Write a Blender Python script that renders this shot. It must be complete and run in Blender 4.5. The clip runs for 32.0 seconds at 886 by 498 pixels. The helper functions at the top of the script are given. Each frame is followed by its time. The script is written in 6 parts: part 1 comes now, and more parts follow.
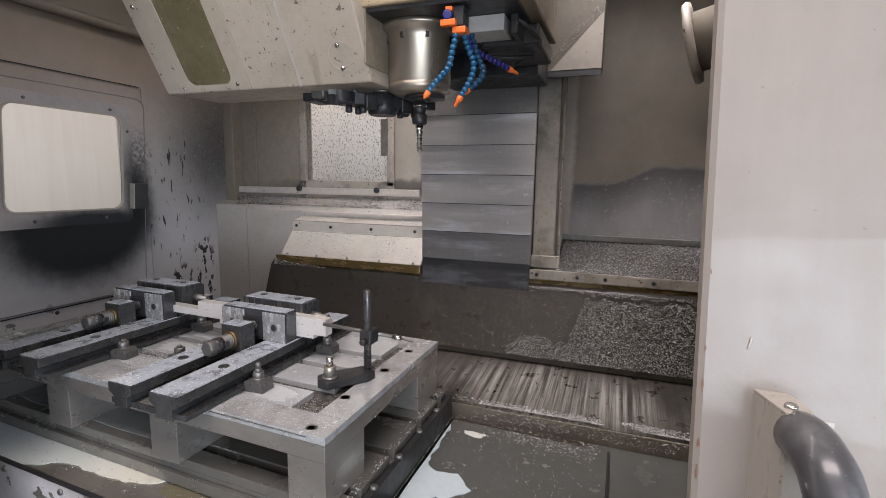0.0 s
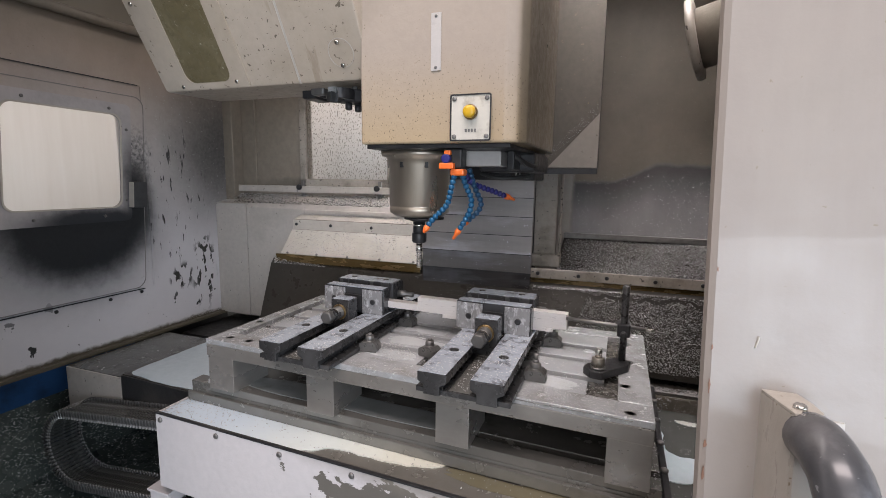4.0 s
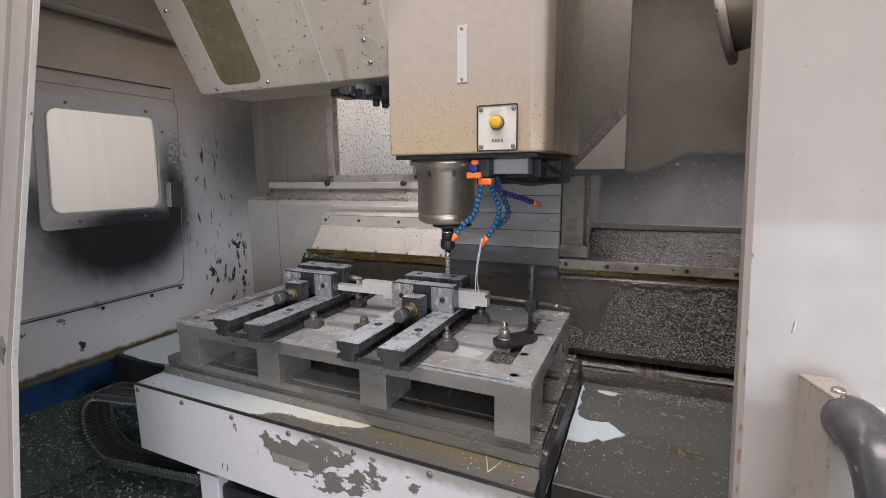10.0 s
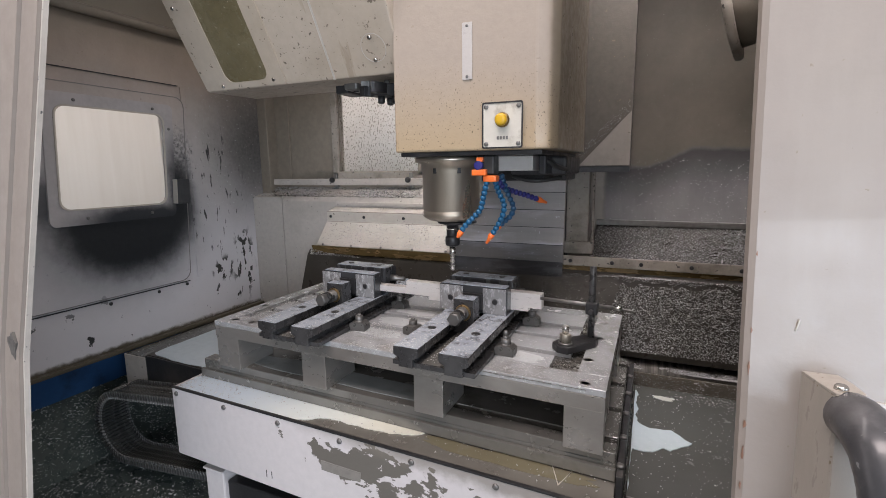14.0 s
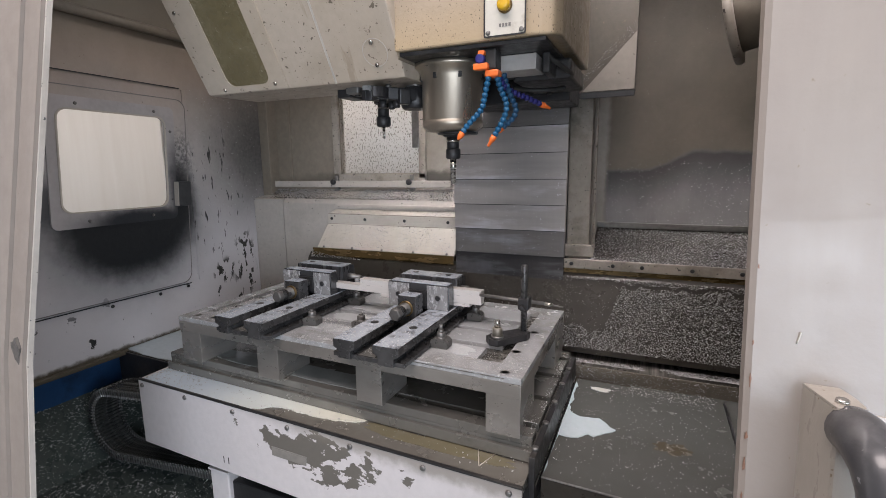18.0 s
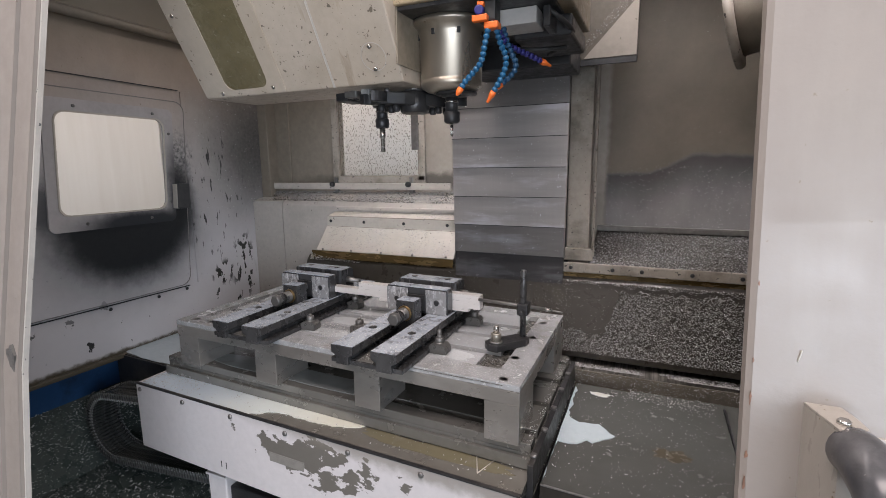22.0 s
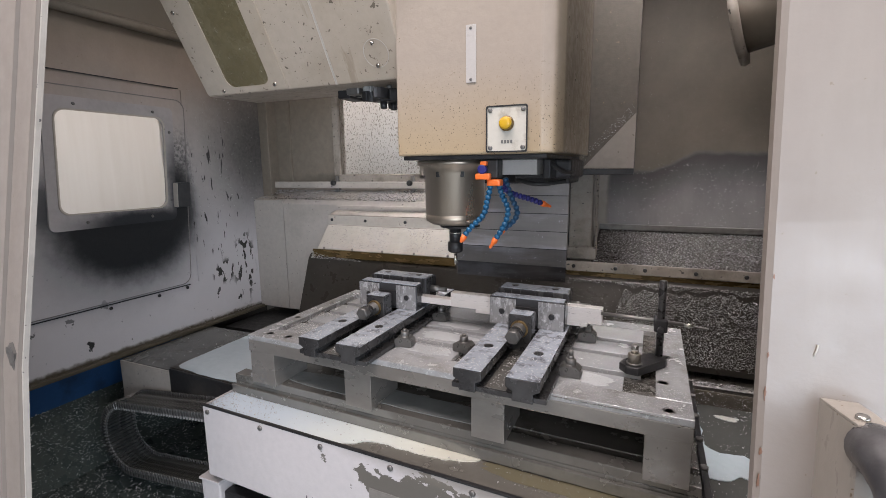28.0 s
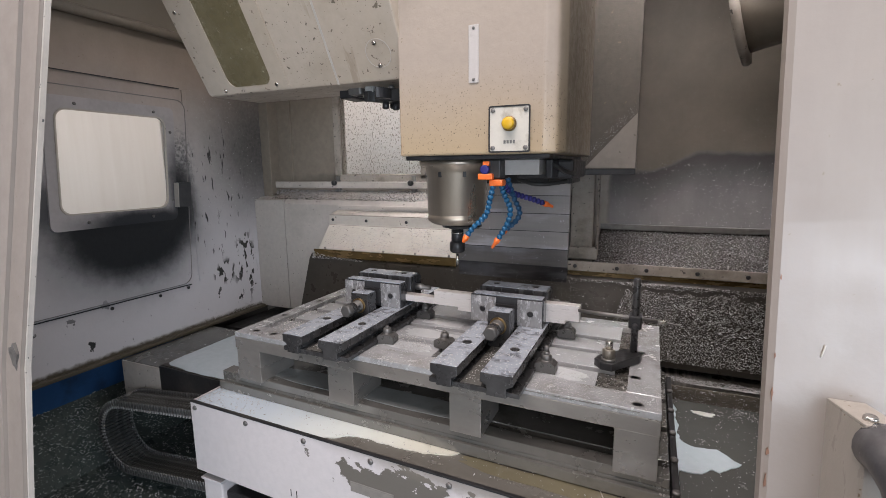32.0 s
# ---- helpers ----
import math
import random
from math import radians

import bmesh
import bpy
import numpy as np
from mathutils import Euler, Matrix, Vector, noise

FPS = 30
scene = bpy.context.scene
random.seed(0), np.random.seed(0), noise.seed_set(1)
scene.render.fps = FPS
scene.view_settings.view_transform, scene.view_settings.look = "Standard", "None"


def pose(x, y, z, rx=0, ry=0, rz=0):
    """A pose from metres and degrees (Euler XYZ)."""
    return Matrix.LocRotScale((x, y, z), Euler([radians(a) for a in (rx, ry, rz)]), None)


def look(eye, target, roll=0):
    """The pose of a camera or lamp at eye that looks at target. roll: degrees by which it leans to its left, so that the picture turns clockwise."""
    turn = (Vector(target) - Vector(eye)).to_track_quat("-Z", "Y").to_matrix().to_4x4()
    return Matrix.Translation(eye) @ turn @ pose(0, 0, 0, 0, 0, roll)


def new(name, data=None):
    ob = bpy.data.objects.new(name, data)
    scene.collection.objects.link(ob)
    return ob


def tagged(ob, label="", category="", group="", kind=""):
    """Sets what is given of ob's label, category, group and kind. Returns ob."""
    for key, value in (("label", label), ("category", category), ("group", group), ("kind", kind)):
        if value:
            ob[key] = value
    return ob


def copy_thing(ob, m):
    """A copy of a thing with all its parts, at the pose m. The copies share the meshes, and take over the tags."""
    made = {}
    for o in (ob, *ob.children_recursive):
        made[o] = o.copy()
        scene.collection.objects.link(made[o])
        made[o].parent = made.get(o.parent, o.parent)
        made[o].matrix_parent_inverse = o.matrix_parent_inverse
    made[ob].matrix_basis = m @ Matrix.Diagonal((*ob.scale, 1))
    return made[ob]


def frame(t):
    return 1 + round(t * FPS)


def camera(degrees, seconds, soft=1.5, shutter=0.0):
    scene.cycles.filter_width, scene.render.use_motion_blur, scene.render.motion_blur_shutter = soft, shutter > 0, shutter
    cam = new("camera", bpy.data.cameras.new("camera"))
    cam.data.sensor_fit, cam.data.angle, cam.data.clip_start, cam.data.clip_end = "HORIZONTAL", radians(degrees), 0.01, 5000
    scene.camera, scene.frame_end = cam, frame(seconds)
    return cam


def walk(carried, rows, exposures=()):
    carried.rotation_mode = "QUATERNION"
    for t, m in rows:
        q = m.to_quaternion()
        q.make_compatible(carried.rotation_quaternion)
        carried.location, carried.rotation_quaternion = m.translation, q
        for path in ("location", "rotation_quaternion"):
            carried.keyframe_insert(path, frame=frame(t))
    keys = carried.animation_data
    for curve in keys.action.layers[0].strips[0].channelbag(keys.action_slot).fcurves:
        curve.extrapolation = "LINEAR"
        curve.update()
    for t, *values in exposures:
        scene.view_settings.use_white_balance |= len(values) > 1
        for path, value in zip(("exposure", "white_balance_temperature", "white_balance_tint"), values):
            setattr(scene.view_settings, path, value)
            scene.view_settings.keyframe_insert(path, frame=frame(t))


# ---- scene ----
cam = camera(85.59, 32.0, soft=0.8)
walk(cam, [
    (0, pose(0.0149, 0.0037, 1.4863, 81.930, -0.852, 20.217)),
    (0.5, pose(0.0123, 0.0025, 1.4870, 81.877, -0.824, 20.168)),
    (1, pose(0.0123, 0.0063, 1.4844, 81.886, -0.823, 20.179)),
    (1.5, pose(0.0131, 0.0081, 1.4856, 81.860, -0.802, 20.170)),
    (2, pose(0.0154, 0.0098, 1.4870, 81.809, -0.817, 20.148)),
    (2.5, pose(0.0144, 0.0126, 1.4831, 81.885, -0.827, 20.218)),
    (3, pose(0.0115, 0.0098, 1.4836, 81.829, -0.801, 20.143)),
    (3.5, pose(0.0116, 0.0103, 1.4835, 81.820, -0.772, 20.209)),
    (5.5, pose(0.0164, 0.0068, 1.4957, 81.712, -0.808, 20.298)),
    (6, pose(0.0206, 0.0062, 1.5006, 81.892, -0.632, 20.309)),
    (6.5, pose(0.0175, 0.0081, 1.5016, 82.045, -0.418, 20.291)),
    (7, pose(0.0149, 0.0056, 1.5025, 82.122, -0.385, 20.232)),
    (7.5, pose(0.0075, 0.0087, 1.5019, 82.066, -0.344, 20.165)),
    (8, pose(0.0175, 0.0005, 1.4953, 82.240, -0.295, 20.481)),
    (8.5, pose(0.0142, -0.0012, 1.4922, 82.321, -0.130, 21.202)),
    (9, pose(0.0119, -0.0060, 1.4877, 81.878, 0.234, 21.876)),
    (9.5, pose(0.0074, -0.0060, 1.4837, 81.427, 0.469, 22.488)),
    (10, pose(0.0078, -0.0069, 1.4853, 80.963, 0.636, 22.973)),
    (10.5, pose(0.0090, -0.0056, 1.4865, 80.614, 0.725, 23.318)),
    (11, pose(0.0053, -0.0091, 1.4854, 80.478, 0.749, 23.427)),
    (11.5, pose(0.0085, -0.0030, 1.4806, 80.573, 0.715, 23.537)),
    (12, pose(0.0112, -0.0056, 1.4833, 80.525, 0.747, 23.569)),
    (12.5, pose(0.0089, -0.0112, 1.4899, 80.509, 0.707, 23.518)),
    (13, pose(0.0107, -0.0144, 1.4905, 80.514, 0.697, 23.532)),
    (13.5, pose(0.0095, -0.0093, 1.4902, 80.504, 0.691, 23.588)),
    (14, pose(0.0081, -0.0116, 1.4876, 80.499, 0.700, 23.480)),
    (14.5, pose(0.0097, -0.0087, 1.4876, 80.482, 0.741, 23.557)),
    (16.5, pose(0.0046, -0.0088, 1.4926, 80.492, 0.698, 23.532)),
    (17, pose(0.0050, -0.0102, 1.4933, 80.488, 0.732, 23.547)),
    (17.5, pose(0.0058, -0.0117, 1.4948, 80.485, 0.663, 23.529)),
    (18, pose(0.0060, -0.0133, 1.4984, 80.436, 0.697, 23.502)),
    (18.5, pose(0.0070, -0.0118, 1.5011, 80.419, 0.682, 23.553)),
    (19, pose(0.0074, -0.0119, 1.5024, 80.441, 0.661, 23.558)),
    (19.5, pose(0.0049, -0.0106, 1.5017, 80.367, 0.689, 23.477)),
    (20, pose(0.0076, -0.0092, 1.5000, 80.478, 0.672, 23.611)),
    (20.5, pose(0.0065, -0.0113, 1.5000, 80.434, 0.690, 23.626)),
    (21, pose(-0.0062, -0.0080, 1.5020, 80.440, 0.678, 23.490)),
    (21.5, pose(0.0019, -0.0091, 1.5084, 80.378, 0.695, 23.574)),
    (22, pose(0.0064, -0.0048, 1.5098, 80.377, 0.617, 23.550)),
    (22.5, pose(0.0024, 0.0030, 1.5058, 80.375, 0.690, 23.550)),
    (23, pose(0.0029, 0.0053, 1.5030, 80.395, 0.628, 23.558)),
    (23.5, pose(0.0060, 0.0040, 1.5030, 80.402, 0.685, 23.612)),
    (24, pose(0.0031, 0.0018, 1.5003, 80.483, 0.612, 23.622)),
    (24.5, pose(-0.0013, 0.0005, 1.5014, 80.365, 0.695, 23.470)),
    (25, pose(-0.0018, -0.0002, 1.5020, 80.344, 0.665, 23.448)),
    (25.5, pose(-0.0024, 0.0010, 1.5027, 80.336, 0.720, 23.452)),
    (27.5, pose(-0.0027, -0.0023, 1.5025, 80.436, 0.643, 23.506)),
    (28, pose(-0.0023, -0.0020, 1.5032, 80.413, 0.641, 23.523)),
    (28.5, pose(-0.0031, 0.0007, 1.5000, 80.508, 0.610, 23.568)),
    (29, pose(-0.0046, -0.0002, 1.5008, 80.481, 0.613, 23.514)),
    (29.5, pose(-0.0026, -0.0015, 1.5036, 80.397, 0.648, 23.613)),
    (30, pose(-0.0032, -0.0015, 1.5036, 80.397, 0.651, 23.596)),
    (30.5, pose(-0.0036, -0.0018, 1.5036, 80.402, 0.634, 23.564)),
    (31, pose(-0.0050, -0.0025, 1.5035, 80.395, 0.662, 23.534)),
    (31.5, pose(-0.0069, -0.0018, 1.5027, 80.425, 0.658, 23.520)),
    (32, pose(-0.0078, -0.0044, 1.5039, 80.391, 0.638, 23.457)),
])

# ---- light ----
world = bpy.data.worlds.new("world")
scene.world = world
world.use_nodes = True
world.node_tree.nodes["Background"].inputs[0].default_value = (1.0, 0.96, 1.0, 1)
world.node_tree.nodes["Background"].inputs[1].default_value = 0.30
scene.view_settings.exposure = 0.20


def area_lamp(name, m, sx, sy, watts, colour):
    data = bpy.data.lights.new(name, "AREA")
    data.shape, data.size, data.size_y, data.energy, data.color = "RECTANGLE", sx, sy, watts, colour
    ob = new(name, data)
    ob.matrix_basis = m
    return ob


# rows of roof lights in the workshop, above and in front of the open doors
area_lamp("roof_light", look((-0.3, -0.7, 4.0), (-0.4, 0.9, 1.1)), 2.6, 1.0, 90, (1.0, 0.865, 0.835))
area_lamp("roof_light", look((0.2, -2.8, 3.1), (-0.4, 1.0, 1.2)), 3.2, 1.4, 24, (1.0, 0.91, 0.89))
# cool fill lamps for daylight from assumed, unseen workshop windows behind the camera
area_lamp("shop_window", look((1.45, -3.0, 1.25), (-0.6, 0.9, 0.95)), 2.6, 1.3, 100, (0.80, 0.88, 1.0))
area_lamp("shop_window", look((2.6, -1.2, 1.7), (-1.4, 0.9, 0.8)), 1.8, 1.5, 40, (0.78, 0.87, 1.0))
# unseen fill lamps added under the enclosure roof to brighten the inside
area_lamp("enclosure_lamp", look((-0.3, 0.62, 2.22), (-0.45, 1.15, 1.0)), 1.6, 0.12, 4.6, (1.0, 0.90, 0.87))
area_lamp("enclosure_lamp", look((-1.2, 1.35, 2.22), (-1.0, 1.3, 1.0)), 0.6, 0.2, 1.4, (1.0, 0.92, 0.90))
area_lamp("enclosure_lamp", look((-0.42, 1.32, 2.27), (-0.42, 1.6, 1.2)), 0.9, 0.06, 5.2, (1.0, 0.93, 0.93)).data.spread = 1.6
area_lamp("enclosure_lamp", look((0.18, 1.28, 2.26), (0.18, 1.42, 1.1)), 0.7, 0.08, 1.6, (1.0, 0.93, 0.93)).data.spread = 1.1

# ---- materials ----
def tree(name):
    m = bpy.data.materials.new(name)
    m.use_nodes = True
    nt = m.node_tree
    return m, nt, nt.nodes["Principled BSDF"]


def link(nt, a, b):
    nt.links.new(a, b)


def noise_fac(nt, scale, lo, hi, detail=6.0, rough=0.6, stretch=None, seed=0.0):
    """A noise field in object metres, spread between lo and hi to 0..1."""
    tc = nt.nodes.new("ShaderNodeTexCoord")
    mp = nt.nodes.new("ShaderNodeMapping")
    mp.inputs["Location"].default_value = (seed, seed * 1.7, seed * 0.6)
    if stretch:
        mp.inputs["Scale"].default_value = stretch
    tx = nt.nodes.new("ShaderNodeTexNoise")
    tx.inputs["Scale"].default_value, tx.inputs["Detail"].default_value, tx.inputs["Roughness"].default_value = scale, detail, rough
    rm = nt.nodes.new("ShaderNodeMapRange")
    rm.inputs["From Min"].default_value, rm.inputs["From Max"].default_value = lo, hi
    link(nt, tc.outputs["Object"], mp.inputs["Vector"])
    link(nt, mp.outputs["Vector"], tx.inputs["Vector"])
    link(nt, tx.outputs["Fac"], rm.inputs["Value"])
    return rm.outputs["Result"]


def mix(nt, fac, a, b):
    """A colour between a and b; each is a colour or a socket."""
    mx = nt.nodes.new("ShaderNodeMix")
    mx.data_type = "RGBA"
    for sock, v in ((mx.inputs[0], fac), (mx.inputs[6], a), (mx.inputs[7], b)):
        if isinstance(v, (int, float)):
            sock.default_value = v
        elif isinstance(v, tuple):
            sock.default_value = (*v, 1)
        else:
            link(nt, v, sock)
    return mx.outputs[2]


def bump(nt, bs, fac, strength, dist=0.002):
    bp = nt.nodes.new("ShaderNodeBump")
    bp.inputs["Strength"].default_value, bp.inputs["Distance"].default_value = strength, dist
    link(nt, fac, bp.inputs["Height"])
    link(nt, bp.outputs["Normal"], bs.inputs["Normal"])


def surface(name, base, grain, dirt=None, rough=0.5, metal=0.0, grain_scale=60.0, dirt_scale=6.0, dirt_lo=0.55, dirt_hi=0.75, stretch=None, bump_amount=0.15, spots=None, spot_scale=90.0, spot_lo=0.68, seed=0.0, coat=0.0):
    """Base colour with fine grain, larger dirt patches and small spots."""
    m, nt, bs = tree(name)
    g = noise_fac(nt, grain_scale, 0.3, 0.7, stretch=stretch, seed=seed)
    col = mix(nt, g, base, grain)
    if dirt:
        d = noise_fac(nt, dirt_scale, dirt_lo, dirt_hi, detail=8.0, rough=0.65, stretch=stretch, seed=seed + 3.0)
        col = mix(nt, d, col, dirt)
    if spots:
        s = noise_fac(nt, spot_scale, spot_lo, spot_lo + 0.03, detail=2.0, seed=seed + 7.0)
        col = mix(nt, s, col, spots)
    link(nt, col, bs.inputs["Base Color"])
    r = nt.nodes.new("ShaderNodeMapRange")
    r.inputs["To Min"].default_value, r.inputs["To Max"].default_value = max(0.05, rough - 0.12), min(1.0, rough + 0.12)
    link(nt, g, r.inputs["Value"])
    link(nt, r.outputs["Result"], bs.inputs["Roughness"])
    bs.inputs["Metallic"].default_value = metal
    bs.inputs["Coat Weight"].default_value = coat
    bump(nt, bs, g, bump_amount)
    return m


PAINT = surface("cream_paint", (0.55, 0.51, 0.455), (0.50, 0.465, 0.415), (0.34, 0.305, 0.25), 0.42, dirt_lo=0.5, dirt_hi=0.85, spots=(0.10, 0.09, 0.08), spot_lo=0.70, coat=0.1)
DOOR_PAINT = surface("door_paint", (0.270, 0.236, 0.210), (0.256, 0.223, 0.198), (0.20, 0.178, 0.153), 0.4, dirt_lo=0.55, dirt_hi=0.9, grain_scale=25.0, coat=0.15)


def offset_coords(nt, wobble, scale, seed=0.0):
    """Object coordinates, wobbled by noise, as three sockets."""
    tc = nt.nodes.new("ShaderNodeTexCoord")
    tx = nt.nodes.new("ShaderNodeTexNoise")
    tx.inputs["Scale"].default_value, tx.inputs["Detail"].default_value, tx.inputs["Roughness"].default_value = scale, 7.0, 0.65
    mp = nt.nodes.new("ShaderNodeMapping")
    mp.inputs["Location"].default_value = (seed, seed, seed)
    link(nt, tc.outputs["Object"], mp.inputs["Vector"])
    link(nt, mp.outputs["Vector"], tx.inputs["Vector"])
    va = nt.nodes.new("ShaderNodeVectorMath")
    va.operation = "SUBTRACT"
    link(nt, tx.outputs["Color"], va.inputs[0])
    va.inputs[1].default_value = (0.5, 0.5, 0.5)
    vs = nt.nodes.new("ShaderNodeVectorMath")
    vs.operation = "SCALE"
    link(nt, va.outputs[0], vs.inputs[0])
    vs.inputs["Scale"].default_value = wobble
    vb = nt.nodes.new("ShaderNodeVectorMath")
    link(nt, tc.outputs["Object"], vb.inputs[0])
    link(nt, vs.outputs[0], vb.inputs[1])
    return vb.outputs[0]


def ellipse_mask(nt, centre, radii, soft, wobble, scale, seed=0.0):
    """1 inside a stain of that shape, 0 outside, with a ragged soft edge."""
    co = offset_coords(nt, wobble, scale, seed)
    d = nt.nodes.new("ShaderNodeVectorMath")
    d.operation = "SUBTRACT"
    link(nt, co, d.inputs[0])
    d.inputs[1].default_value = centre
    q = nt.nodes.new("ShaderNodeVectorMath")
    q.operation = "DIVIDE"
    link(nt, d.outputs[0], q.inputs[0])
    q.inputs[1].default_value = radii
    ln = nt.nodes.new("ShaderNodeVectorMath")
    ln.operation = "LENGTH"
    link(nt, q.outputs[0], ln.inputs[0])
    rm = nt.nodes.new("ShaderNodeMapRange")
    rm.interpolation_type = "SMOOTHSTEP"
    rm.inputs["From Min"].default_value, rm.inputs["From Max"].default_value = 1.0 + soft, 1.0 - soft
    link(nt, ln.outputs["Value"], rm.inputs["Value"])
    return rm.outputs["Result"]


def level_mask(nt, axis, level, soft, wobble, scale, seed=0.0):
    """1 below a ragged tide line, 0 above."""
    co = offset_coords(nt, wobble, scale, seed)
    sp = nt.nodes.new("ShaderNodeSeparateXYZ")
    link(nt, co, sp.inputs[0])
    rm = nt.nodes.new("ShaderNodeMapRange")
    rm.interpolation_type = "SMOOTHSTEP"
    rm.inputs["From Min"].default_value, rm.inputs["From Max"].default_value = level + soft, level - soft
    link(nt, sp.outputs[axis], rm.inputs["Value"])
    return rm.outputs["Result"]


def times(nt, a, b):
    mt = nt.nodes.new("ShaderNodeMath")
    mt.operation = "MULTIPLY"
    for sock, v in zip(mt.inputs, (a, b)):
        if isinstance(v, (int, float)):
            sock.default_value = v
        else:
            link(nt, v, sock)
    return mt.outputs[0]


def base_colour(m, build):
    """Puts further stains and tones over a material's base colour."""
    nt = m.node_tree
    bs = nt.nodes["Principled BSDF"]
    old = bs.inputs["Base Color"].links[0].from_socket
    link(nt, build(nt, old), bs.inputs["Base Color"])
    return m


def spread(nt, value, lo, hi):
    """A value eased from lo to hi into 0..1."""
    rm = nt.nodes.new("ShaderNodeMapRange")
    rm.interpolation_type = "SMOOTHSTEP"
    rm.inputs["From Min"].default_value, rm.inputs["From Max"].default_value = lo, hi
    link(nt, value, rm.inputs["Value"])
    return rm.outputs["Result"]


def wall_stains_and_light(nt, col):
    soot = (0.016, 0.019, 0.022)
    # browner towards the top from vapour, with dimming under the roof painted in
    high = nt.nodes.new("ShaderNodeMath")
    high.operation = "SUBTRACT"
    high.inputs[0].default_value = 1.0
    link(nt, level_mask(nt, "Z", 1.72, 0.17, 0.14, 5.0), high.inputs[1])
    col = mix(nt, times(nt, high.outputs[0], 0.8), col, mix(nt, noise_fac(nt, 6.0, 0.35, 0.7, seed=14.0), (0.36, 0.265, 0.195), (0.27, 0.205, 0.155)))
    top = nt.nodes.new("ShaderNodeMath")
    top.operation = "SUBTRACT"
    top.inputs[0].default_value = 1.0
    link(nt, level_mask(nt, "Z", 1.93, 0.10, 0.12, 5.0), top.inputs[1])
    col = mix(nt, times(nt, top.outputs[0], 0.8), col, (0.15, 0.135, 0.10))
    # lower wall paled to lilac: cool daylight put into the colour
    col = mix(nt, times(nt, level_mask(nt, "Z", 1.42, 0.22, 0.1, 5.0), 0.75), col, (0.65, 0.63, 0.655))
    # darker patch in the corner, finely speckled
    corner_tone = ellipse_mask(nt, (0, 1.64, 1.60), (9, 0.24, 0.27), 0.8, 0.10, 9.0)
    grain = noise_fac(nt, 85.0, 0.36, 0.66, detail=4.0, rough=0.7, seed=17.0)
    col = mix(nt, times(nt, corner_tone, 0.92), col, mix(nt, grain, (0.05, 0.05, 0.048), (0.11, 0.106, 0.10)))
    col = mix(nt, times(nt, ellipse_mask(nt, (-1.6, 0.79, 1.41), (9, 0.03, 0.07), 0.5, 0.06, 30.0, 7.0), 0.8), col, (0.03, 0.03, 0.033))
    # black bloom under the window and up beside it, with a feathered edge
    col = mix(nt, times(nt, ellipse_mask(nt, (-1.6, 1.02, 1.31), (9, 0.28, 0.225), 0.55, 0.06, 22.0, 2.0), 0.75), col, (0.10, 0.11, 0.12))
    col = mix(nt, ellipse_mask(nt, (-1.6, 1.045, 1.33), (9, 0.235, 0.185), 0.28, 0.06, 30.0, 2.0), col, soot)
    speck = noise_fac(nt, 75.0, 0.40, 0.66, detail=6.0, rough=0.75, seed=23.0)
    col = mix(nt, times(nt, times(nt, ellipse_mask(nt, (-1.6, 1.25, 1.555), (9, 0.05, 0.085), 0.7, 0.04, 30.0, 4.0), speck), 0.95), col, (0.035, 0.038, 0.045))
    col = mix(nt, times(nt, ellipse_mask(nt, (-1.6, 1.235, 1.40), (9, 0.062, 0.135), 0.5, 0.05, 30.0, 4.0), 0.95), col, soot)
    blot = noise_fac(nt, 26.0, 0.55, 0.565, detail=4.0, rough=0.55, stretch=(1, 1.6, 0.8), seed=31.0)
    col = mix(nt, times(nt, ellipse_mask(nt, (-1.6, 1.525, 1.10), (9, 0.055, 0.15), 0.3, 0.06, 20.0, 5.0), blot), col, (0.03, 0.028, 0.025))
    col = mix(nt, times(nt, ellipse_mask(nt, (-1.6, 1.41, 1.09), (9, 0.05, 0.05), 0.3, 0.06, 20.0, 9.0), blot), col, (0.03, 0.028, 0.025))
    drip = noise_fac(nt, 6.0, 0.615, 0.63, detail=5.0, rough=0.6, stretch=(1, 9, 2.2), seed=3.3)
    col = mix(nt, times(nt, drip, ellipse_mask(nt, (-1.6, 1.40, 1.42), (9, 0.15, 0.26), 0.2, 0.05, 10.0)), col, (0.04, 0.038, 0.04))
    col = mix(nt, times(nt, noise_fac(nt, 20.0, 0.66, 0.675, detail=4.0, seed=41.0), level_mask(nt, "Z", 1.08, 0.10, 0.05, 9.0)), col, (0.03, 0.03, 0.03))
    # dark brown band along the wall's foot
    foot_band = level_mask(nt, "Z", 0.915, 0.008, 0.03, 30.0)
    return mix(nt, foot_band, col, (0.10, 0.085, 0.06))


def tide_height(nt):
    """Height over the ragged tide line of the coolant film, which steps up towards +x."""
    sp = nt.nodes.new("ShaderNodeSeparateXYZ")
    link(nt, offset_coords(nt, 0.035, 9.0, 1.0), sp.inputs[0])
    step = times(nt, spread(nt, sp.outputs["X"], -0.02, 0.13), 0.056)
    m1 = nt.nodes.new("ShaderNodeMath")
    m1.operation = "SUBTRACT"
    link(nt, sp.outputs["Z"], m1.inputs[0])
    link(nt, step, m1.inputs[1])
    m2 = nt.nodes.new("ShaderNodeMath")
    m2.operation = "SUBTRACT"
    link(nt, m1.outputs[0], m2.inputs[0])
    m2.inputs[1].default_value = 1.486
    return m2.outputs[0]


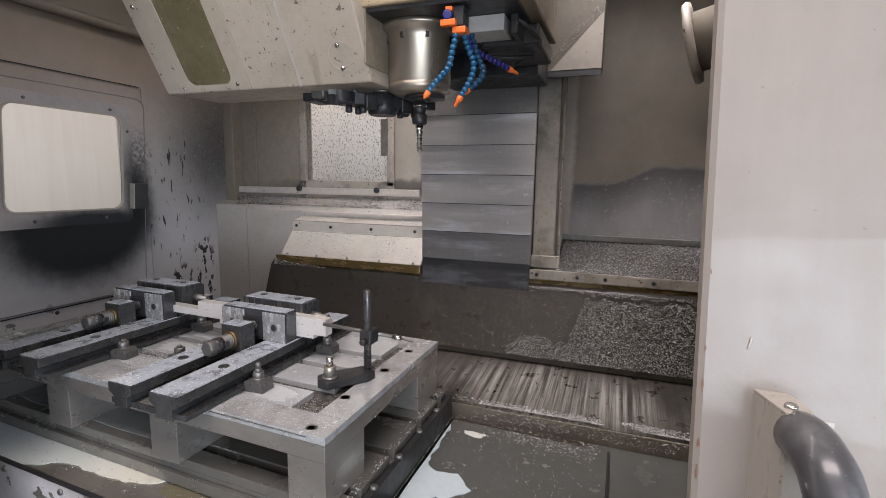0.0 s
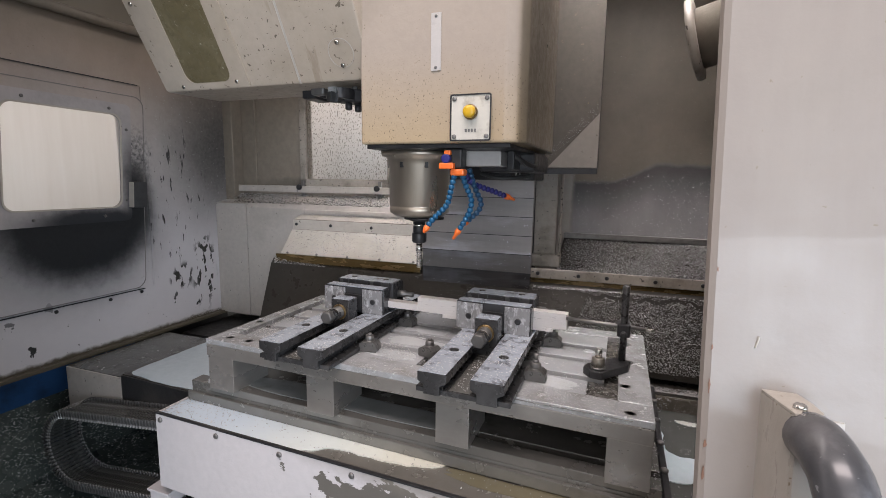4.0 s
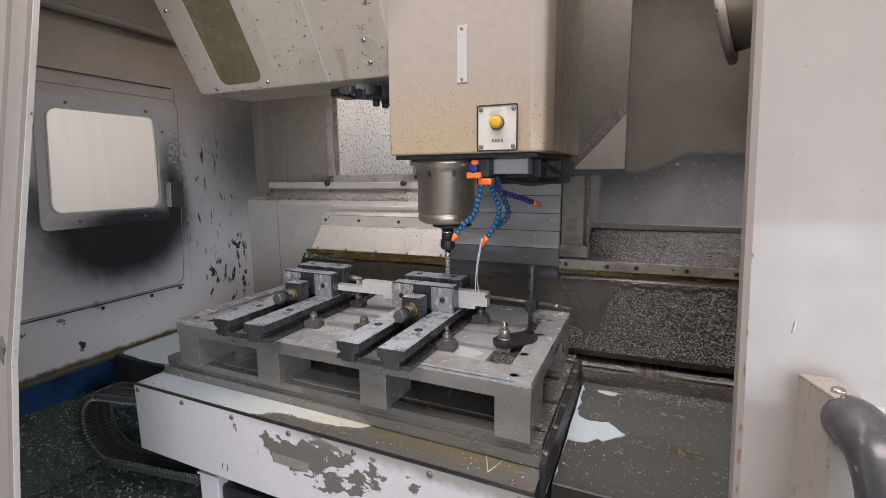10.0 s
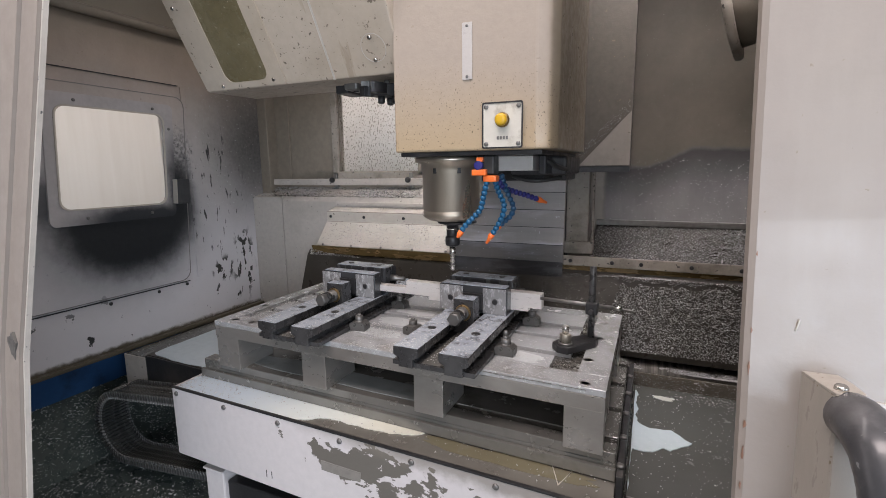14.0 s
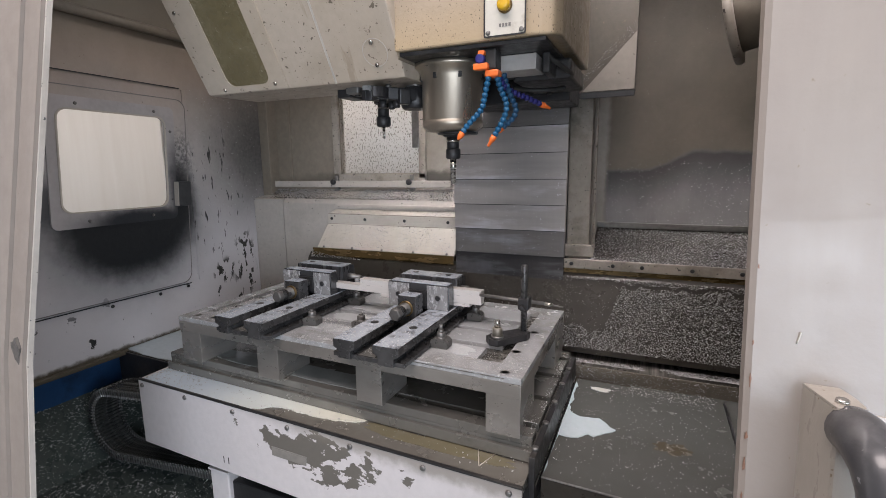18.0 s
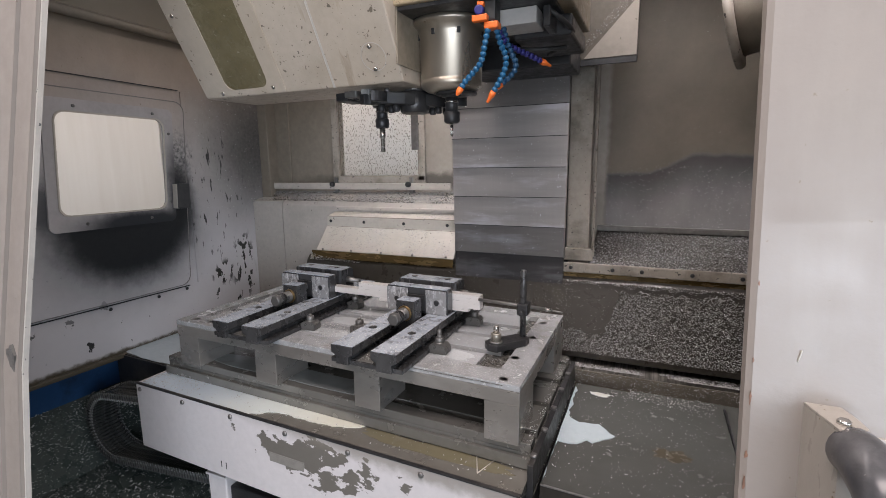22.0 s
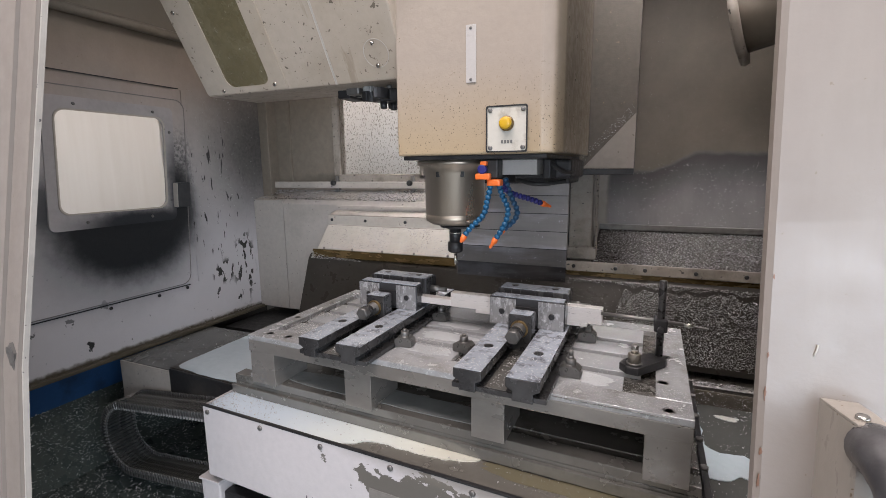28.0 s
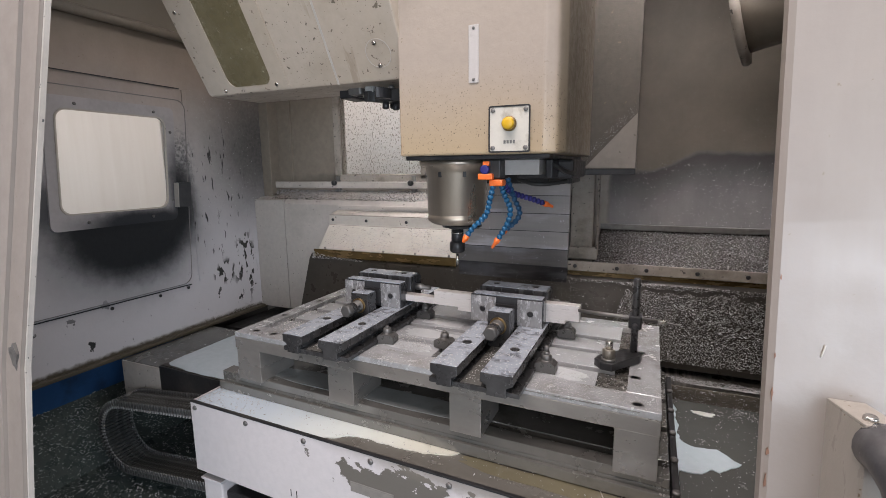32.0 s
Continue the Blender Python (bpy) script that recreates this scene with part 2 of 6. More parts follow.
def back_stains_and_tones(nt, col):
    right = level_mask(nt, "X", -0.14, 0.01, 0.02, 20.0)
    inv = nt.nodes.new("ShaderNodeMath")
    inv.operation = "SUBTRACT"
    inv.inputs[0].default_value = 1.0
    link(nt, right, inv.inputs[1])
    # browner, darker tone right of the column
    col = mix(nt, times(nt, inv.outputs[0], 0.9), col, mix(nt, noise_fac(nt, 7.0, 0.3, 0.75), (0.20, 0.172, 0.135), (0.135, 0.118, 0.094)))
    # a similar brown tone towards the left corner
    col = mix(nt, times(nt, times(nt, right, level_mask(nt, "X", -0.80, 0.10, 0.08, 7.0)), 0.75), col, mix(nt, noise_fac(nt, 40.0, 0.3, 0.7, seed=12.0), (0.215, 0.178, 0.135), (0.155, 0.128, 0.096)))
    tide = tide_height(nt)
    wet = times(nt, inv.outputs[0], spread(nt, tide, 0.008, -0.012))
    col = mix(nt, wet, col, mix(nt, noise_fac(nt, 5.0, 0.35, 0.7, stretch=(3, 3, 1)), (0.23, 0.224, 0.232), (0.30, 0.29, 0.295)))
    col = mix(nt, times(nt, times(nt, wet, spread(nt, tide, -0.15, 0.0)), 0.9), col, (0.06, 0.06, 0.06))
    edge = times(nt, ellipse_mask(nt, (-0.86, 1.7, 1.46), (0.5, 9, 0.03), 0.5, 0.05, 25.0), 0.8)
    return mix(nt, edge, col, (0.05, 0.047, 0.04))


WALL_PAINT = base_colour(surface("wall_paint", (0.60, 0.565, 0.55), (0.55, 0.52, 0.505), (0.42, 0.39, 0.365), 0.45, dirt_scale=3.5, dirt_lo=0.5, dirt_hi=0.85, spots=(0.06, 0.06, 0.06), spot_lo=0.72, seed=2.0), wall_stains_and_light)
GRIME_PAINT = surface("grimy_paint", (0.36, 0.325, 0.28), (0.30, 0.27, 0.235), (0.13, 0.115, 0.092), 0.45, dirt_scale=9.0, dirt_lo=0.48, dirt_hi=0.72, spots=(0.05, 0.045, 0.04), spot_lo=0.66, seed=33.0)
SHELF_PAINT = surface("shelf_paint", (0.50, 0.462, 0.42), (0.44, 0.41, 0.375), (0.34, 0.31, 0.275), 0.45, dirt_scale=5.0, dirt_lo=0.5, dirt_hi=0.8, spots=(0.08, 0.08, 0.08), spot_lo=0.69, seed=3.0)

def mag_stains(nt, col):
    col = mix(nt, times(nt, noise_fac(nt, 3.0, 0.42, 0.75, detail=6.0, seed=9.0), 0.55), col, (0.38, 0.31, 0.23))
    runs = noise_fac(nt, 14.0, 0.60, 0.66, detail=6.0, stretch=(2.5, 0.5, 0.5), seed=4.0)
    return mix(nt, times(nt, runs, ellipse_mask(nt, (-0.64, 0.8, 1.9), (0.05, 9, 0.4), 0.6, 0.05, 10.0)), col, (0.34, 0.28, 0.21))


MAG_PAINT = base_colour(surface("magazine_paint", (0.485, 0.422, 0.352), (0.435, 0.378, 0.315), (0.32, 0.27, 0.207), 0.42, dirt_lo=0.5, dirt_hi=0.85, spots=(0.09, 0.075, 0.06), spot_scale=70.0, spot_lo=0.665, seed=22.0), mag_stains)
BACK_PAINT = base_colour(surface("back_paint", (0.44, 0.41, 0.37), (0.39, 0.36, 0.325), (0.27, 0.245, 0.21), 0.5, dirt_scale=2.5, dirt_lo=0.4, dirt_hi=0.75, spots=(0.45, 0.45, 0.44), spot_scale=160.0, spot_lo=0.76, seed=4.0), back_stains_and_tones)
STEEL = surface("ground_steel", (0.46, 0.44, 0.415), (0.37, 0.35, 0.328), (0.24, 0.222, 0.20), 0.3, 0.65, grain_scale=9.0, dirt_scale=3.0, dirt_lo=0.42, dirt_hi=0.75, stretch=(1, 1, 2), spots=(0.38, 0.35, 0.31), spot_scale=120.0, spot_lo=0.77, seed=1.0, bump_amount=0.01)
TABLE_STEEL = surface("oily_table", (0.25, 0.245, 0.23), (0.21, 0.205, 0.19), (0.12, 0.115, 0.10), 0.22, 0.55, grain_scale=18.0, dirt_scale=8.0, seed=18.0, bump_amount=0.05)
COVER_PLATE = surface("cover_plate", (0.125, 0.129, 0.122), (0.108, 0.112, 0.105), (0.092, 0.094, 0.088), 0.2, 0.3, grain_scale=14.0, dirt_scale=6.0, spots=(0.45, 0.45, 0.45), spot_scale=170.0, spot_lo=0.75, seed=19.0, bump_amount=0.04)
# cool base and pale spots carry daylight sheen and glints off the wet top
TOP_STEEL = surface("wet_steel_top", (0.55, 0.565, 0.58), (0.46, 0.472, 0.487), (0.335, 0.325, 0.315), 0.2, 0.4, grain_scale=26.0, dirt_scale=22.0, dirt_lo=0.45, dirt_hi=0.72, spots=(0.80, 0.82, 0.84), spot_scale=280.0, spot_lo=0.63, seed=5.0, bump_amount=0.06)
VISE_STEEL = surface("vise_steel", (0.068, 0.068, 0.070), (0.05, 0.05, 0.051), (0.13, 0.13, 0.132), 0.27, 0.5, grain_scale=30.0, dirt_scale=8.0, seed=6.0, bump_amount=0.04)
BRIGHT_STEEL = surface("bright_steel", (0.60, 0.585, 0.56), (0.54, 0.525, 0.50), None, 0.25, 1.0, grain_scale=30.0, stretch=(1, 1, 6), bump_amount=0.015)
BLACK_STEEL = surface("black_steel", (0.025, 0.025, 0.027), (0.04, 0.04, 0.042), (0.07, 0.065, 0.06), 0.4, 0.3)
def brushed(name, base, pale, dark, rough, metal):
    """Sheet steel brushed upright, its pale coolant marks and painted sheen different on each."""
    m, nt, bs = tree(name)
    tc, info = nt.nodes.new("ShaderNodeTexCoord"), nt.nodes.new("ShaderNodeObjectInfo")
    off = nt.nodes.new("ShaderNodeVectorMath")
    off.operation = "MULTIPLY_ADD"
    link(nt, info.outputs["Random"], off.inputs[0])
    off.inputs[1].default_value = (37.0, 11.0, 23.0)
    link(nt, tc.outputs["Object"], off.inputs[2])

    def field(scale, stretch, lo, hi, detail):
        mp, tx = nt.nodes.new("ShaderNodeMapping"), nt.nodes.new("ShaderNodeTexNoise")
        mp.inputs["Scale"].default_value = stretch
        tx.inputs["Scale"].default_value, tx.inputs["Detail"].default_value, tx.inputs["Roughness"].default_value = scale, detail, 0.6
        link(nt, off.outputs[0], mp.inputs["Vector"])
        link(nt, mp.outputs["Vector"], tx.inputs["Vector"])
        return spread(nt, tx.outputs["Fac"], lo, hi)
    fine = field(9.0, (9, 1, 0.5), 0.2, 0.8, 3.0)
    wide = field(3.6, (0.9, 1, 4.5), 0.50, 0.70, 4.0)
    cloud = field(3.0, (0.6, 1, 5.0), 0.30, 0.75, 4.0)
    spots = field(95.0, (1, 1, 0.7), 0.70, 0.74, 2.0)
    col = mix(nt, times(nt, cloud, 0.7), base, dark)
    col = mix(nt, times(nt, wide, 0.7), col, pale)
    col = mix(nt, times(nt, fine, 0.15), col, dark)
    col = mix(nt, times(nt, spots, 0.7), col, pale)
    link(nt, col, bs.inputs["Base Color"])
    bs.inputs["Roughness"].default_value = rough
    bs.inputs["Metallic"].default_value = metal
    return m


COVER_STEEL = brushed("way_cover_steel", (0.47, 0.44, 0.425), (0.74, 0.74, 0.80), (0.30, 0.28, 0.27), 0.34, 0.45)
DIM_SLAT = brushed("dim_slat", (0.27, 0.255, 0.25), (0.45, 0.45, 0.50), (0.15, 0.14, 0.138), 0.3, 0.45)
DARK_SLAT = brushed("oily_slat", (0.10, 0.098, 0.10), (0.26, 0.26, 0.28), (0.045, 0.043, 0.046), 0.22, 0.5)
DARK_SHEET = surface("oily_sheet", (0.048, 0.043, 0.037), (0.036, 0.032, 0.027), (0.08, 0.07, 0.056), 0.34, 0.1, grain_scale=25.0, dirt_scale=5.0, spots=(0.5, 0.5, 0.5), spot_scale=170.0, spot_lo=0.75, seed=9.0)
DARK_SHEET.node_tree.nodes["Principled BSDF"].inputs["Specular IOR Level"].default_value = 0.28
CHIPS = surface("swarf", (0.50, 0.50, 0.50), (0.66, 0.66, 0.66), None, 0.5, 0.2, grain_scale=120.0)


def chip_tones(nt, col):
    """Each chip its own tone: most are dull and oily, few are bright."""
    geo = nt.nodes.new("ShaderNodeNewGeometry")
    dull = spread(nt, geo.outputs["Random Per Island"], 0.95, 0.35)
    return mix(nt, times(nt, dull, 0.75), col, (0.24, 0.236, 0.23))


base_colour(CHIPS, chip_tones)
OILY_CHIPS = base_colour(surface("oily_swarf", (0.46, 0.455, 0.445), (0.60, 0.595, 0.585), None, 0.4, 0.3, grain_scale=120.0), lambda nt, c: mix(nt, 0.36, chip_tones(nt, c), (0.14, 0.135, 0.128)))
CLAMP_STEEL = surface("clamp_steel", (0.13, 0.127, 0.122), (0.10, 0.098, 0.094), (0.20, 0.195, 0.185), 0.35, 0.5, seed=71.0)
PAN_SHEET = surface("pan_sheet", (0.10, 0.122, 0.113), (0.072, 0.088, 0.081), (0.15, 0.165, 0.15), 0.3, 0.1, grain_scale=25.0, dirt_scale=5.0, spots=(0.6, 0.6, 0.6), spot_scale=130.0, spot_lo=0.73, seed=51.0)
BRIGHT_CHIPS = surface("bright_swarf", (0.50, 0.50, 0.50), (0.78, 0.78, 0.78), None, 0.4, 0.3, grain_scale=120.0)
BLUE_PAINT = surface("blue_paint", (0.022, 0.085, 0.22), (0.03, 0.10, 0.25), (0.012, 0.025, 0.05), 0.5)
MILK = surface("coolant", (0.62, 0.66, 0.66), (0.58, 0.61, 0.58), (0.55, 0.52, 0.40), 0.12, dirt_scale=4.0, dirt_lo=0.5, dirt_hi=0.7, bump_amount=0.02)
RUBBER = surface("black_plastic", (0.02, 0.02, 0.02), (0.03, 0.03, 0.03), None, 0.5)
HOSE_BLUE = surface("hose_blue", (0.012, 0.085, 0.19), (0.018, 0.115, 0.24), None, 0.25, bump_amount=0.02)
DEEP_BLUE = surface("hose_navy", (0.02, 0.02, 0.14), (0.025, 0.025, 0.17), None, 0.35)
HOSE_ORANGE = surface("hose_orange", (0.85, 0.18, 0.03), (0.8, 0.16, 0.03), None, 0.4)
YELLOW = surface("button_yellow", (0.62, 0.38, 0.02), (0.55, 0.33, 0.02), (0.40, 0.24, 0.03), 0.35)
CONCRETE = surface("shop_floor", (0.25, 0.25, 0.24), (0.21, 0.21, 0.2), (0.16, 0.15, 0.14), 0.6)
SHOP_WALL = surface("shop_wall", (0.55, 0.54, 0.52), (0.5, 0.5, 0.48), None, 0.7, grain_scale=4.0)


def head_stains_and_shade(nt, col):
    yellow = level_mask(nt, "Z", 1.61, 0.11, 0.06, 8.0)
    col = mix(nt, times(nt, yellow, 0.75), col, (0.40, 0.30, 0.17))
    # right side face darkened in the colour: its shade along with brown grime
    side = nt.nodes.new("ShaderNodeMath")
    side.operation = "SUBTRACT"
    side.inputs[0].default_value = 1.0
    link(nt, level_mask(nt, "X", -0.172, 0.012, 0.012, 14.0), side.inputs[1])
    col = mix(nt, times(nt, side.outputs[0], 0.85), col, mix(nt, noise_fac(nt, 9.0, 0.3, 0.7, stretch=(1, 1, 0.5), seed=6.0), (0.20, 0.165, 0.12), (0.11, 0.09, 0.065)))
    speck = noise_fac(nt, 260.0, 0.645, 0.675, detail=2.0, seed=1.0)
    return mix(nt, times(nt, speck, level_mask(nt, "Z", 1.66, 0.08, 0.1, 9.0)), col, (0.10, 0.08, 0.05))


def crisp(nt, field, mask, level):
    """1 with a sharp edge where a field, raised inside a mask, passes a level."""
    ad = nt.nodes.new("ShaderNodeMath")
    ad.operation = "MULTIPLY_ADD"
    link(nt, mask, ad.inputs[0])
    ad.inputs[1].default_value = 0.27
    link(nt, field, ad.inputs[2])
    rm = nt.nodes.new("ShaderNodeMapRange")
    rm.inputs["From Min"].default_value, rm.inputs["From Max"].default_value = level, level + 0.006
    link(nt, ad.outputs[0], rm.inputs["Value"])
    return rm.outputs["Result"]


def pool_tint(nt, col):
    col = mix(nt, level_mask(nt, "X", -0.70, 0.16, 0.2, 8.0), col, (0.60, 0.69, 0.78))
    tail = nt.nodes.new("ShaderNodeMath")
    tail.operation = "SUBTRACT"
    tail.inputs[0].default_value = 1.0
    link(nt, level_mask(nt, "X", -0.45, 0.12, 0.15, 9.0), tail.inputs[1])
    return mix(nt, times(nt, tail.outputs[0], 0.6), col, (0.72, 0.68, 0.54))


def door_streaks(nt, col):
    st = noise_fac(nt, 5.0, 0.45, 0.85, detail=6.0, stretch=(5, 5, 0.35), seed=2.0)
    col = mix(nt, times(nt, st, 0.5), col, (0.325, 0.293, 0.255))
    return mix(nt, noise_fac(nt, 150.0, 0.74, 0.76, detail=2.0, seed=5.0), col, (0.22, 0.18, 0.14))


base_colour(DOOR_PAINT, door_streaks)
# cream of its own, lightened to carry the light its side catches
BRACKET_LIT_PAINT = surface("bracket_lit_paint", (0.41, 0.378, 0.338), (0.385, 0.355, 0.316), (0.33, 0.30, 0.258), 0.35, dirt_scale=9.0, dirt_lo=0.5, dirt_hi=0.8, stretch=(2, 2, 0.6), spots=(0.20, 0.16, 0.11), spot_scale=120.0, spot_lo=0.70, seed=81.0, coat=0.2)
POOL = base_colour(surface("trough_coolant", (0.72, 0.77, 0.755), (0.67, 0.73, 0.72), None, 0.1, grain_scale=9.0, bump_amount=0.02), pool_tint)


def apron_peel(nt, col):
    bare = crisp(nt, noise_fac(nt, 11.0, 0.0, 1.0, detail=9.0, rough=0.6, stretch=(1, 1, 1.6), seed=6.4), ellipse_mask(nt, (-0.37, 0.77, 0.865), (0.23, 9, 0.075), 0.75, 0.05, 14.0), 0.735)
    col = mix(nt, bare, col, (0.14, 0.13, 0.115))
    # brown-grey band along the top edge, towards the right end
    edge_band = times(nt, ellipse_mask(nt, (-0.1, 0.77, 0.93), (0.4, 9, 0.03), 0.5, 0.05, 20.0), 0.7)
    return mix(nt, edge_band, col, (0.20, 0.18, 0.15))


def streaks(nt, col):
    st = times(nt, noise_fac(nt, 9.0, 0.42, 0.74, detail=8.0, rough=0.7, stretch=(7, 0.12, 0.12), seed=5.0), noise_fac(nt, 6.0, 0.3, 0.55, stretch=(2, 0.4, 1), seed=8.0))
    worn = ellipse_mask(nt, (-0.13, 1.46, 0.94), (0.27, 0.135, 9), 0.45, 0.10, 12.0, 3.0)
    col = mix(nt, times(nt, st, worn), col, (0.66, 0.625, 0.58))
    return mix(nt, times(nt, st, 0.12), col, (0.60, 0.565, 0.52))



HEAD_PAINT = base_colour(surface("head_paint", (0.36, 0.308, 0.262), (0.335, 0.286, 0.242), (0.315, 0.263, 0.205), 0.38, dirt_scale=3.0, dirt_lo=0.55, dirt_hi=0.9, spots=(0.2, 0.17, 0.12), spot_lo=0.75, seed=11.0, coat=0.15), head_stains_and_shade)
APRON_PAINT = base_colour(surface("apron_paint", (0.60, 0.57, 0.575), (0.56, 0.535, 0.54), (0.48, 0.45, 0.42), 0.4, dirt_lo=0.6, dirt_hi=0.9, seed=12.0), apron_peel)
STREAK_SHEET = base_colour(surface("streaked_sheet", (0.060, 0.054, 0.046), (0.046, 0.042, 0.036), None, 0.35, 0.3, grain_scale=25.0), streaks)
TINT = surface("tinted_window", (0.15, 0.125, 0.07), (0.12, 0.10, 0.055), (0.22, 0.19, 0.12), 0.25, dirt_scale=7.0, dirt_lo=0.45, dirt_hi=0.75, spots=(0.45, 0.42, 0.34), spot_lo=0.70, seed=13.0)
GREY_METAL = surface("grey_casting", (0.24, 0.235, 0.225), (0.19, 0.185, 0.18), (0.13, 0.12, 0.11), 0.42, 0.7, seed=14.0)
BRASS = surface("bronze", (0.30, 0.21, 0.10), (0.24, 0.17, 0.09), None, 0.35, 0.9)
ALUMINIUM = surface("milled_aluminium", (0.74, 0.71, 0.69), (0.68, 0.655, 0.635), None, 0.35, 0.35, grain_scale=40.0, stretch=(1, 8, 8))
# cool base, as on the plate top, holds reflected daylight
BARE_RECESS = surface("wet_recess", (0.60, 0.62, 0.64), (0.52, 0.535, 0.555), (0.42, 0.415, 0.405), 0.18, 0.4, grain_scale=20.0, dirt_scale=9.0, spots=(0.74, 0.76, 0.79), spot_scale=230.0, spot_lo=0.65, seed=15.0, bump_amount=0.06)
THIN_FILM = surface("thin_film", (0.58, 0.60, 0.62), (0.50, 0.52, 0.54), (0.44, 0.44, 0.43), 0.1, 0.1, grain_scale=14.0, dirt_scale=25.0, seed=41.0, bump_amount=0.03)
WET_FACE = surface("foamy_face", (0.36, 0.36, 0.365), (0.26, 0.262, 0.268), (0.56, 0.565, 0.58), 0.25, 0.4, grain_scale=45.0, dirt_scale=45.0, dirt_lo=0.52, dirt_hi=0.60, stretch=(1.6, 1, 0.7), seed=45.0)
JAW_STEEL = surface("wet_jaw", (0.065, 0.067, 0.072), (0.09, 0.092, 0.097), (0.20, 0.205, 0.22), 0.25, 0.5, grain_scale=14.0, dirt_scale=9.0, dirt_lo=0.60, dirt_hi=0.75, stretch=(2, 1, 0.4), seed=44.0, bump_amount=0.06)
# pale blue base stands for the reflection in the wet tops
WET_SHEEN_STEEL = surface("wet_rail_sheen", (0.48, 0.53, 0.60), (0.38, 0.42, 0.48), (0.12, 0.125, 0.14), 0.14, 0.2, grain_scale=20.0, dirt_scale=40.0, dirt_lo=0.50, dirt_hi=0.66, spots=(0.78, 0.81, 0.86), spot_scale=210.0, spot_lo=0.62, seed=16.0, bump_amount=0.08)
JET = surface("coolant_stream", (0.85, 0.87, 0.88), (0.80, 0.83, 0.84), None, 0.15)
OIL = surface("oil_strip", (0.22, 0.15, 0.06), (0.16, 0.11, 0.05), (0.08, 0.06, 0.04), 0.25, 0.6, grain_scale=12.0, stretch=(1, 4, 4))


def glow(name, colour, strength):
    m, nt, bs = tree(name)
    bs.inputs["Base Color"].default_value = (*colour, 1)
    bs.inputs["Emission Color"].default_value = (*colour, 1)
    bs.inputs["Emission Strength"].default_value = strength
    return m


DAYLIGHT = glow("daylight_backdrop", (0.95, 0.92, 0.89), 0.12)


def pane_glass(name, drops):
    m, nt, bs = tree(name)
    bs.inputs["Base Color"].default_value = (0.93, 0.93, 0.91, 1)
    bs.inputs["Transmission Weight"].default_value = 1.0
    bs.inputs["Roughness"].default_value = 0.3
    bs.inputs["IOR"].default_value = 1.1
    d = noise_fac(nt, 190.0, 0.56, 0.61, detail=2.0, stretch=(1, 1, 0.6), seed=3.0)
    if drops:
        link(nt, mix(nt, d, (0.93, 0.92, 0.90), (0.22, 0.20, 0.18)), bs.inputs["Base Color"])
        bump(nt, bs, d, 0.5)
    else:
        st = noise_fac(nt, 6.0, 0.3, 0.75, stretch=(1, 7, 0.5))
        link(nt, mix(nt, st, (0.90, 0.90, 0.87), (0.80, 0.79, 0.75)), bs.inputs["Base Color"])
    return m


PANE, DROP_PANE = pane_glass("misted_pane", False), pane_glass("wet_pane", True)


# ---- mesh helpers ----
def part(name, bm, material, parent=None, label="", m=None):
    """Links a bmesh as one mesh object under a thing or a part."""
    me = bpy.data.meshes.new(name)
    bm.to_mesh(me)
    bm.free()
    me.materials.append(material)
    ob = new(name, me)
    if parent is not None:
        ob.parent = parent
    if m is not None:
        ob.matrix_basis = m
    if label:
        ob["label"] = label
    return ob


def empty(name, label, category, m=None, group="", kind=""):
    ob = new(name)
    if m is not None:
        ob.matrix_basis = m
    return tagged(ob, label, category, group, kind)


def box(x0, x1, y0, y1, z0, z1, bevel=0.0, seg=2, bm=None):
    """A box between two corners, its edges bevelled."""
    own = bm is None
    b = bmesh.new()
    bmesh.ops.create_cube(b, size=1.0, matrix=Matrix.LocRotScale(((x0 + x1) / 2, (y0 + y1) / 2, (z0 + z1) / 2), None, (x1 - x0, y1 - y0, z1 - z0)))
    if bevel:
        bmesh.ops.bevel(b, geom=b.edges[:], offset=bevel, segments=seg, profile=0.5, affect="EDGES")
    return b if own else merge(bm, b)


def merge(bm, b):
    """Adds the mesh b to bm."""
    me = bpy.data.meshes.new("tmp")
    b.to_mesh(me)
    b.free()
    bm.from_mesh(me)
    bpy.data.meshes.remove(me)
    return bm


def lathe(profile, seg=40, m=None):
    """A body of revolution round z from (radius, z) pairs."""
    b = bmesh.new()
    rings = []
    for r, z in profile:
        rings.append([b.verts.new((r * math.cos(2 * math.pi * i / seg), r * math.sin(2 * math.pi * i / seg), z)) for i in range(seg)])
    for a, c in zip(rings, rings[1:]):
        for i in range(seg):
            f = b.faces.new((a[i], a[(i + 1) % seg], c[(i + 1) % seg], c[i]))
            f.smooth = True
    b.faces.new(rings[0][::-1])
    b.faces.new(rings[-1])
    for e in b.edges:
        if len(e.link_faces) == 2 and e.calc_face_angle(0) > 0.6:
            e.smooth = False
    if m is not None:
        bmesh.ops.transform(b, matrix=m, verts=b.verts)
    return b


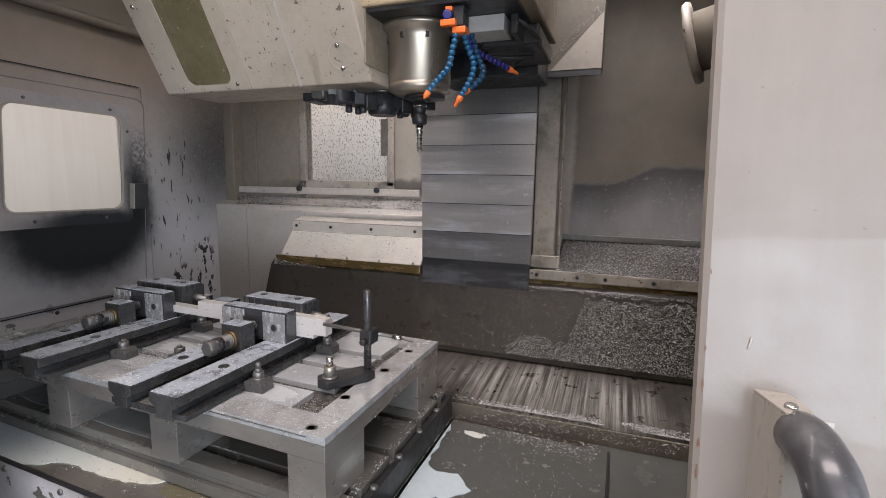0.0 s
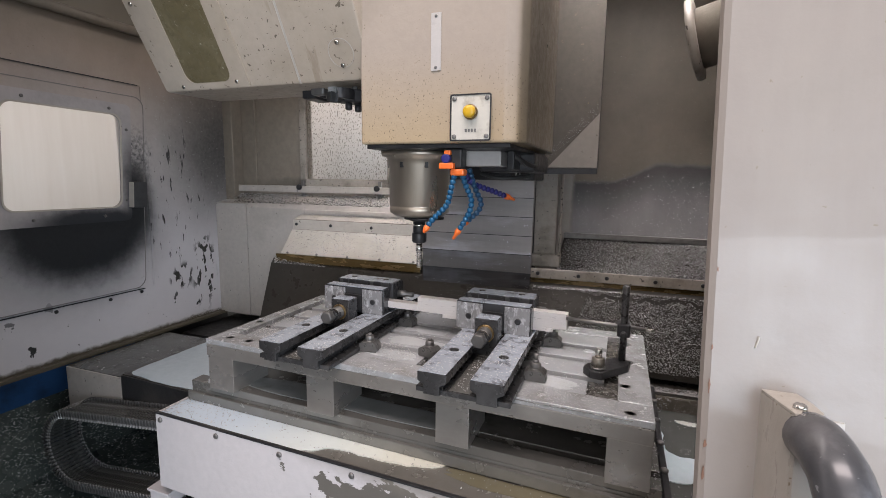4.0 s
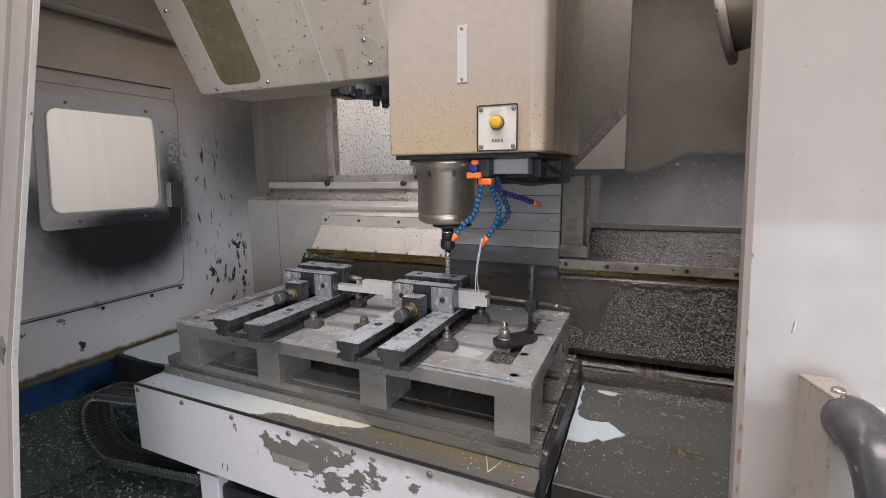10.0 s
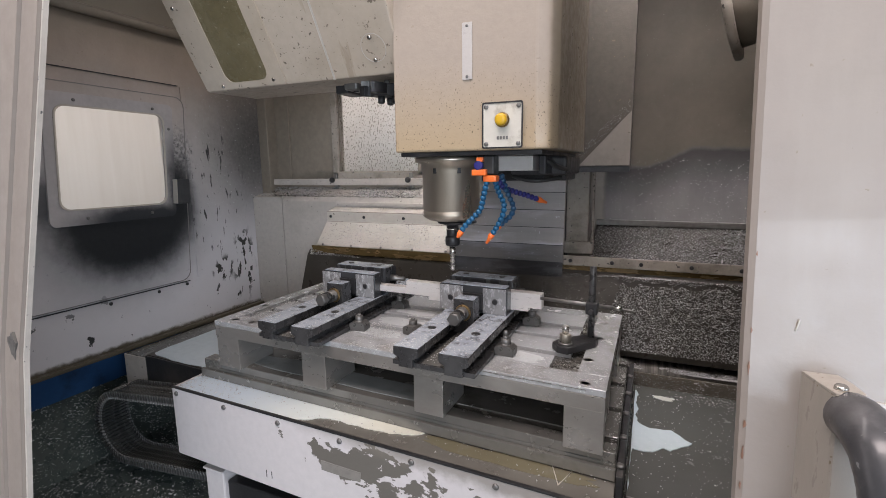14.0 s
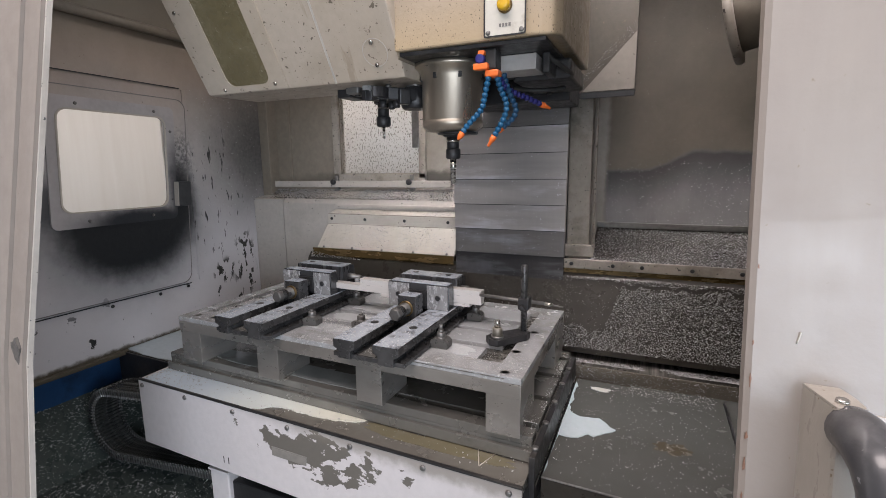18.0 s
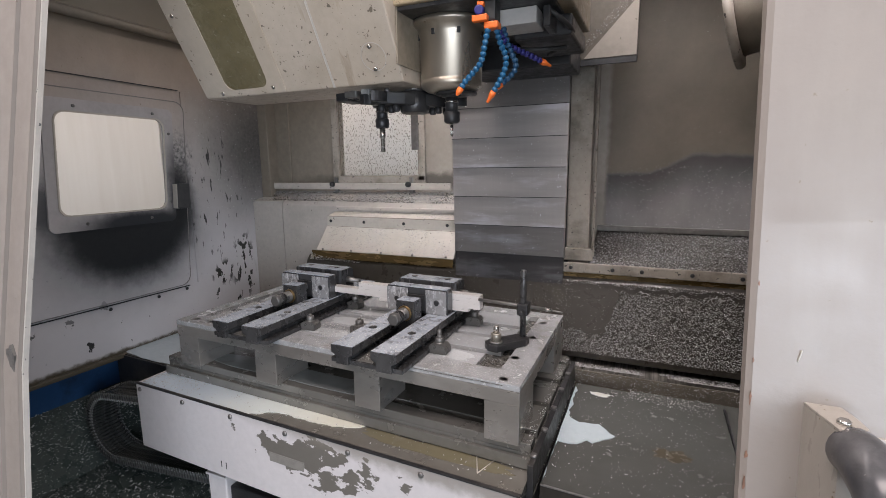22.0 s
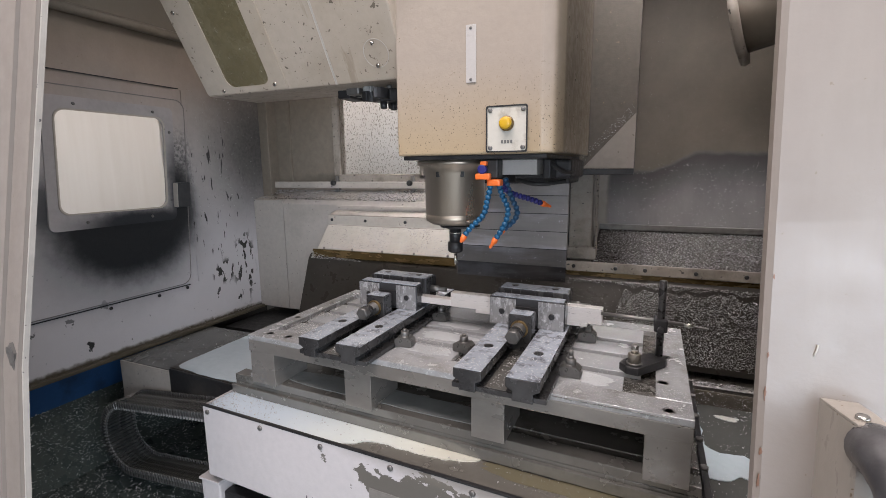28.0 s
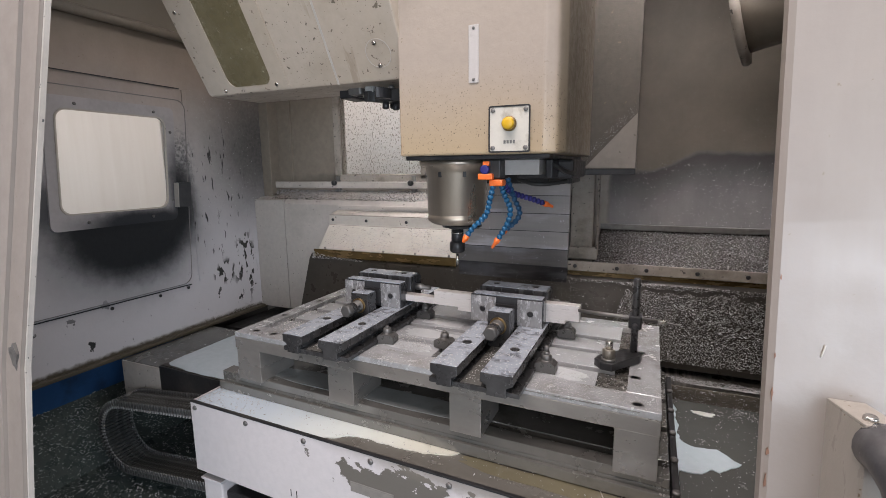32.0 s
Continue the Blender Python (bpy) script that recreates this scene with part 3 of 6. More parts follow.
def prism(outline, a, c, axis="x", bevel=0.0):
    """A closed outline pushed along an axis from a to c. Outline in the other two axes, in order."""
    b = bmesh.new()
    def at(u, v, w):
        return {"x": (w, u, v), "y": (u, w, v), "z": (u, v, w)}[axis]
    lo = [b.verts.new(at(u, v, a)) for u, v in outline]
    hi = [b.verts.new(at(u, v, c)) for u, v in outline]
    n = len(outline)
    for i in range(n):
        b.faces.new((lo[i], lo[(i + 1) % n], hi[(i + 1) % n], hi[i]))
    b.faces.new(lo[::-1])
    b.faces.new(hi)
    bmesh.ops.recalc_face_normals(b, faces=b.faces[:])
    if bevel:
        bmesh.ops.bevel(b, geom=b.edges[:], offset=bevel, segments=2, profile=0.5, affect="EDGES")
    return b


def sheet(line, a, c, thick, axis="x", bevel=0.001):
    """A bent metal sheet: an open line in the other two axes, with thickness, pushed along an axis."""
    pts = [Vector(p) for p in line]
    off = []
    for i, p in enumerate(pts):
        d = (pts[min(i + 1, len(pts) - 1)] - pts[max(i - 1, 0)]).normalized()
        off.append(p + Vector((d.y, -d.x)) * thick)
    return prism([tuple(p) for p in pts] + [tuple(p) for p in reversed(off)], a, c, axis, bevel)


def tube(points, r, seg=16, smooth=3):
    """A round tube along points, rounded at the bends."""
    pts = [Vector(p) for p in points]
    for _ in range(smooth):
        q = [pts[0]]
        for p0, p1 in zip(pts, pts[1:]):
            q += [p0.lerp(p1, 0.25), p0.lerp(p1, 0.75)]
        pts = q + [pts[-1]]
    b = bmesh.new()
    rings, up = [], Vector((0.13, 0.31, 0.94))
    for i, p in enumerate(pts):
        d = (pts[min(i + 1, len(pts) - 1)] - pts[max(i - 1, 0)]).normalized()
        s = d.cross(up).normalized()
        u = s.cross(d)
        rings.append([b.verts.new(p + r * (math.cos(t) * s + math.sin(t) * u)) for t in (2 * math.pi * k / seg for k in range(seg))])
    for a, c in zip(rings, rings[1:]):
        for k in range(seg):
            f = b.faces.new((a[k], a[(k + 1) % seg], c[(k + 1) % seg], c[k]))
            f.smooth = True
    b.faces.new(rings[0][::-1])
    b.faces.new(rings[-1])
    bmesh.ops.recalc_face_normals(b, faces=b.faces[:])
    return b

# ---- enclosure ----
XL, YB = -1.609, 1.718
TAU = 2 * math.pi


def rounded(u0, u1, v0, v1, r, n=5):
    """The outline of a rectangle with round corners."""
    out = []
    for cu, cv, a in ((u1 - r, v1 - r, 0), (u0 + r, v1 - r, 90), (u0 + r, v0 + r, 180), (u1 - r, v0 + r, 270)):
        for i in range(n + 1):
            t = radians(a + 90 * i / n)
            out.append((cu + r * math.cos(t), cv + r * math.sin(t)))
    return out


def ring_plate(outer, inner, a, c, axis):
    """A plate with a hole: two outlines of the same count, pushed along an axis."""
    b = bmesh.new()
    def at(u, v, w):
        return {"x": (w, u, v), "y": (u, w, v), "z": (u, v, w)}[axis]
    rows = [[b.verts.new(at(u, v, w)) for u, v in o] for o, w in ((outer, a), (outer, c), (inner, c), (inner, a))]
    n = len(outer)
    for p, q in zip(rows, rows[1:] + rows[:1]):
        for i in range(n):
            b.faces.new((p[i], p[(i + 1) % n], q[(i + 1) % n], q[i]))
    bmesh.ops.recalc_face_normals(b, faces=b.faces[:])
    return b


def screw_mesh(r=0.006, h=0.004):
    return lathe([(r, 0), (r, h * 0.5), (r * 0.75, h), (r * 0.3, h)], seg=10)


def screw(parent, m, material=None, r=0.006, h=0.004):
    return part("screw", screw_mesh(r, h), material or GREY_METAL, parent, m=m)


def wall_with_hole(name, axis, at, thick, u0, u1, z0, z1, hu0, hu1, hz0, hz1, material, label):
    """A wall in four pieces round a window opening, joined into one mesh. axis: its normal."""
    b = bmesh.new()
    for ua, ub, za, zb in ((u0, hu0, z0, z1), (hu1, u1, z0, z1), (hu0, hu1, z0, hz0), (hu0, hu1, hz1, z1)):
        if axis == "x":
            box(at - thick, at, ua, ub, za, zb, bm=b)
        else:
            box(ua, ub, at, at + thick, za, zb, bm=b)
    return tagged(part(name, b, material), label, "wall", kind="structure")


TURN_X, TURN_Y = pose(0, 0, 0, 0, 90, 0), pose(0, 0, 0, 90, 0, 0)

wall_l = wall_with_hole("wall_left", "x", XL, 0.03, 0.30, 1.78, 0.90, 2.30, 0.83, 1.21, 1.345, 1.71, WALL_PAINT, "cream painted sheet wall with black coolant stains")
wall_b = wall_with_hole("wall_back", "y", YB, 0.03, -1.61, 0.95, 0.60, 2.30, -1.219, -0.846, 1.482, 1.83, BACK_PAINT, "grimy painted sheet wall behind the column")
tagged(part("wall_right", box(0.95, 0.98, 0.45, 1.75, 0.3, 2.3), BACK_PAINT), "grimy painted sheet wall", "wall", kind="structure")
tagged(part("ceiling", box(-1.64, 0.98, 0.50, 1.75, 2.30, 2.33), BACK_PAINT), "painted sheet roof of the enclosure", "ceiling", kind="structure")
tagged(part("base_panel", box(-1.79, -1.755, 0.2, 1.30, 0.5, 0.8995), BLUE_PAINT), "dark blue painted base of the machine", "panel", kind="structure")
pan = prism([(-1.754, 0.745), (-1.63, 0.545), (-1.2, 0.49), (0.95, 0.49), (0.95, 0.45), (-1.2, 0.45), (-1.65, 0.47), (-1.754, 0.5)], 0.25, 1.72, "y")
tagged(part("chip_pan", pan, PAN_SHEET), "oily black floor pan littered with metal chips", "floor", kind="structure")

# service hatch in the side wall, with its window
hatch = empty("window_1", "grey service hatch with a misted window, daylight behind", "window", kind="structure")
part("hatch_panel", ring_plate(rounded(0.50, 1.275, 1.085, 1.755, 0.035), rounded(0.83, 1.21, 1.345, 1.71, 0.03), XL, XL + 0.006, "x"), WALL_PAINT, hatch)
part("window_frame", ring_plate(rounded(0.815, 1.225, 1.33, 1.725, 0.02), rounded(0.846, 1.187, 1.379, 1.686, 0.030), XL + 0.006, XL + 0.012, "x"), base_colour(surface("hatch_frame", (0.50, 0.475, 0.475), (0.46, 0.435, 0.435), (0.38, 0.36, 0.355), 0.45, dirt_scale=8.0, seed=21.0), lambda nt, c: mix(nt, ellipse_mask(nt, (-1.6, 1.09, 1.335), (9, 0.20, 0.045), 0.5, 0.04, 20.0), mix(nt, times(nt, ellipse_mask(nt, (-1.6, 1.235, 1.44), (9, 0.045, 0.15), 0.6, 0.04, 30.0), 0.9), c, (0.035, 0.038, 0.045)), (0.03, 0.034, 0.04))), hatch)
part("gasket", ring_plate(rounded(0.842, 1.191, 1.375, 1.690, 0.032), rounded(0.847, 1.186, 1.380, 1.685, 0.029), XL + 0.012, XL + 0.015, "x"), PAINT, hatch)
part("pane", box(XL - 0.004, XL + 0.002, 0.845, 1.198, 1.36, 1.70), PANE, hatch).visible_shadow = False
latch = part("latch", box(XL + 0.006, XL + 0.030, 1.218, 1.272, 1.373, 1.463, 0.004), surface("latch_soot", (0.045, 0.048, 0.052), (0.07, 0.073, 0.078), (0.03, 0.032, 0.035), 0.45, 0.1, bump_amount=0.01), hatch, "sooty metal latch housing with a pale edge")
# thin pale sheet makes the latch's near side lighter than its face
part("latch_grip", box(XL + 0.006, XL + 0.0325, 1.2145, 1.2178, 1.375, 1.462, 0.001), PAINT, latch)
for y, z in ((0.90, 1.705), (1.15, 1.705), (1.208, 1.64), (1.208, 1.40), (0.92, 1.35), (1.13, 1.35)):
    screw(hatch, Matrix.Translation((XL + 0.012, y, z)) @ TURN_X, r=0.005)
part("panel_seam", ring_plate(rounded(0.497, 1.278, 1.082, 1.758, 0.036), rounded(0.4995, 1.2755, 1.0845, 1.7555, 0.035), XL, XL + 0.0065, "x"), surface("seam_grey", (0.26, 0.245, 0.24), (0.20, 0.19, 0.185), None, 0.5), hatch)
# the hatch hangs a little out of plumb
for ob in hatch.children_recursive:
    if ob.matrix_basis == Matrix.Identity(4):
        for vert in ob.data.vertices:
            vert.co.y += 0.062 * (vert.co.z - 1.53)
    else:
        ob.location.y += 0.062 * (ob.location.z - 1.53)
part("hinge_post", box(XL, XL + 0.004, 1.284, 1.300, 1.08, 1.795, 0.001), WALL_PAINT, wall_l)
part("foot_sheet", box(-1.79, XL - 0.0005, 0.25, 1.75, 0.885, 0.8995), WALL_PAINT, wall_l)
part("seam_strip", box(XL, XL + 0.004, 0.3, 1.248, 1.074, 1.077), BLACK_STEEL, wall_l)
part("seam_strip", box(XL, XL + 0.005, 0.3, 1.275, 1.797, 1.7995), BLACK_STEEL, wall_l)
for y, z in ((0.95, 1.062), (1.12, 1.062), (1.235, 1.065)):
    screw(wall_l, Matrix.Translation((XL, y, z)) @ TURN_X, BLACK_STEEL, 0.006)
part("roof_rail", tube([(XL + 0.02, 0.4, 1.975), (XL + 0.02, 1.7, 1.975)], 0.015, 12, 0), BACK_PAINT, wall_l)
part("corner_post", box(XL, XL + 0.05, 1.66, 1.717, 1.37, 2.3, 0.004), BACK_PAINT, wall_l)
part("bottom_flange", box(XL, XL + 0.02, 0.3, 1.7, 0.893, 0.905, 0.002), WALL_PAINT, wall_l)

# rear window with its frame and the rail below
w2 = empty("window_2", "rear window spattered with coolant drops", "window", kind="structure")
part("pane", box(-1.235, -0.83, YB + 0.004, YB + 0.010, 1.47, 1.84), DROP_PANE, w2).visible_shadow = False
for x0, x1, z0, z1 in ((-1.25, -1.219, 1.46, 1.86), (-0.846, -0.815, 1.46, 1.86), (-1.25, -0.815, 1.45, 1.482), (-1.25, -0.815, 1.83, 1.86)):
    part("frame_bar", box(x0, x1, YB - 0.014, YB - 0.001, z0, z1, 0.003), GRIME_PAINT, w2)
part("lower_clip", box(-0.87, -0.84, YB - 0.02, YB - 0.014, 1.58, 1.72, 0.002), GREY_METAL, w2)
rail = empty("rail", "thin painted rail with dark knobs under the window", "rail", kind="structure")
part("bar", box(-1.58, -0.70, YB - 0.035, YB - 0.02, 1.425, 1.452, 0.003), SHELF_PAINT, rail)
for x in (-1.235, -0.875):
    part("knob", lathe([(0.008, 0), (0.0115, 0.005), (0.0115, 0.014), (0.007, 0.019)], 16, Matrix.Translation((x, YB - 0.035, 1.447)) @ TURN_Y), BLACK_STEEL, rail)
    part("bracket", box(x - 0.008, x + 0.008, YB - 0.02, YB, 1.40, 1.475, 0.002), GREY_METAL, rail)
part("seam_post", box(-1.49, -1.478, YB - 0.012, YB, 1.42, 2.3, 0.002), BACK_PAINT, wall_b)

# daylight outside the windows
tagged(part("backdrop", box(-2.6, -2.58, -0.2, 2.4, 0.4, 2.6), DAYLIGHT), "pale daylight outside the side window", "backdrop", kind="structure")
tagged(part("backdrop", box(-2.4, 0.2, 2.6, 2.62, 0.6, 2.8), DAYLIGHT), "pale daylight outside the rear window", "backdrop", kind="structure")

# workshop round the camera
tagged(part("ground", box(-6, 6, -6, 6, -0.05, 0.0), CONCRETE), "grey concrete workshop floor", "floor", kind="structure")
tagged(part("shop_wall_south", box(-6, 6, -6, -5.9, 0, 4.2), SHOP_WALL), "plain pale workshop wall", "wall", kind="structure")
tagged(part("shop_wall_east", box(5.9, 6, -5.9, 6, 0, 4.2), SHOP_WALL), "plain pale workshop wall", "wall", kind="structure")
tagged(part("shop_wall_west", box(-6, -5.9, -5.9, 6, 0, 4.2), SHOP_WALL), "plain pale workshop wall", "wall", kind="structure")
tagged(part("shop_wall_north", box(-5.9, 5.9, 5.9, 6, 0, 4.2), SHOP_WALL), "plain pale workshop wall", "wall", kind="structure")
tagged(part("shop_ceiling", box(-6, 6, -6, 6, 4.2, 4.25), SHOP_WALL), "plain pale workshop ceiling", "ceiling", kind="structure")

# rear shelf, sloped sheet and ledge
shelf = empty("rear_shelf", "cream painted shelf strewn with metal chips", "shelf", kind="structure")
part("shelf_body", prism([(1.717, 1.415), (1.612, 1.378), (1.60, 1.362), (1.60, 0.9), (1.717, 0.9)], -1.445, -0.63, "x", 0.002), SHELF_PAINT, shelf)
part("side_sheet", prism([(1.717, 1.40), (1.60, 1.376), (1.60, 0.9), (1.717, 0.9)], -1.608, -1.449), SHELF_PAINT, shelf)
sl = empty("sloped_sheet", "cream painted sloping cover sheet with bolts", "panel", kind="structure")
part("slope", prism([(1.60, 1.342), (1.541, 1.326), (1.538, 1.291), (1.463, 1.205), (1.475, 1.205), (1.545, 1.286), (1.548, 1.320), (1.60, 1.335)], -1.165, -0.60, "x", 0.001), PAINT, sl)
part("end_cap", prism([(1.60, 1.342), (1.541, 1.326), (1.538, 1.291), (1.463, 1.205), (1.60, 1.17)], -1.168, -1.1652, "x"), PAINT, sl)
part("top_strip", box(-1.16, -0.62, 1.588, 1.5985, 1.350, 1.362, 0.002), SHELF_PAINT, sl)
part("flange_edge", box(-1.165, -0.60, 1.5355, 1.5375, 1.3265, 1.3295, 0.0005), GRIME_PAINT, sl)
part("flange_fold", box(-1.165, -0.60, 1.5345, 1.5372, 1.2885, 1.2905, 0.0005), GRIME_PAINT, sl)
for x in (-1.150, -0.997, -0.826, -0.652):
    screw(sl, Matrix.Translation((x, 1.5385, 1.309)) @ TURN_Y, BLACK_STEEL, 0.006)
for i in range(5):
    screw(sl, Matrix.Translation((-1.14 + i * 0.128, 1.468, 1.208)) @ TURN_Y, GREY_METAL, 0.005)
tagged(part("oil_strip", sheet([(1.466, 1.203), (1.462, 1.178), (1.478, 1.168)], -1.19, -0.60, 0.004), OIL), "amber oily steel strip under the sheet", "trim", kind="structure")
ledge = empty("ledge", "sloping ledge covered with fine metal chips", "ledge", kind="structure")
part("ledge_top", prism([(1.717, 1.290), (1.468, 1.216), (1.468, 1.206), (1.717, 1.28)], -0.163, 0.95), DARK_SHEET, ledge)
part("lip", box(-0.232, 0.95, 1.459, 1.4665, 1.192, 1.222, 0.002), GRIME_PAINT, ledge)
part("under_strip", box(-0.232, 0.95, 1.468, 1.476, 1.165, 1.191), OIL, ledge)
part("back_strip", box(-0.163, 0.95, 1.703, 1.7165, 1.291, 1.31, 0.002), GREY_METAL, ledge)
for x in (-0.21, -0.09, -0.01, 0.12, 0.24, 0.37):
    screw(ledge, Matrix.Translation((x, 1.459, 1.207)) @ TURN_Y, BLACK_STEEL, 0.006)
col = empty("column_strip", "cream painted guide strip with a thin pipe", "trim", kind="structure")
part("strip", box(-0.233, -0.166, 1.50, 1.535, 1.223, 2.3, 0.003), GRIME_PAINT, col)
part("foot", box(-0.238, -0.150, 1.486, 1.499, 1.223, 1.262, 0.003), GRIME_PAINT, col)
part("pipe", tube([(-0.155, 1.51, 2.3), (-0.155, 1.51, 1.32), (-0.153, 1.512, 1.235)], 0.0045, 10, 2), GRIME_PAINT, col)
part("edge_seal", box(-0.2505, -0.2345, 1.505, 1.53, 1.17, 2.3, 0.002), BLACK_STEEL, col)
part("column_face", box(-0.610, -0.235, 1.536, 1.56, 1.0, 2.3), BLACK_STEEL, col)
tagged(part("slope_cover", prism([(1.475, 1.185), (1.458, 1.166), (1.385, 0.968), (1.385, 0.953), (1.400, 0.953), (1.475, 1.165)], -1.21, 0.95, "x", 0.001), DARK_SHEET), "dark oily sloping cover sheet with stuck chips", "panel", kind="structure")
# added black blocks paint in the shade of the rear gaps
tagged(part("side_base", box(-1.79, -1.755, 1.301, 1.78, 0.5, 0.8995), RUBBER), "black block standing for the shade in the gap beside the pan", "panel", kind="structure")
tagged(part("column_base", box(-1.62, -1.212, 1.40, 1.70, 0.5, 0.86), RUBBER), "black block standing for the shaded gap beside the sloping cover", "panel", kind="structure")

# doors of the enclosure, leaning back at the top
def door_y(z):
    return 0.4375 + 0.11 * (z - 1.43)


def door_block(x0, x1, z0, z1, near, far, bevel=0.0):
    """A slab in the leaning plane of the doors; near and far are depths from that plane."""
    return prism([(door_y(z0) + near, z0), (door_y(z1) + near, z1), (door_y(z1) + far, z1), (door_y(z0) + far, z0)], x0, x1, "x", bevel)


door_r = empty("door_1", "cream painted sliding door of the enclosure, slid open", "door", kind="structure")
slab = part("door_panel", door_block(0.0765, 1.30, 0.35, 2.35, -0.016, -0.002, 0.0065), DOOR_PAINT, door_r)
for vert in slab.data.vertices:
    vert.co.x += 0.0015 - 0.0145 * (vert.co.z - 1.42)
def lean_with_door(ob):
    """Shears a part built upright so that it follows the leaning door."""
    for vert in ob.data.vertices:
        vert.co.y += 0.11 * (vert.co.z - 1.33)
    return ob


DY = door_y(1.33) - 0.0155
bracket = lean_with_door(part("handle_bracket", prism([(0.1195, DY), (0.1300, 0.3760), (0.1318, 0.3740), (0.1580, 0.3740), (0.1580, 0.3760), (0.1328, 0.3764), (0.1222, DY)], 0.90, 1.331, "z"), BRACKET_LIT_PAINT, door_r))
lean_with_door(part("bracket_top", prism([(0.1195, DY), (0.1305, 0.3745), (0.1420, 0.3745), (0.1490, 0.3800), (0.1470, 0.3960), (0.1420, DY)], 1.3312, 1.3332, "z", 0.0004), BRACKET_LIT_PAINT, bracket))
screw(bracket, Matrix.Translation((0.136, 0.384, 1.3332)), BRIGHT_STEEL, 0.0045, 0.003)
part("handle_tube", tube([(0.141, 0.376, 1.318), (0.142, 0.360, 1.321), (0.147, 0.330, 1.308), (0.153, 0.312, 1.24), (0.153, 0.286, 1.0), (0.153, 0.275, 0.9)], 0.0165, 20, 3), surface("handle_black", (0.05, 0.05, 0.055), (0.08, 0.08, 0.086), (0.17, 0.17, 0.18), 0.27, 0.3, grain_scale=14.0, dirt_scale=14.0, dirt_lo=0.5, dirt_hi=0.7, spots=(0.3, 0.3, 0.31), spot_scale=120.0, spot_lo=0.70, coat=0.3), door_r, "glossy black tube handle")
door_l = empty("door_2", "cream painted sliding door edge with worn paint", "door", kind="structure")
for z0, z1 in ((0.35, 1.185), (1.185, 2.35)):
    for ob in (part("door_panel", door_block(-1.9, -0.9485, z0, z1, -0.018, -0.004), DOOR_PAINT, door_l),
               part("edge_return", door_block(-0.948, -0.9065, z0, z1, -0.012, 0.0), DOOR_PAINT, door_l),
               part("edge_seal", door_block(-0.906, -0.9025, z0, z1, -0.006, 0.002), SHELF_PAINT, door_l)):
        # the upper part of this door's edge is not plumb
        for vert in ob.data.vertices:
            vert.co.x += -0.0385 + 0.1366 * max(0.0, vert.co.z - 1.185)
dent = surface("bare_patch", (0.16, 0.15, 0.14), (0.10, 0.095, 0.09), (0.30, 0.28, 0.26), 0.5, 0.3)
part("worn_patch", prism([(-0.957 + 0.010 * math.cos(t) * (1 + 0.3 * math.sin(3 * t)), 1.205 + 0.020 * math.sin(t) * (1 + 0.25 * math.cos(5 * t))) for t in (TAU * k / 20 for k in range(20))], door_y(1.205) - 0.0150, door_y(1.205) - 0.008, "y"), dent, door_l, "bare worn patch")

for k, (z, w, h) in enumerate(((1.33, 0.0007, 0.005), (1.36, 0.0006, 0.002), (1.285, 0.001, 0.003), (1.262, 0.0007, 0.006), (1.42, 0.0005, 0.002), (1.235, 0.0006, 0.003))):
    part("paint_chip", prism([(0.0852 + w * math.cos(t) * (1 + 0.4 * math.sin(3 * t + k)), z + h * math.sin(t) * (1 + 0.3 * math.cos(4 * t + k))) for t in (TAU * j / 14 for j in range(14))], door_y(z) - 0.0166, door_y(z) - 0.0155, "y"), surface("rusty_chip", (0.25, 0.13, 0.08), (0.18, 0.10, 0.07), None, 0.6) if k == 0 else bpy.data.materials["rusty_chip"], door_r)
part("scratch", tube([(0.1135, door_y(1.366) - 0.0164, 1.363), (0.1150, door_y(1.366) - 0.0166, 1.369), (0.1153, door_y(1.37) - 0.0166, 1.372)], 0.0007, 6, 1), PAINT, door_r)

# duct in the upper corner
duct = empty("duct", "painted round duct with a dark rolled flange", "duct")
axis_m = Matrix.Translation((0.155, 1.36, 1.825)) @ Euler((0, radians(78), radians(-14))).to_matrix().to_4x4()
part("flange", lathe([(0.080, -0.006), (0.094, -0.004), (0.097, 0.004), (0.094, 0.012), (0.080, 0.014)], 40, axis_m), GRIME_PAINT, duct)
part("pipe", lathe([(0.070, 0.014), (0.070, 0.80), (0.05, 0.80)], 40, axis_m), BACK_PAINT, duct)

# ---- what rides on the table ----
riders = []


def rider(ob, m=None):
    """Notes a thing that travels with the table, with its own place on it."""
    riders.append((ob, m if m is not None else Matrix.Identity(4)))
    return ob


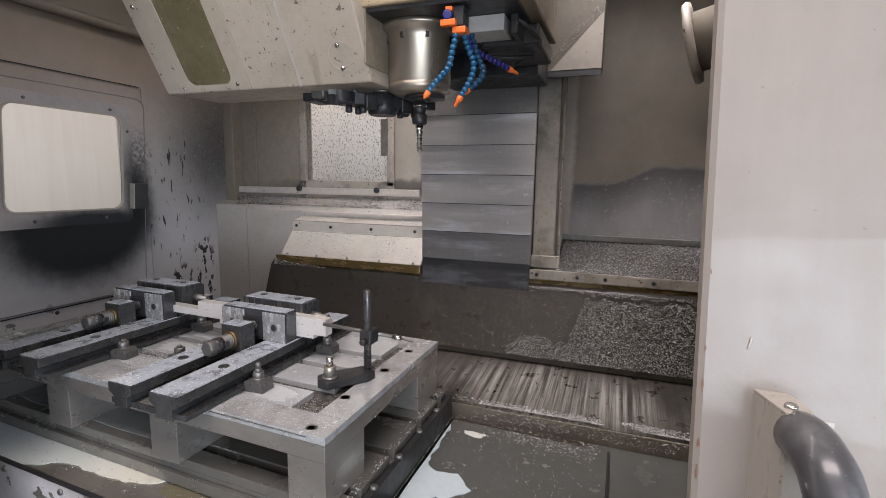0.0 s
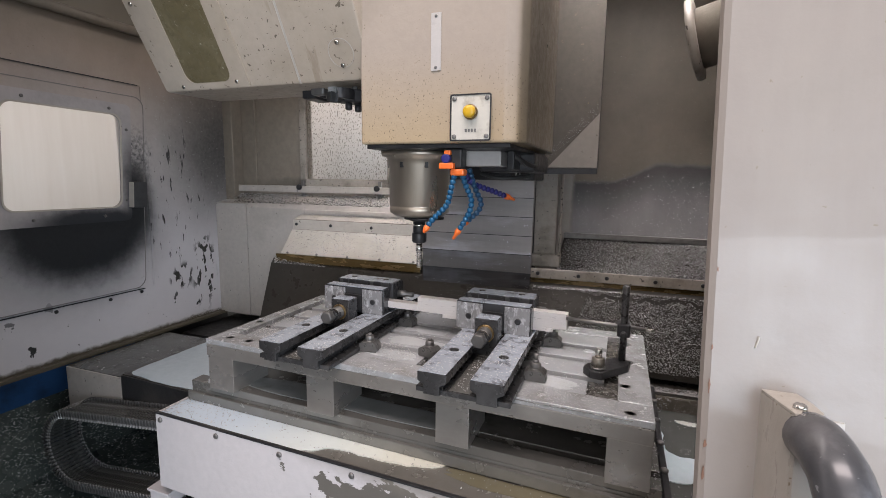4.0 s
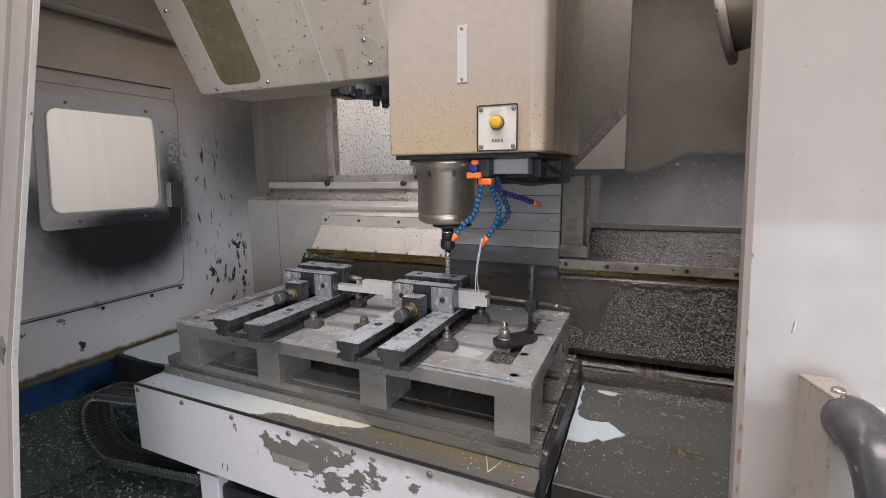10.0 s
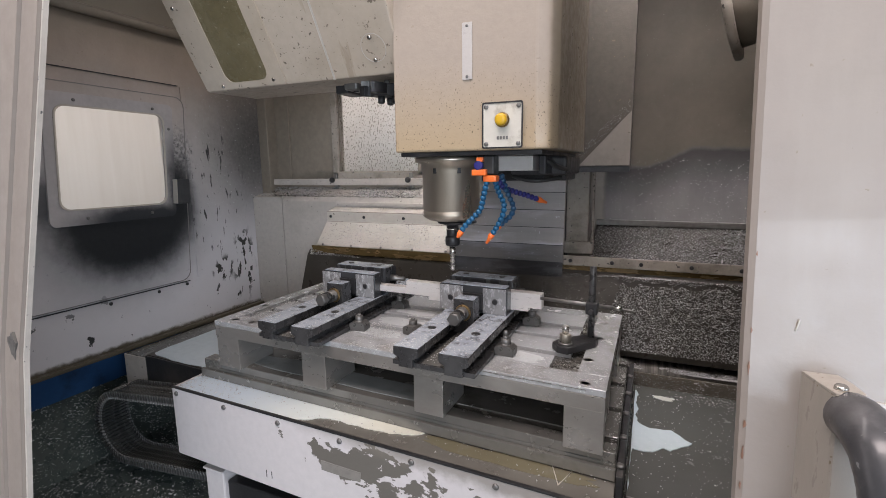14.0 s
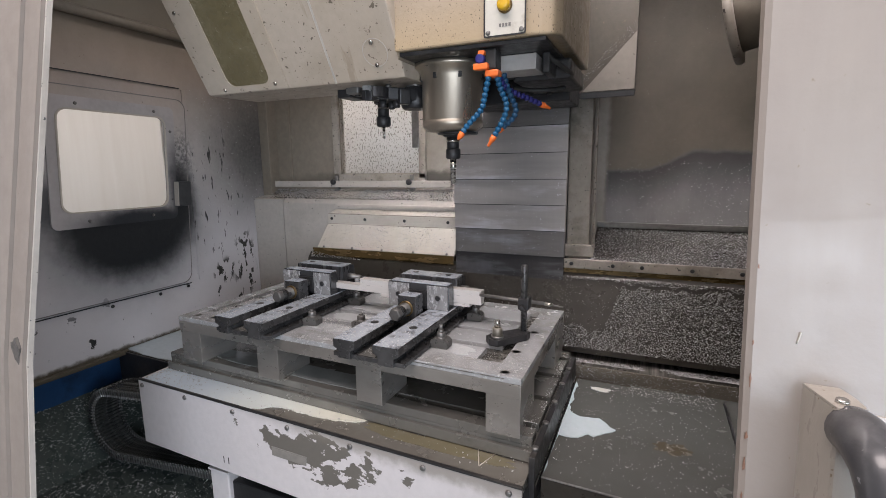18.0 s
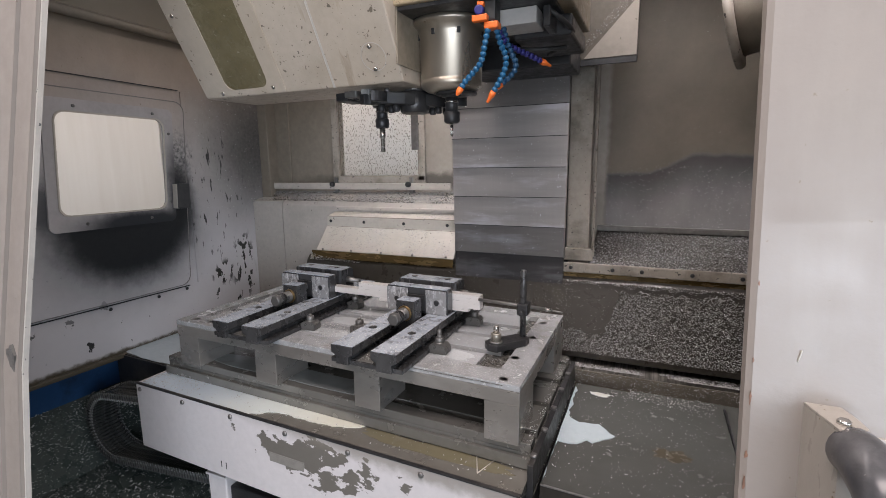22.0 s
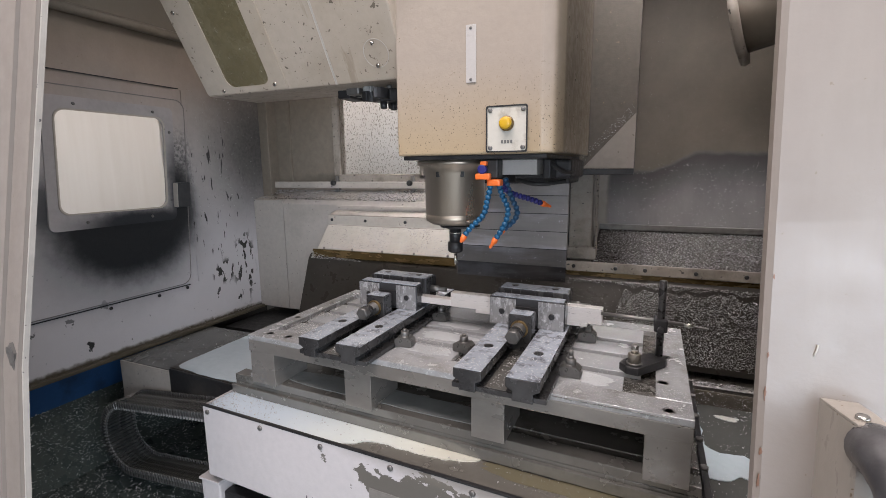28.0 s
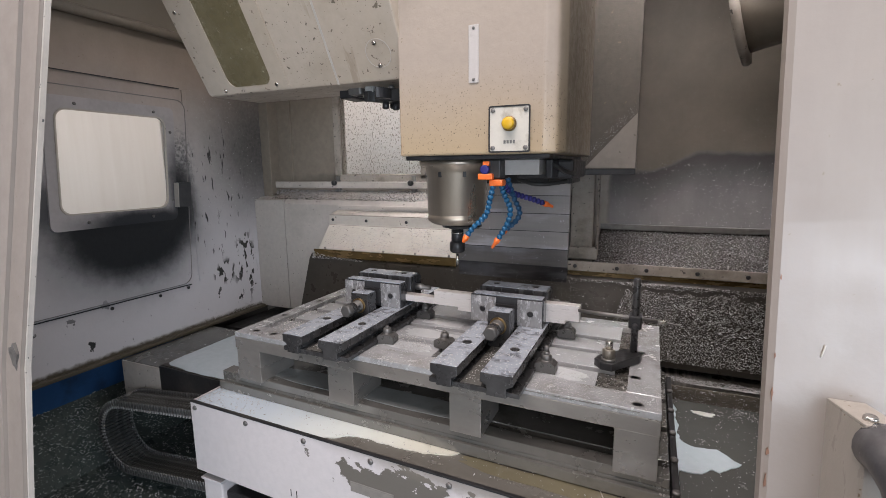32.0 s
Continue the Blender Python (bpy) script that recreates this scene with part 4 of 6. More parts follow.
def flakes(name, places, material, parent=None, size=(0.002, 0.006), seed=1, label="", category="", lift=0.0008):
    """Many small curled metal chips, each two bent triangles. places: (point, normal-up tilt) pairs."""
    rnd = random.Random(seed)
    verts, faces = [], []
    for p in places:
        s = rnd.uniform(*size)
        a, tilt = rnd.uniform(0, TAU), rnd.uniform(-0.9, 0.9)
        d = Vector((math.cos(a), math.sin(a), tilt * 0.6)) * s
        e = Vector((-math.sin(a), math.cos(a), rnd.uniform(-0.5, 0.7))) * s * rnd.uniform(0.2, 0.5)
        q = Vector(p) + Vector((0, 0, lift + abs(d.z) * 0.5))
        n = len(verts)
        verts += [tuple(q - d * 0.5 - e * 0.5), tuple(q - e * 0.3 + Vector((0, 0, s * 0.25))), tuple(q + d * 0.5), tuple(q + e * 0.6)]
        faces += [(n, n + 1, n + 3), (n + 1, n + 2, n + 3)]
    me = bpy.data.meshes.new(name)
    me.from_pydata(verts, [], faces)
    me.materials.append(material)
    ob = new(name, me)
    if parent is not None:
        ob.parent = parent
        if label:
            ob["label"] = label
        ob["kind"] = "stuff"
    else:
        tagged(ob, label, category, kind="stuff")
    return ob


def scatter(count, spot, seed, patch=None, threshold=0.0, scale=6.0):
    """Places from spot(u, v), kept where a patchy noise is above the threshold."""
    rnd = random.Random(seed)
    out = []
    while len(out) < count:
        p = Vector(spot(rnd.random(), rnd.random()))
        if patch is None or noise.noise(p * scale + Vector((seed, 0, 0))) > threshold + rnd.uniform(-0.12, 0.12):
            out.append(p)
    return out


def puddle(cx, cy, rx, ry, z, thick, seed, wild=0.35, n=72, power=2.6):
    """A thin pool with a ragged outline."""
    pts = []
    for k in range(n):
        t = TAU * k / n
        c, s = math.cos(t), math.sin(t)
        r = (abs(c) ** power + abs(s) ** power) ** (-1 / power)
        w = 1 + wild * (noise.noise(Vector((c * 1.6 + seed, s * 1.6, seed))) + 0.5 * noise.noise(Vector((c * 5 + seed, s * 5, 1.0))))
        pts.append((cx + rx * r * c * w, cy + ry * r * s * w))
    return pts


# ---- table ----
table = rider(empty("machine_table", "grey steel machine table with slots and a coolant trough", "machine table"))
part("table_body", box(-0.985, 0.106, 0.848, 1.325, 0.86, 0.955, 0.002), TABLE_STEEL, table)
for y0, y1 in ((0.848, 0.884), (0.904, 1.010), (1.030, 1.140), (1.160, 1.262), (1.282, 1.325)):
    part("table_rib", box(-0.985, 0.104, y0, y1, 0.955, 0.974, 0.0015), TABLE_STEEL, table)
part("front_step", box(-0.99, 0.106, 0.838, 0.8475, 0.925, 0.948, 0.0015), TABLE_STEEL, table)
part("trough", box(-1.0, 0.106, 0.761, 0.847, 0.905, 0.922), surface("trough_floor", (0.29, 0.277, 0.25), (0.24, 0.228, 0.205), (0.20, 0.185, 0.14), 0.22, 0.5, grain_scale=15.0, dirt_scale=6.0, seed=31.0), table)
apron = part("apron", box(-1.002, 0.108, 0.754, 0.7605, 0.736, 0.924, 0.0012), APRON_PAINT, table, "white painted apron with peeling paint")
part("apron_edge", box(-1.002, 0.108, 0.7525, 0.7605, 0.9245, 0.9285, 0.0006), BLACK_STEEL, table)
part("apron_return", box(-1.002, -0.996, 0.761, 0.845, 0.78, 0.926, 0.001), APRON_PAINT, table)
for i in range(8):
    screw(apron, Matrix.Translation((-0.985 + i * 0.178, 0.754, 0.911)) @ TURN_Y, GREY_METAL, 0.0065)
for x in (-0.677, -0.660):
    part("slot_mark", box(x - 0.001, x + 0.001, 0.7532, 0.7542, 0.760, 0.778), BLACK_STEEL, apron)
part("bare_label", prism([(-0.505, 0.851), (-0.398, 0.851), (-0.400, 0.828), (-0.505, 0.828)], 0.7532, 0.7542, "y"), surface("bare_label_grey", (0.24, 0.225, 0.205), (0.20, 0.19, 0.175), None, 0.45), apron, "grey mark of a lost label")
part("end_guard", box(0.108, 0.120, 0.80, 1.325, 0.86, 0.962, 0.0015), BLACK_STEEL, table, "dark end guard with bolts")
part("end_guard_edge", box(0.1205, 0.1225, 0.80, 1.325, 0.9035, 0.9075, 0.0006), BRIGHT_STEEL, table)
for y in (0.83, 0.93, 1.03, 1.13, 1.23):
    part("bolt", lathe([(0.007, 0), (0.007, 0.005), (0.004, 0.006)], 12, Matrix.Translation((0.114, y, 0.962))), GREY_METAL, table)
def ragged_outline(corners, amount, scale, steps=8):
    """A closed outline through a few corners, with uneven edges."""
    out = []
    for (xa, ya), (xb, yb) in zip(corners, corners[1:] + corners[:1]):
        for k in range(steps):
            x, y = xa + (xb - xa) * k / steps, ya + (yb - ya) * k / steps
            out.append((x + amount * noise.noise(Vector((x * scale, y * scale, 3.0))), y + amount * noise.noise(Vector((x * scale, y * scale, 9.0)))))
    return out


pool = prism([(max(-0.9955, x), min(0.8465, max(0.7615, y))) for x, y in ragged_outline([(-0.996, 0.760), (-0.62, 0.760), (-0.57, 0.772), (-0.515, 0.806), (-0.41, 0.803), (-0.35, 0.808), (-0.305, 0.822), (-0.28, 0.846), (-0.60, 0.847), (-0.996, 0.847)], 0.006, 40)], 0.9222, 0.9246, "z")
part("coolant_pool", pool, POOL, table, "milky coolant pool in the trough")
part("coolant_film", prism(puddle(-0.10, 0.822, 0.175, 0.019, 0, 0, 7.0, 0.25, 60, 4.0), 0.9221, 0.9228, "z"), surface("olive_film", (0.20, 0.178, 0.11), (0.235, 0.215, 0.15), (0.27, 0.25, 0.20), 0.1, 0.3, grain_scale=8.0, dirt_scale=14.0), table)
for x0, x1 in ((-0.008, 0.012), (0.030, 0.012)):
    part("scratch", tube([(x0, 0.842, 0.9232), (x1, 0.790, 0.9232)], 0.0012, 6, 0), PAINT, table)
# darker copy of the thin film, for the shade under the plate
part("table_pool", prism(puddle(-0.55, 0.905, 0.30, 0.035, 0, 0, 13.0, 0.12, 90, 4.0), 0.9742, 0.9754, "z"), surface("shaded_film", (0.27, 0.29, 0.295), (0.22, 0.238, 0.243), (0.16, 0.165, 0.16), 0.1, 0.1, grain_scale=14.0, dirt_scale=18.0, seed=42.0, bump_amount=0.03), table, "thin coolant on the table, its shade under the plate painted in")
part("side_pool", prism(puddle(-0.91, 0.90, 0.05, 0.045, 0, 0, 9.0, 0.3), 0.9742, 0.976, "z"), THIN_FILM, table)
flakes("metal_chips", scatter(420, lambda u, v: (-0.995 + 0.20 * u * u, 0.764 + 0.08 * v, 0.926), 4), CHIPS, table, seed=4)
flakes("metal_chips", scatter(260, lambda u, v: (-0.99 + 1.08 * u, 0.78 + 0.06 * v, 0.925), 5), CHIPS, table, seed=5)
flakes("metal_chips", scatter(220, lambda u, v: (0.088 + 0.016 * u, 0.85 + 0.46 * v, 0.975), 6), CHIPS, table, seed=6)
leg = empty("support_bracket", "white painted bracket under the apron", "bracket")
part("post", box(-1.051, -0.985, 0.79, 0.84, 0.50, 0.705, 0.004), APRON_PAINT, leg)
part("post_cap", box(-1.053, -0.983, 0.785, 0.845, 0.706, 0.712, 0.001), APRON_PAINT, leg)
part("arm", box(-0.984, 0.05, 0.80, 0.83, 0.62, 0.68, 0.004), BLACK_STEEL, leg)

# ---- fixture plate ----
plate = rider(empty("fixture_plate", "thick ground steel fixture plate with slots, on riser blocks", "fixture plate"))
part("plate_base", box(-0.908, 0.084, 0.831, 1.311, 1.057, 1.086, 0.0015), STEEL, plate)
for x0, x1, y0, y1 in ((-0.908, 0.084, 0.831, 0.893), (-0.908, 0.084, 1.262, 1.311), (0.026, 0.084, 0.8935, 1.2615), (-0.908, -0.868, 0.8935, 1.2615),
                       (-0.345, -0.150, 0.8935, 1.2615), (-0.72, -0.53, 0.8935, 1.2615)):
    part("land", box(x0, x1, y0, y1, 1.0862, 1.099, 0.001), TOP_STEEL, plate)
for x0, x1 in ((-0.1495, 0.0), (-0.5295, -0.3455), (-0.845, -0.7205)):
    for y0, y1 in ((0.8935, 0.962), (0.985, 1.062), (1.082, 1.150), (1.172, 1.2615)):
        part("land", box(x0, x1 - (0.03 if y0 < 0.9 else 0.0), y0, y1, 1.0862, 1.0975, 0.0012), BARE_RECESS, plate)
# dark sheet laid in the slots; their shade is put into its colour
part("slot_floor", box(-0.868, 0.026, 0.8935, 1.2615, 1.0861, 1.0867), surface("slot_dark", (0.10, 0.095, 0.085), (0.14, 0.133, 0.12), (0.06, 0.056, 0.05), 0.25, 0.4, seed=72.0), plate, "wet slots between the lands, their shade painted dark")
for x, y in ((0.046, 0.850), (0.038, 0.962), (0.046, 1.10), (0.046, 1.22), (-0.86, 0.86), (-0.80, 0.86), (-0.885, 0.99), (-0.885, 1.15), (-0.885, 1.25)):
    part("bolt_hole", lathe([(0.002, 0.0002), (0.0070, 0.0002), (0.0078, 0.0008), (0.0086, 0.0009), (0.0104, 0.0004), (0.0105, 0.0)][::-1], 20, Matrix.Translation((x, y, 1.0988))), GREY_METAL, plate)
for x0, x1 in ((-0.905, -0.827), (-0.614, -0.543), (-0.305, -0.236), (0.011, 0.083)):
    for y0 in (0.832, 1.19):
        part("riser_block", box(x0, x1, y0, y0 + 0.12, 0.974, 1.057, 0.001), STEEL, plate)
part("front_scratch", box(-0.25, 0.05, 0.8300, 0.8308, 1.094, 1.0955), BRIGHT_STEEL, plate)
flakes("metal_chips", scatter(3200, lambda u, v: (-0.15 + 0.23 * u, 0.835 + 0.10 * v, 1.0995), 11), CHIPS, plate, (0.0008, 0.0026), 11)
flakes("metal_chips", scatter(2600, lambda u, v: (-0.90 + 0.95 * u, 0.835 + 0.45 * v, 1.0995), 12, True, 0.1, 9.0), CHIPS, plate, (0.0008, 0.0028), 12)
flakes("metal_chips", scatter(1500, lambda u, v: (-0.85 + 0.13 * u, 0.89 + 0.17 * v, 1.0985), 13, True, -0.1, 14.0), CHIPS, plate, (0.002, 0.006), 13)
flakes("metal_chips", scatter(900, lambda u, v: (-0.50 + 0.15 * u, 0.89 + 0.10 * v, 1.0985), 15, True, 0.0, 14.0), CHIPS, plate, (0.002, 0.005), 15)
for k, (cx, cy, rx, ry) in enumerate(((-0.095, 0.926, 0.045, 0.022), (-0.45, 0.928, 0.06, 0.022), (-0.44, 1.024, 0.07, 0.026), (-0.44, 1.116, 0.06, 0.024))):
    part("coolant_film", prism(puddle(cx, cy, rx, ry, 0, 0, 20.0 + k, 0.35), 1.0976, 1.0984, "z"), THIN_FILM, plate)
flakes("metal_chips", scatter(500, lambda u, v: (-0.905 + 0.99 * u, 1.262 + 0.045 * v, 1.0995), 14), CHIPS, plate, (0.001, 0.003), 14)


# ---- vises ----
def build_vise():
    v = empty("machine_vise", "dark steel machine vise clamping the workpiece", "vise", group="vises on the plate")
    for x0, x1 in ((-0.319, -0.263), (-0.218, -0.156)):
        rail_ob = part("rail", prism([(x0, 1.141), (x1, 1.141), (x1, 1.124), (x1 - 0.012, 1.118), (x1 - 0.012, 1.1), (x0 + 0.012, 1.1), (x0 + 0.012, 1.118), (x0, 1.124)], 0.772, 1.29, "y", 0.0012), VISE_STEEL, v)
        part("rail_top", box(x0 + 0.001, x1 - 0.001, 0.774, 1.288, 1.1412, 1.1422, 0.0004), WET_SHEEN_STEEL, rail_ob)
        part("bolt_hole", lathe([(0.010, 0.0), (0.010, 0.0008), (0.006, 0.0008)], 20, Matrix.Translation(((x0 + x1) / 2, 0.90, 1.1423))), BLACK_STEEL, rail_ob)
    flakes("metal_chips", scatter(260, lambda u, v: (-0.317 + 0.052 * u, 0.776 + 0.24 * v, 1.1424), 81, True, -0.1, 25.0), CHIPS, v, (0.0015, 0.004), 81)
    flakes("metal_chips", scatter(260, lambda u, v: (-0.216 + 0.058 * u, 0.776 + 0.24 * v, 1.1424), 82, True, -0.1, 25.0), CHIPS, v, (0.0015, 0.004), 82)
    flakes("metal_chips", scatter(160, lambda u, v: (-0.255 + 0.03 * u, 0.79 + 0.16 * v, 1.1105), 83), CHIPS, v, (0.002, 0.005), 83)
    part("bed", box(-0.325, -0.146, 0.780, 1.285, 1.0995, 1.109, 0.001), VISE_STEEL, v)
    part("wet_groove", box(-0.261, -0.220, 0.784, 0.977, 1.1092, 1.1102, 0.0004), TABLE_STEEL, v, "groove floor wet with coolant")
    jaw = part("moving_jaw", prism([(1.046, 1.1415), (1.049, 1.206), (1.081, 1.206), (1.081, 1.1415)], -0.338, -0.161, "x", 0.0015), JAW_STEEL, v)
    part("jaw_top", box(-0.332, -0.165, 1.050, 1.080, 1.2062, 1.2085, 0.0008), WET_SHEEN_STEEL, jaw)
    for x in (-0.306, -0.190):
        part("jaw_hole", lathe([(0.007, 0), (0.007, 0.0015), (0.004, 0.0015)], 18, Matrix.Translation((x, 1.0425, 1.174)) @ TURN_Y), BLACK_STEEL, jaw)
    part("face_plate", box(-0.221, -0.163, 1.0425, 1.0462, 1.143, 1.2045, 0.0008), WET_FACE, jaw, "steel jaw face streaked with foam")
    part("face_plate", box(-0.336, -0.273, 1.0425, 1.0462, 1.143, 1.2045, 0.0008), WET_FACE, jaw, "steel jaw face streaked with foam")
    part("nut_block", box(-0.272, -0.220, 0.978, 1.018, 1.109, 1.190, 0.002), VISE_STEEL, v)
    part("nut_block_top", box(-0.270, -0.222, 0.980, 1.016, 1.1902, 1.1912, 0.0004), WET_SHEEN_STEEL, v)
    sc = part("screw_spindle", lathe([(0.0125, 0.0), (0.0125, 0.03), (0.0155, 0.032), (0.0155, 0.046), (0.012, 0.048)], 24, Matrix.Translation((-0.246, 0.978, 1.160)) @ TURN_Y), VISE_STEEL, v)
    part("bronze_ring", lathe([(0.0185, 0), (0.0195, 0.002), (0.0195, 0.005), (0.0185, 0.006)], 24, Matrix.Translation((-0.246, 0.978, 1.160)) @ TURN_Y), BRASS, sc)
    part("hex_end", lathe([(0.0160, 0), (0.0165, 0.003), (0.0165, 0.016), (0.0135, 0.019)], 6, Matrix.Translation((-0.246, 0.934, 1.160)) @ TURN_Y), CLAMP_STEEL, sc)
    part("cross_hole", lathe([(0.006, 0), (0.006, 0.0012), (0.004, 0.0012)], 14, Matrix.Translation((-0.2305, 0.952, 1.162)) @ TURN_X), BLACK_STEEL, sc)
    for k in range(5):
        part("thread_ring", lathe([(0.0128, 0), (0.0158, 0.0016), (0.0128, 0.0032)], 20, Matrix.Translation((-0.246, 0.9725 - k * 0.0042, 1.160)) @ TURN_Y), GREY_METAL, sc)
    for k in range(6):
        part("thread_ring", lathe([(0.0105, 0), (0.0135, 0.0018), (0.0105, 0.0036)], 20, Matrix.Translation((-0.246, 1.046 - k * 0.0046, 1.172)) @ TURN_Y), VISE_STEEL, sc)
    part("jaw_notch", box(-0.272, -0.222, 1.0400, 1.0462, 1.150, 1.1895, 0.0006), BLACK_STEEL, jaw)
    fj = part("fixed_jaw", prism([(1.107, 1.1415), (1.107, 1.212), (1.165, 1.212), (1.172, 1.205), (1.172, 1.1415)], -0.335, -0.163, "x", 0.0015), JAW_STEEL, v)
    part("jaw_top", box(-0.330, -0.168, 1.110, 1.162, 1.2122, 1.2140, 0.0008), WET_SHEEN_STEEL, fj)
    for x in (-0.20, -0.30):
        part("cap_screw", lathe([(0.008, 0), (0.008, 0.002), (0.005, 0.002)], 16, Matrix.Translation((x, 1.138, 1.214))), BLACK_STEEL, fj)
    part("stop_screw", lathe([(0.009, 0), (0.009, 0.02), (0.006, 0.022), (0.006, 0.045)], 16, Matrix.Translation((-0.163, 1.14, 1.18)) @ TURN_X), GREY_METAL, fj)
    return v


vise = rider(build_vise())
LEFT = pose(-0.377, 0.008, 0)
rider(copy_thing(vise, LEFT), LEFT)

# ---- workpiece ----
wp = rider(empty("workpiece", "milled aluminium bar held across two vises", "workpiece"))
part("bar", box(-0.454, -0.086, 1.0815, 1.1065, 1.157, 1.193, 0.0008), ALUMINIUM, wp)
part("lower_step", box(-0.386, -0.118, 1.0820, 1.1060, 1.148, 1.1568, 0.0006), ALUMINIUM, wp)
part("thin_end", box(-0.72, -0.4542, 1.0815, 1.1065, 1.157, 1.174, 0.0006), ALUMINIUM, wp)


def build_clamp(tall):
    c = empty("clamp", "small steel toe clamp with a stud and nuts", "clamp", group="clamps on the plate")
    part("block", prism([(-0.024, 0.0), (0.024, 0.0), (0.024, 0.017), (0.014, 0.025), (-0.014, 0.025), (-0.024, 0.019)], -0.019, 0.019, "y", 0.001), CLAMP_STEEL, c)
    part("washer", lathe([(0.013, 0.024), (0.013, 0.027), (0.007, 0.027)], 20), GREY_METAL, c)
    part("nut", lathe([(0.0115, 0.027), (0.0125, 0.029), (0.0125, 0.038), (0.0110, 0.040)], 6), GREY_METAL, c)
    if not tall:
        part("stud", lathe([(0.0060, 0.040), (0.0060, 0.044), (0.0045, 0.0455)], 14), GREY_METAL, c)
        return c
    part("collar", lathe([(0.0070, 0.040), (0.0072, 0.042), (0.0072, 0.046), (0.0060, 0.047)], 14), GREY_METAL, c)
    part("stud", lathe([(0.0055, 0.047), (0.0055, 0.058), (0.004, 0.060)], 14), GREY_METAL, c)
    return c


first, low_clamp = build_clamp(True), build_clamp(False)
spots = [(-0.128, 0.925), (-0.507, 0.93), (-0.368, 0.955), (-0.122, 1.14), (-0.505, 1.135)]
for k, (x, y) in enumerate(spots):
    m = pose(x, y, 1.0992, 0, 0, (0, 8, -12, 4, 0)[k]) @ Matrix.Scale(0.86, 4)
    c = (first, low_clamp)[k] if k < 2 else copy_thing(low_clamp, m)
    c.matrix_basis = m
    rider(c, m)

# ---- work stop ----
ws = rider(empty("work_stop", "black work stop with an upright rod and pointed cross rod", "work stop"))
part("foot", prism([(-0.042, 0.990), (-0.028, 0.970), (-0.005, 0.967), (0.044, 1.035), (0.048, 1.056), (0.032, 1.071), (0.013, 1.066), (-0.036, 1.010)], 1.100, 1.116, "z", 0.002), BLACK_STEEL, ws)
part("washer", lathe([(0.015, 1.116), (0.015, 1.120), (0.008, 1.120)], 20, Matrix.Translation((-0.014, 0.99, 0))), GREY_METAL, ws)
part("nut", lathe([(0.0125, 1.120), (0.0125, 1.137), (0.011, 1.139)], 6, Matrix.Translation((-0.014, 0.99, 0))), surface("dull_zinc", (0.36, 0.335, 0.29), (0.30, 0.28, 0.24), None, 0.35, 0.7), ws)
part("stud", lathe([(0.007, 1.139), (0.007, 1.155), (0.005, 1.157)], 14, Matrix.Translation((-0.014, 0.99, 0))), BRIGHT_STEEL, ws)
part("upright_rod", lathe([(0.0075, 1.116), (0.0075, 1.272), (0.006, 1.275)], 18, Matrix.Translation((0.031, 1.057, 0))), surface("dark_rod", (0.07, 0.07, 0.072), (0.10, 0.10, 0.10), None, 0.3, 0.5), ws)
part("cross_clamp", box(0.018, 0.044, 1.046, 1.080, 1.168, 1.196, 0.003), BLACK_STEEL, ws)
part("clamp_screw", lathe([(0.006, 0), (0.006, 0.012), (0.004, 0.013)], 12, Matrix.Translation((0.031, 1.046, 1.176)) @ TURN_Y), BLACK_STEEL, ws)
part("cross_rod", tube([(-0.089, 1.080, 1.185), (0.075, 1.083, 1.180)], 0.0040, 12, 0), GREY_METAL, ws)
part("cross_sleeve", tube([(0.075, 1.083, 1.180), (0.092, 1.083, 1.1785)], 0.0052, 12, 0), BRIGHT_STEEL, ws)
part("cross_tip", tube([(0.092, 1.083, 1.1785), (0.118, 1.083, 1.176)], 0.0022, 10, 0), GREY_METAL, ws)

# ---- way covers beside the table ----
cov_r = rider(empty("right_way_cover", "flat dark steel way cover with a pale coolant puddle", "way cover"))
part("cover_plate", box(0.125, 0.488, 0.842, 1.325, 0.8955, 0.900, 0.001), COVER_PLATE, cov_r)
part("front_skirt", box(0.125, 0.488, 0.838, 0.8415, 0.76, 0.899, 0.001), DARK_SHEET, cov_r)
part("wiper_edge", box(0.4885, 0.494, 0.842, 1.325, 0.893, 0.9015, 0.001), BLACK_STEEL, cov_r)
part("front_bead", box(0.125, 0.488, 0.836, 0.840, 0.9005, 0.9035, 0.001), GREY_METAL, cov_r)
pud = [(0.126, 0.854), (0.128, 1.004), (0.134, 1.005), (0.171, 1.009), (0.193, 1.032), (0.203, 1.027), (0.248, 1.074), (0.218, 1.101), (0.205, 1.114), (0.161, 1.106), (0.14, 1.118), (0.13, 1.15), (0.138, 1.188), (0.13, 1.217), (0.135, 1.273), (0.128, 1.294), (0.126, 1.294)]
ragged = []
for (xa, ya), (xb, yb) in zip(pud, pud[1:] + pud[:1]):
    for k in range(6):
        x, y = xa + (xb - xa) * k / 6, ya + (yb - ya) * k / 6
        ragged.append((max(0.126, x + 0.006 * noise.noise(Vector((x * 45, y * 45, 3.0)))), min(1.30, y + 0.006 * noise.noise(Vector((x * 45, y * 45, 9.0))))))
part("coolant_pool", prism(ragged, 0.9002, 0.9020, "z"), surface("blue_coolant", (0.50, 0.58, 0.62), (0.46, 0.54, 0.58), None, 0.08, bump_amount=0.02), cov_r, "pale blue coolant puddle")
part("coolant_pool", prism(puddle(0.195, 1.275, 0.025, 0.010, 0, 0, 3.0, 0.4), 0.9002, 0.9015, "z"), MILK, cov_r)
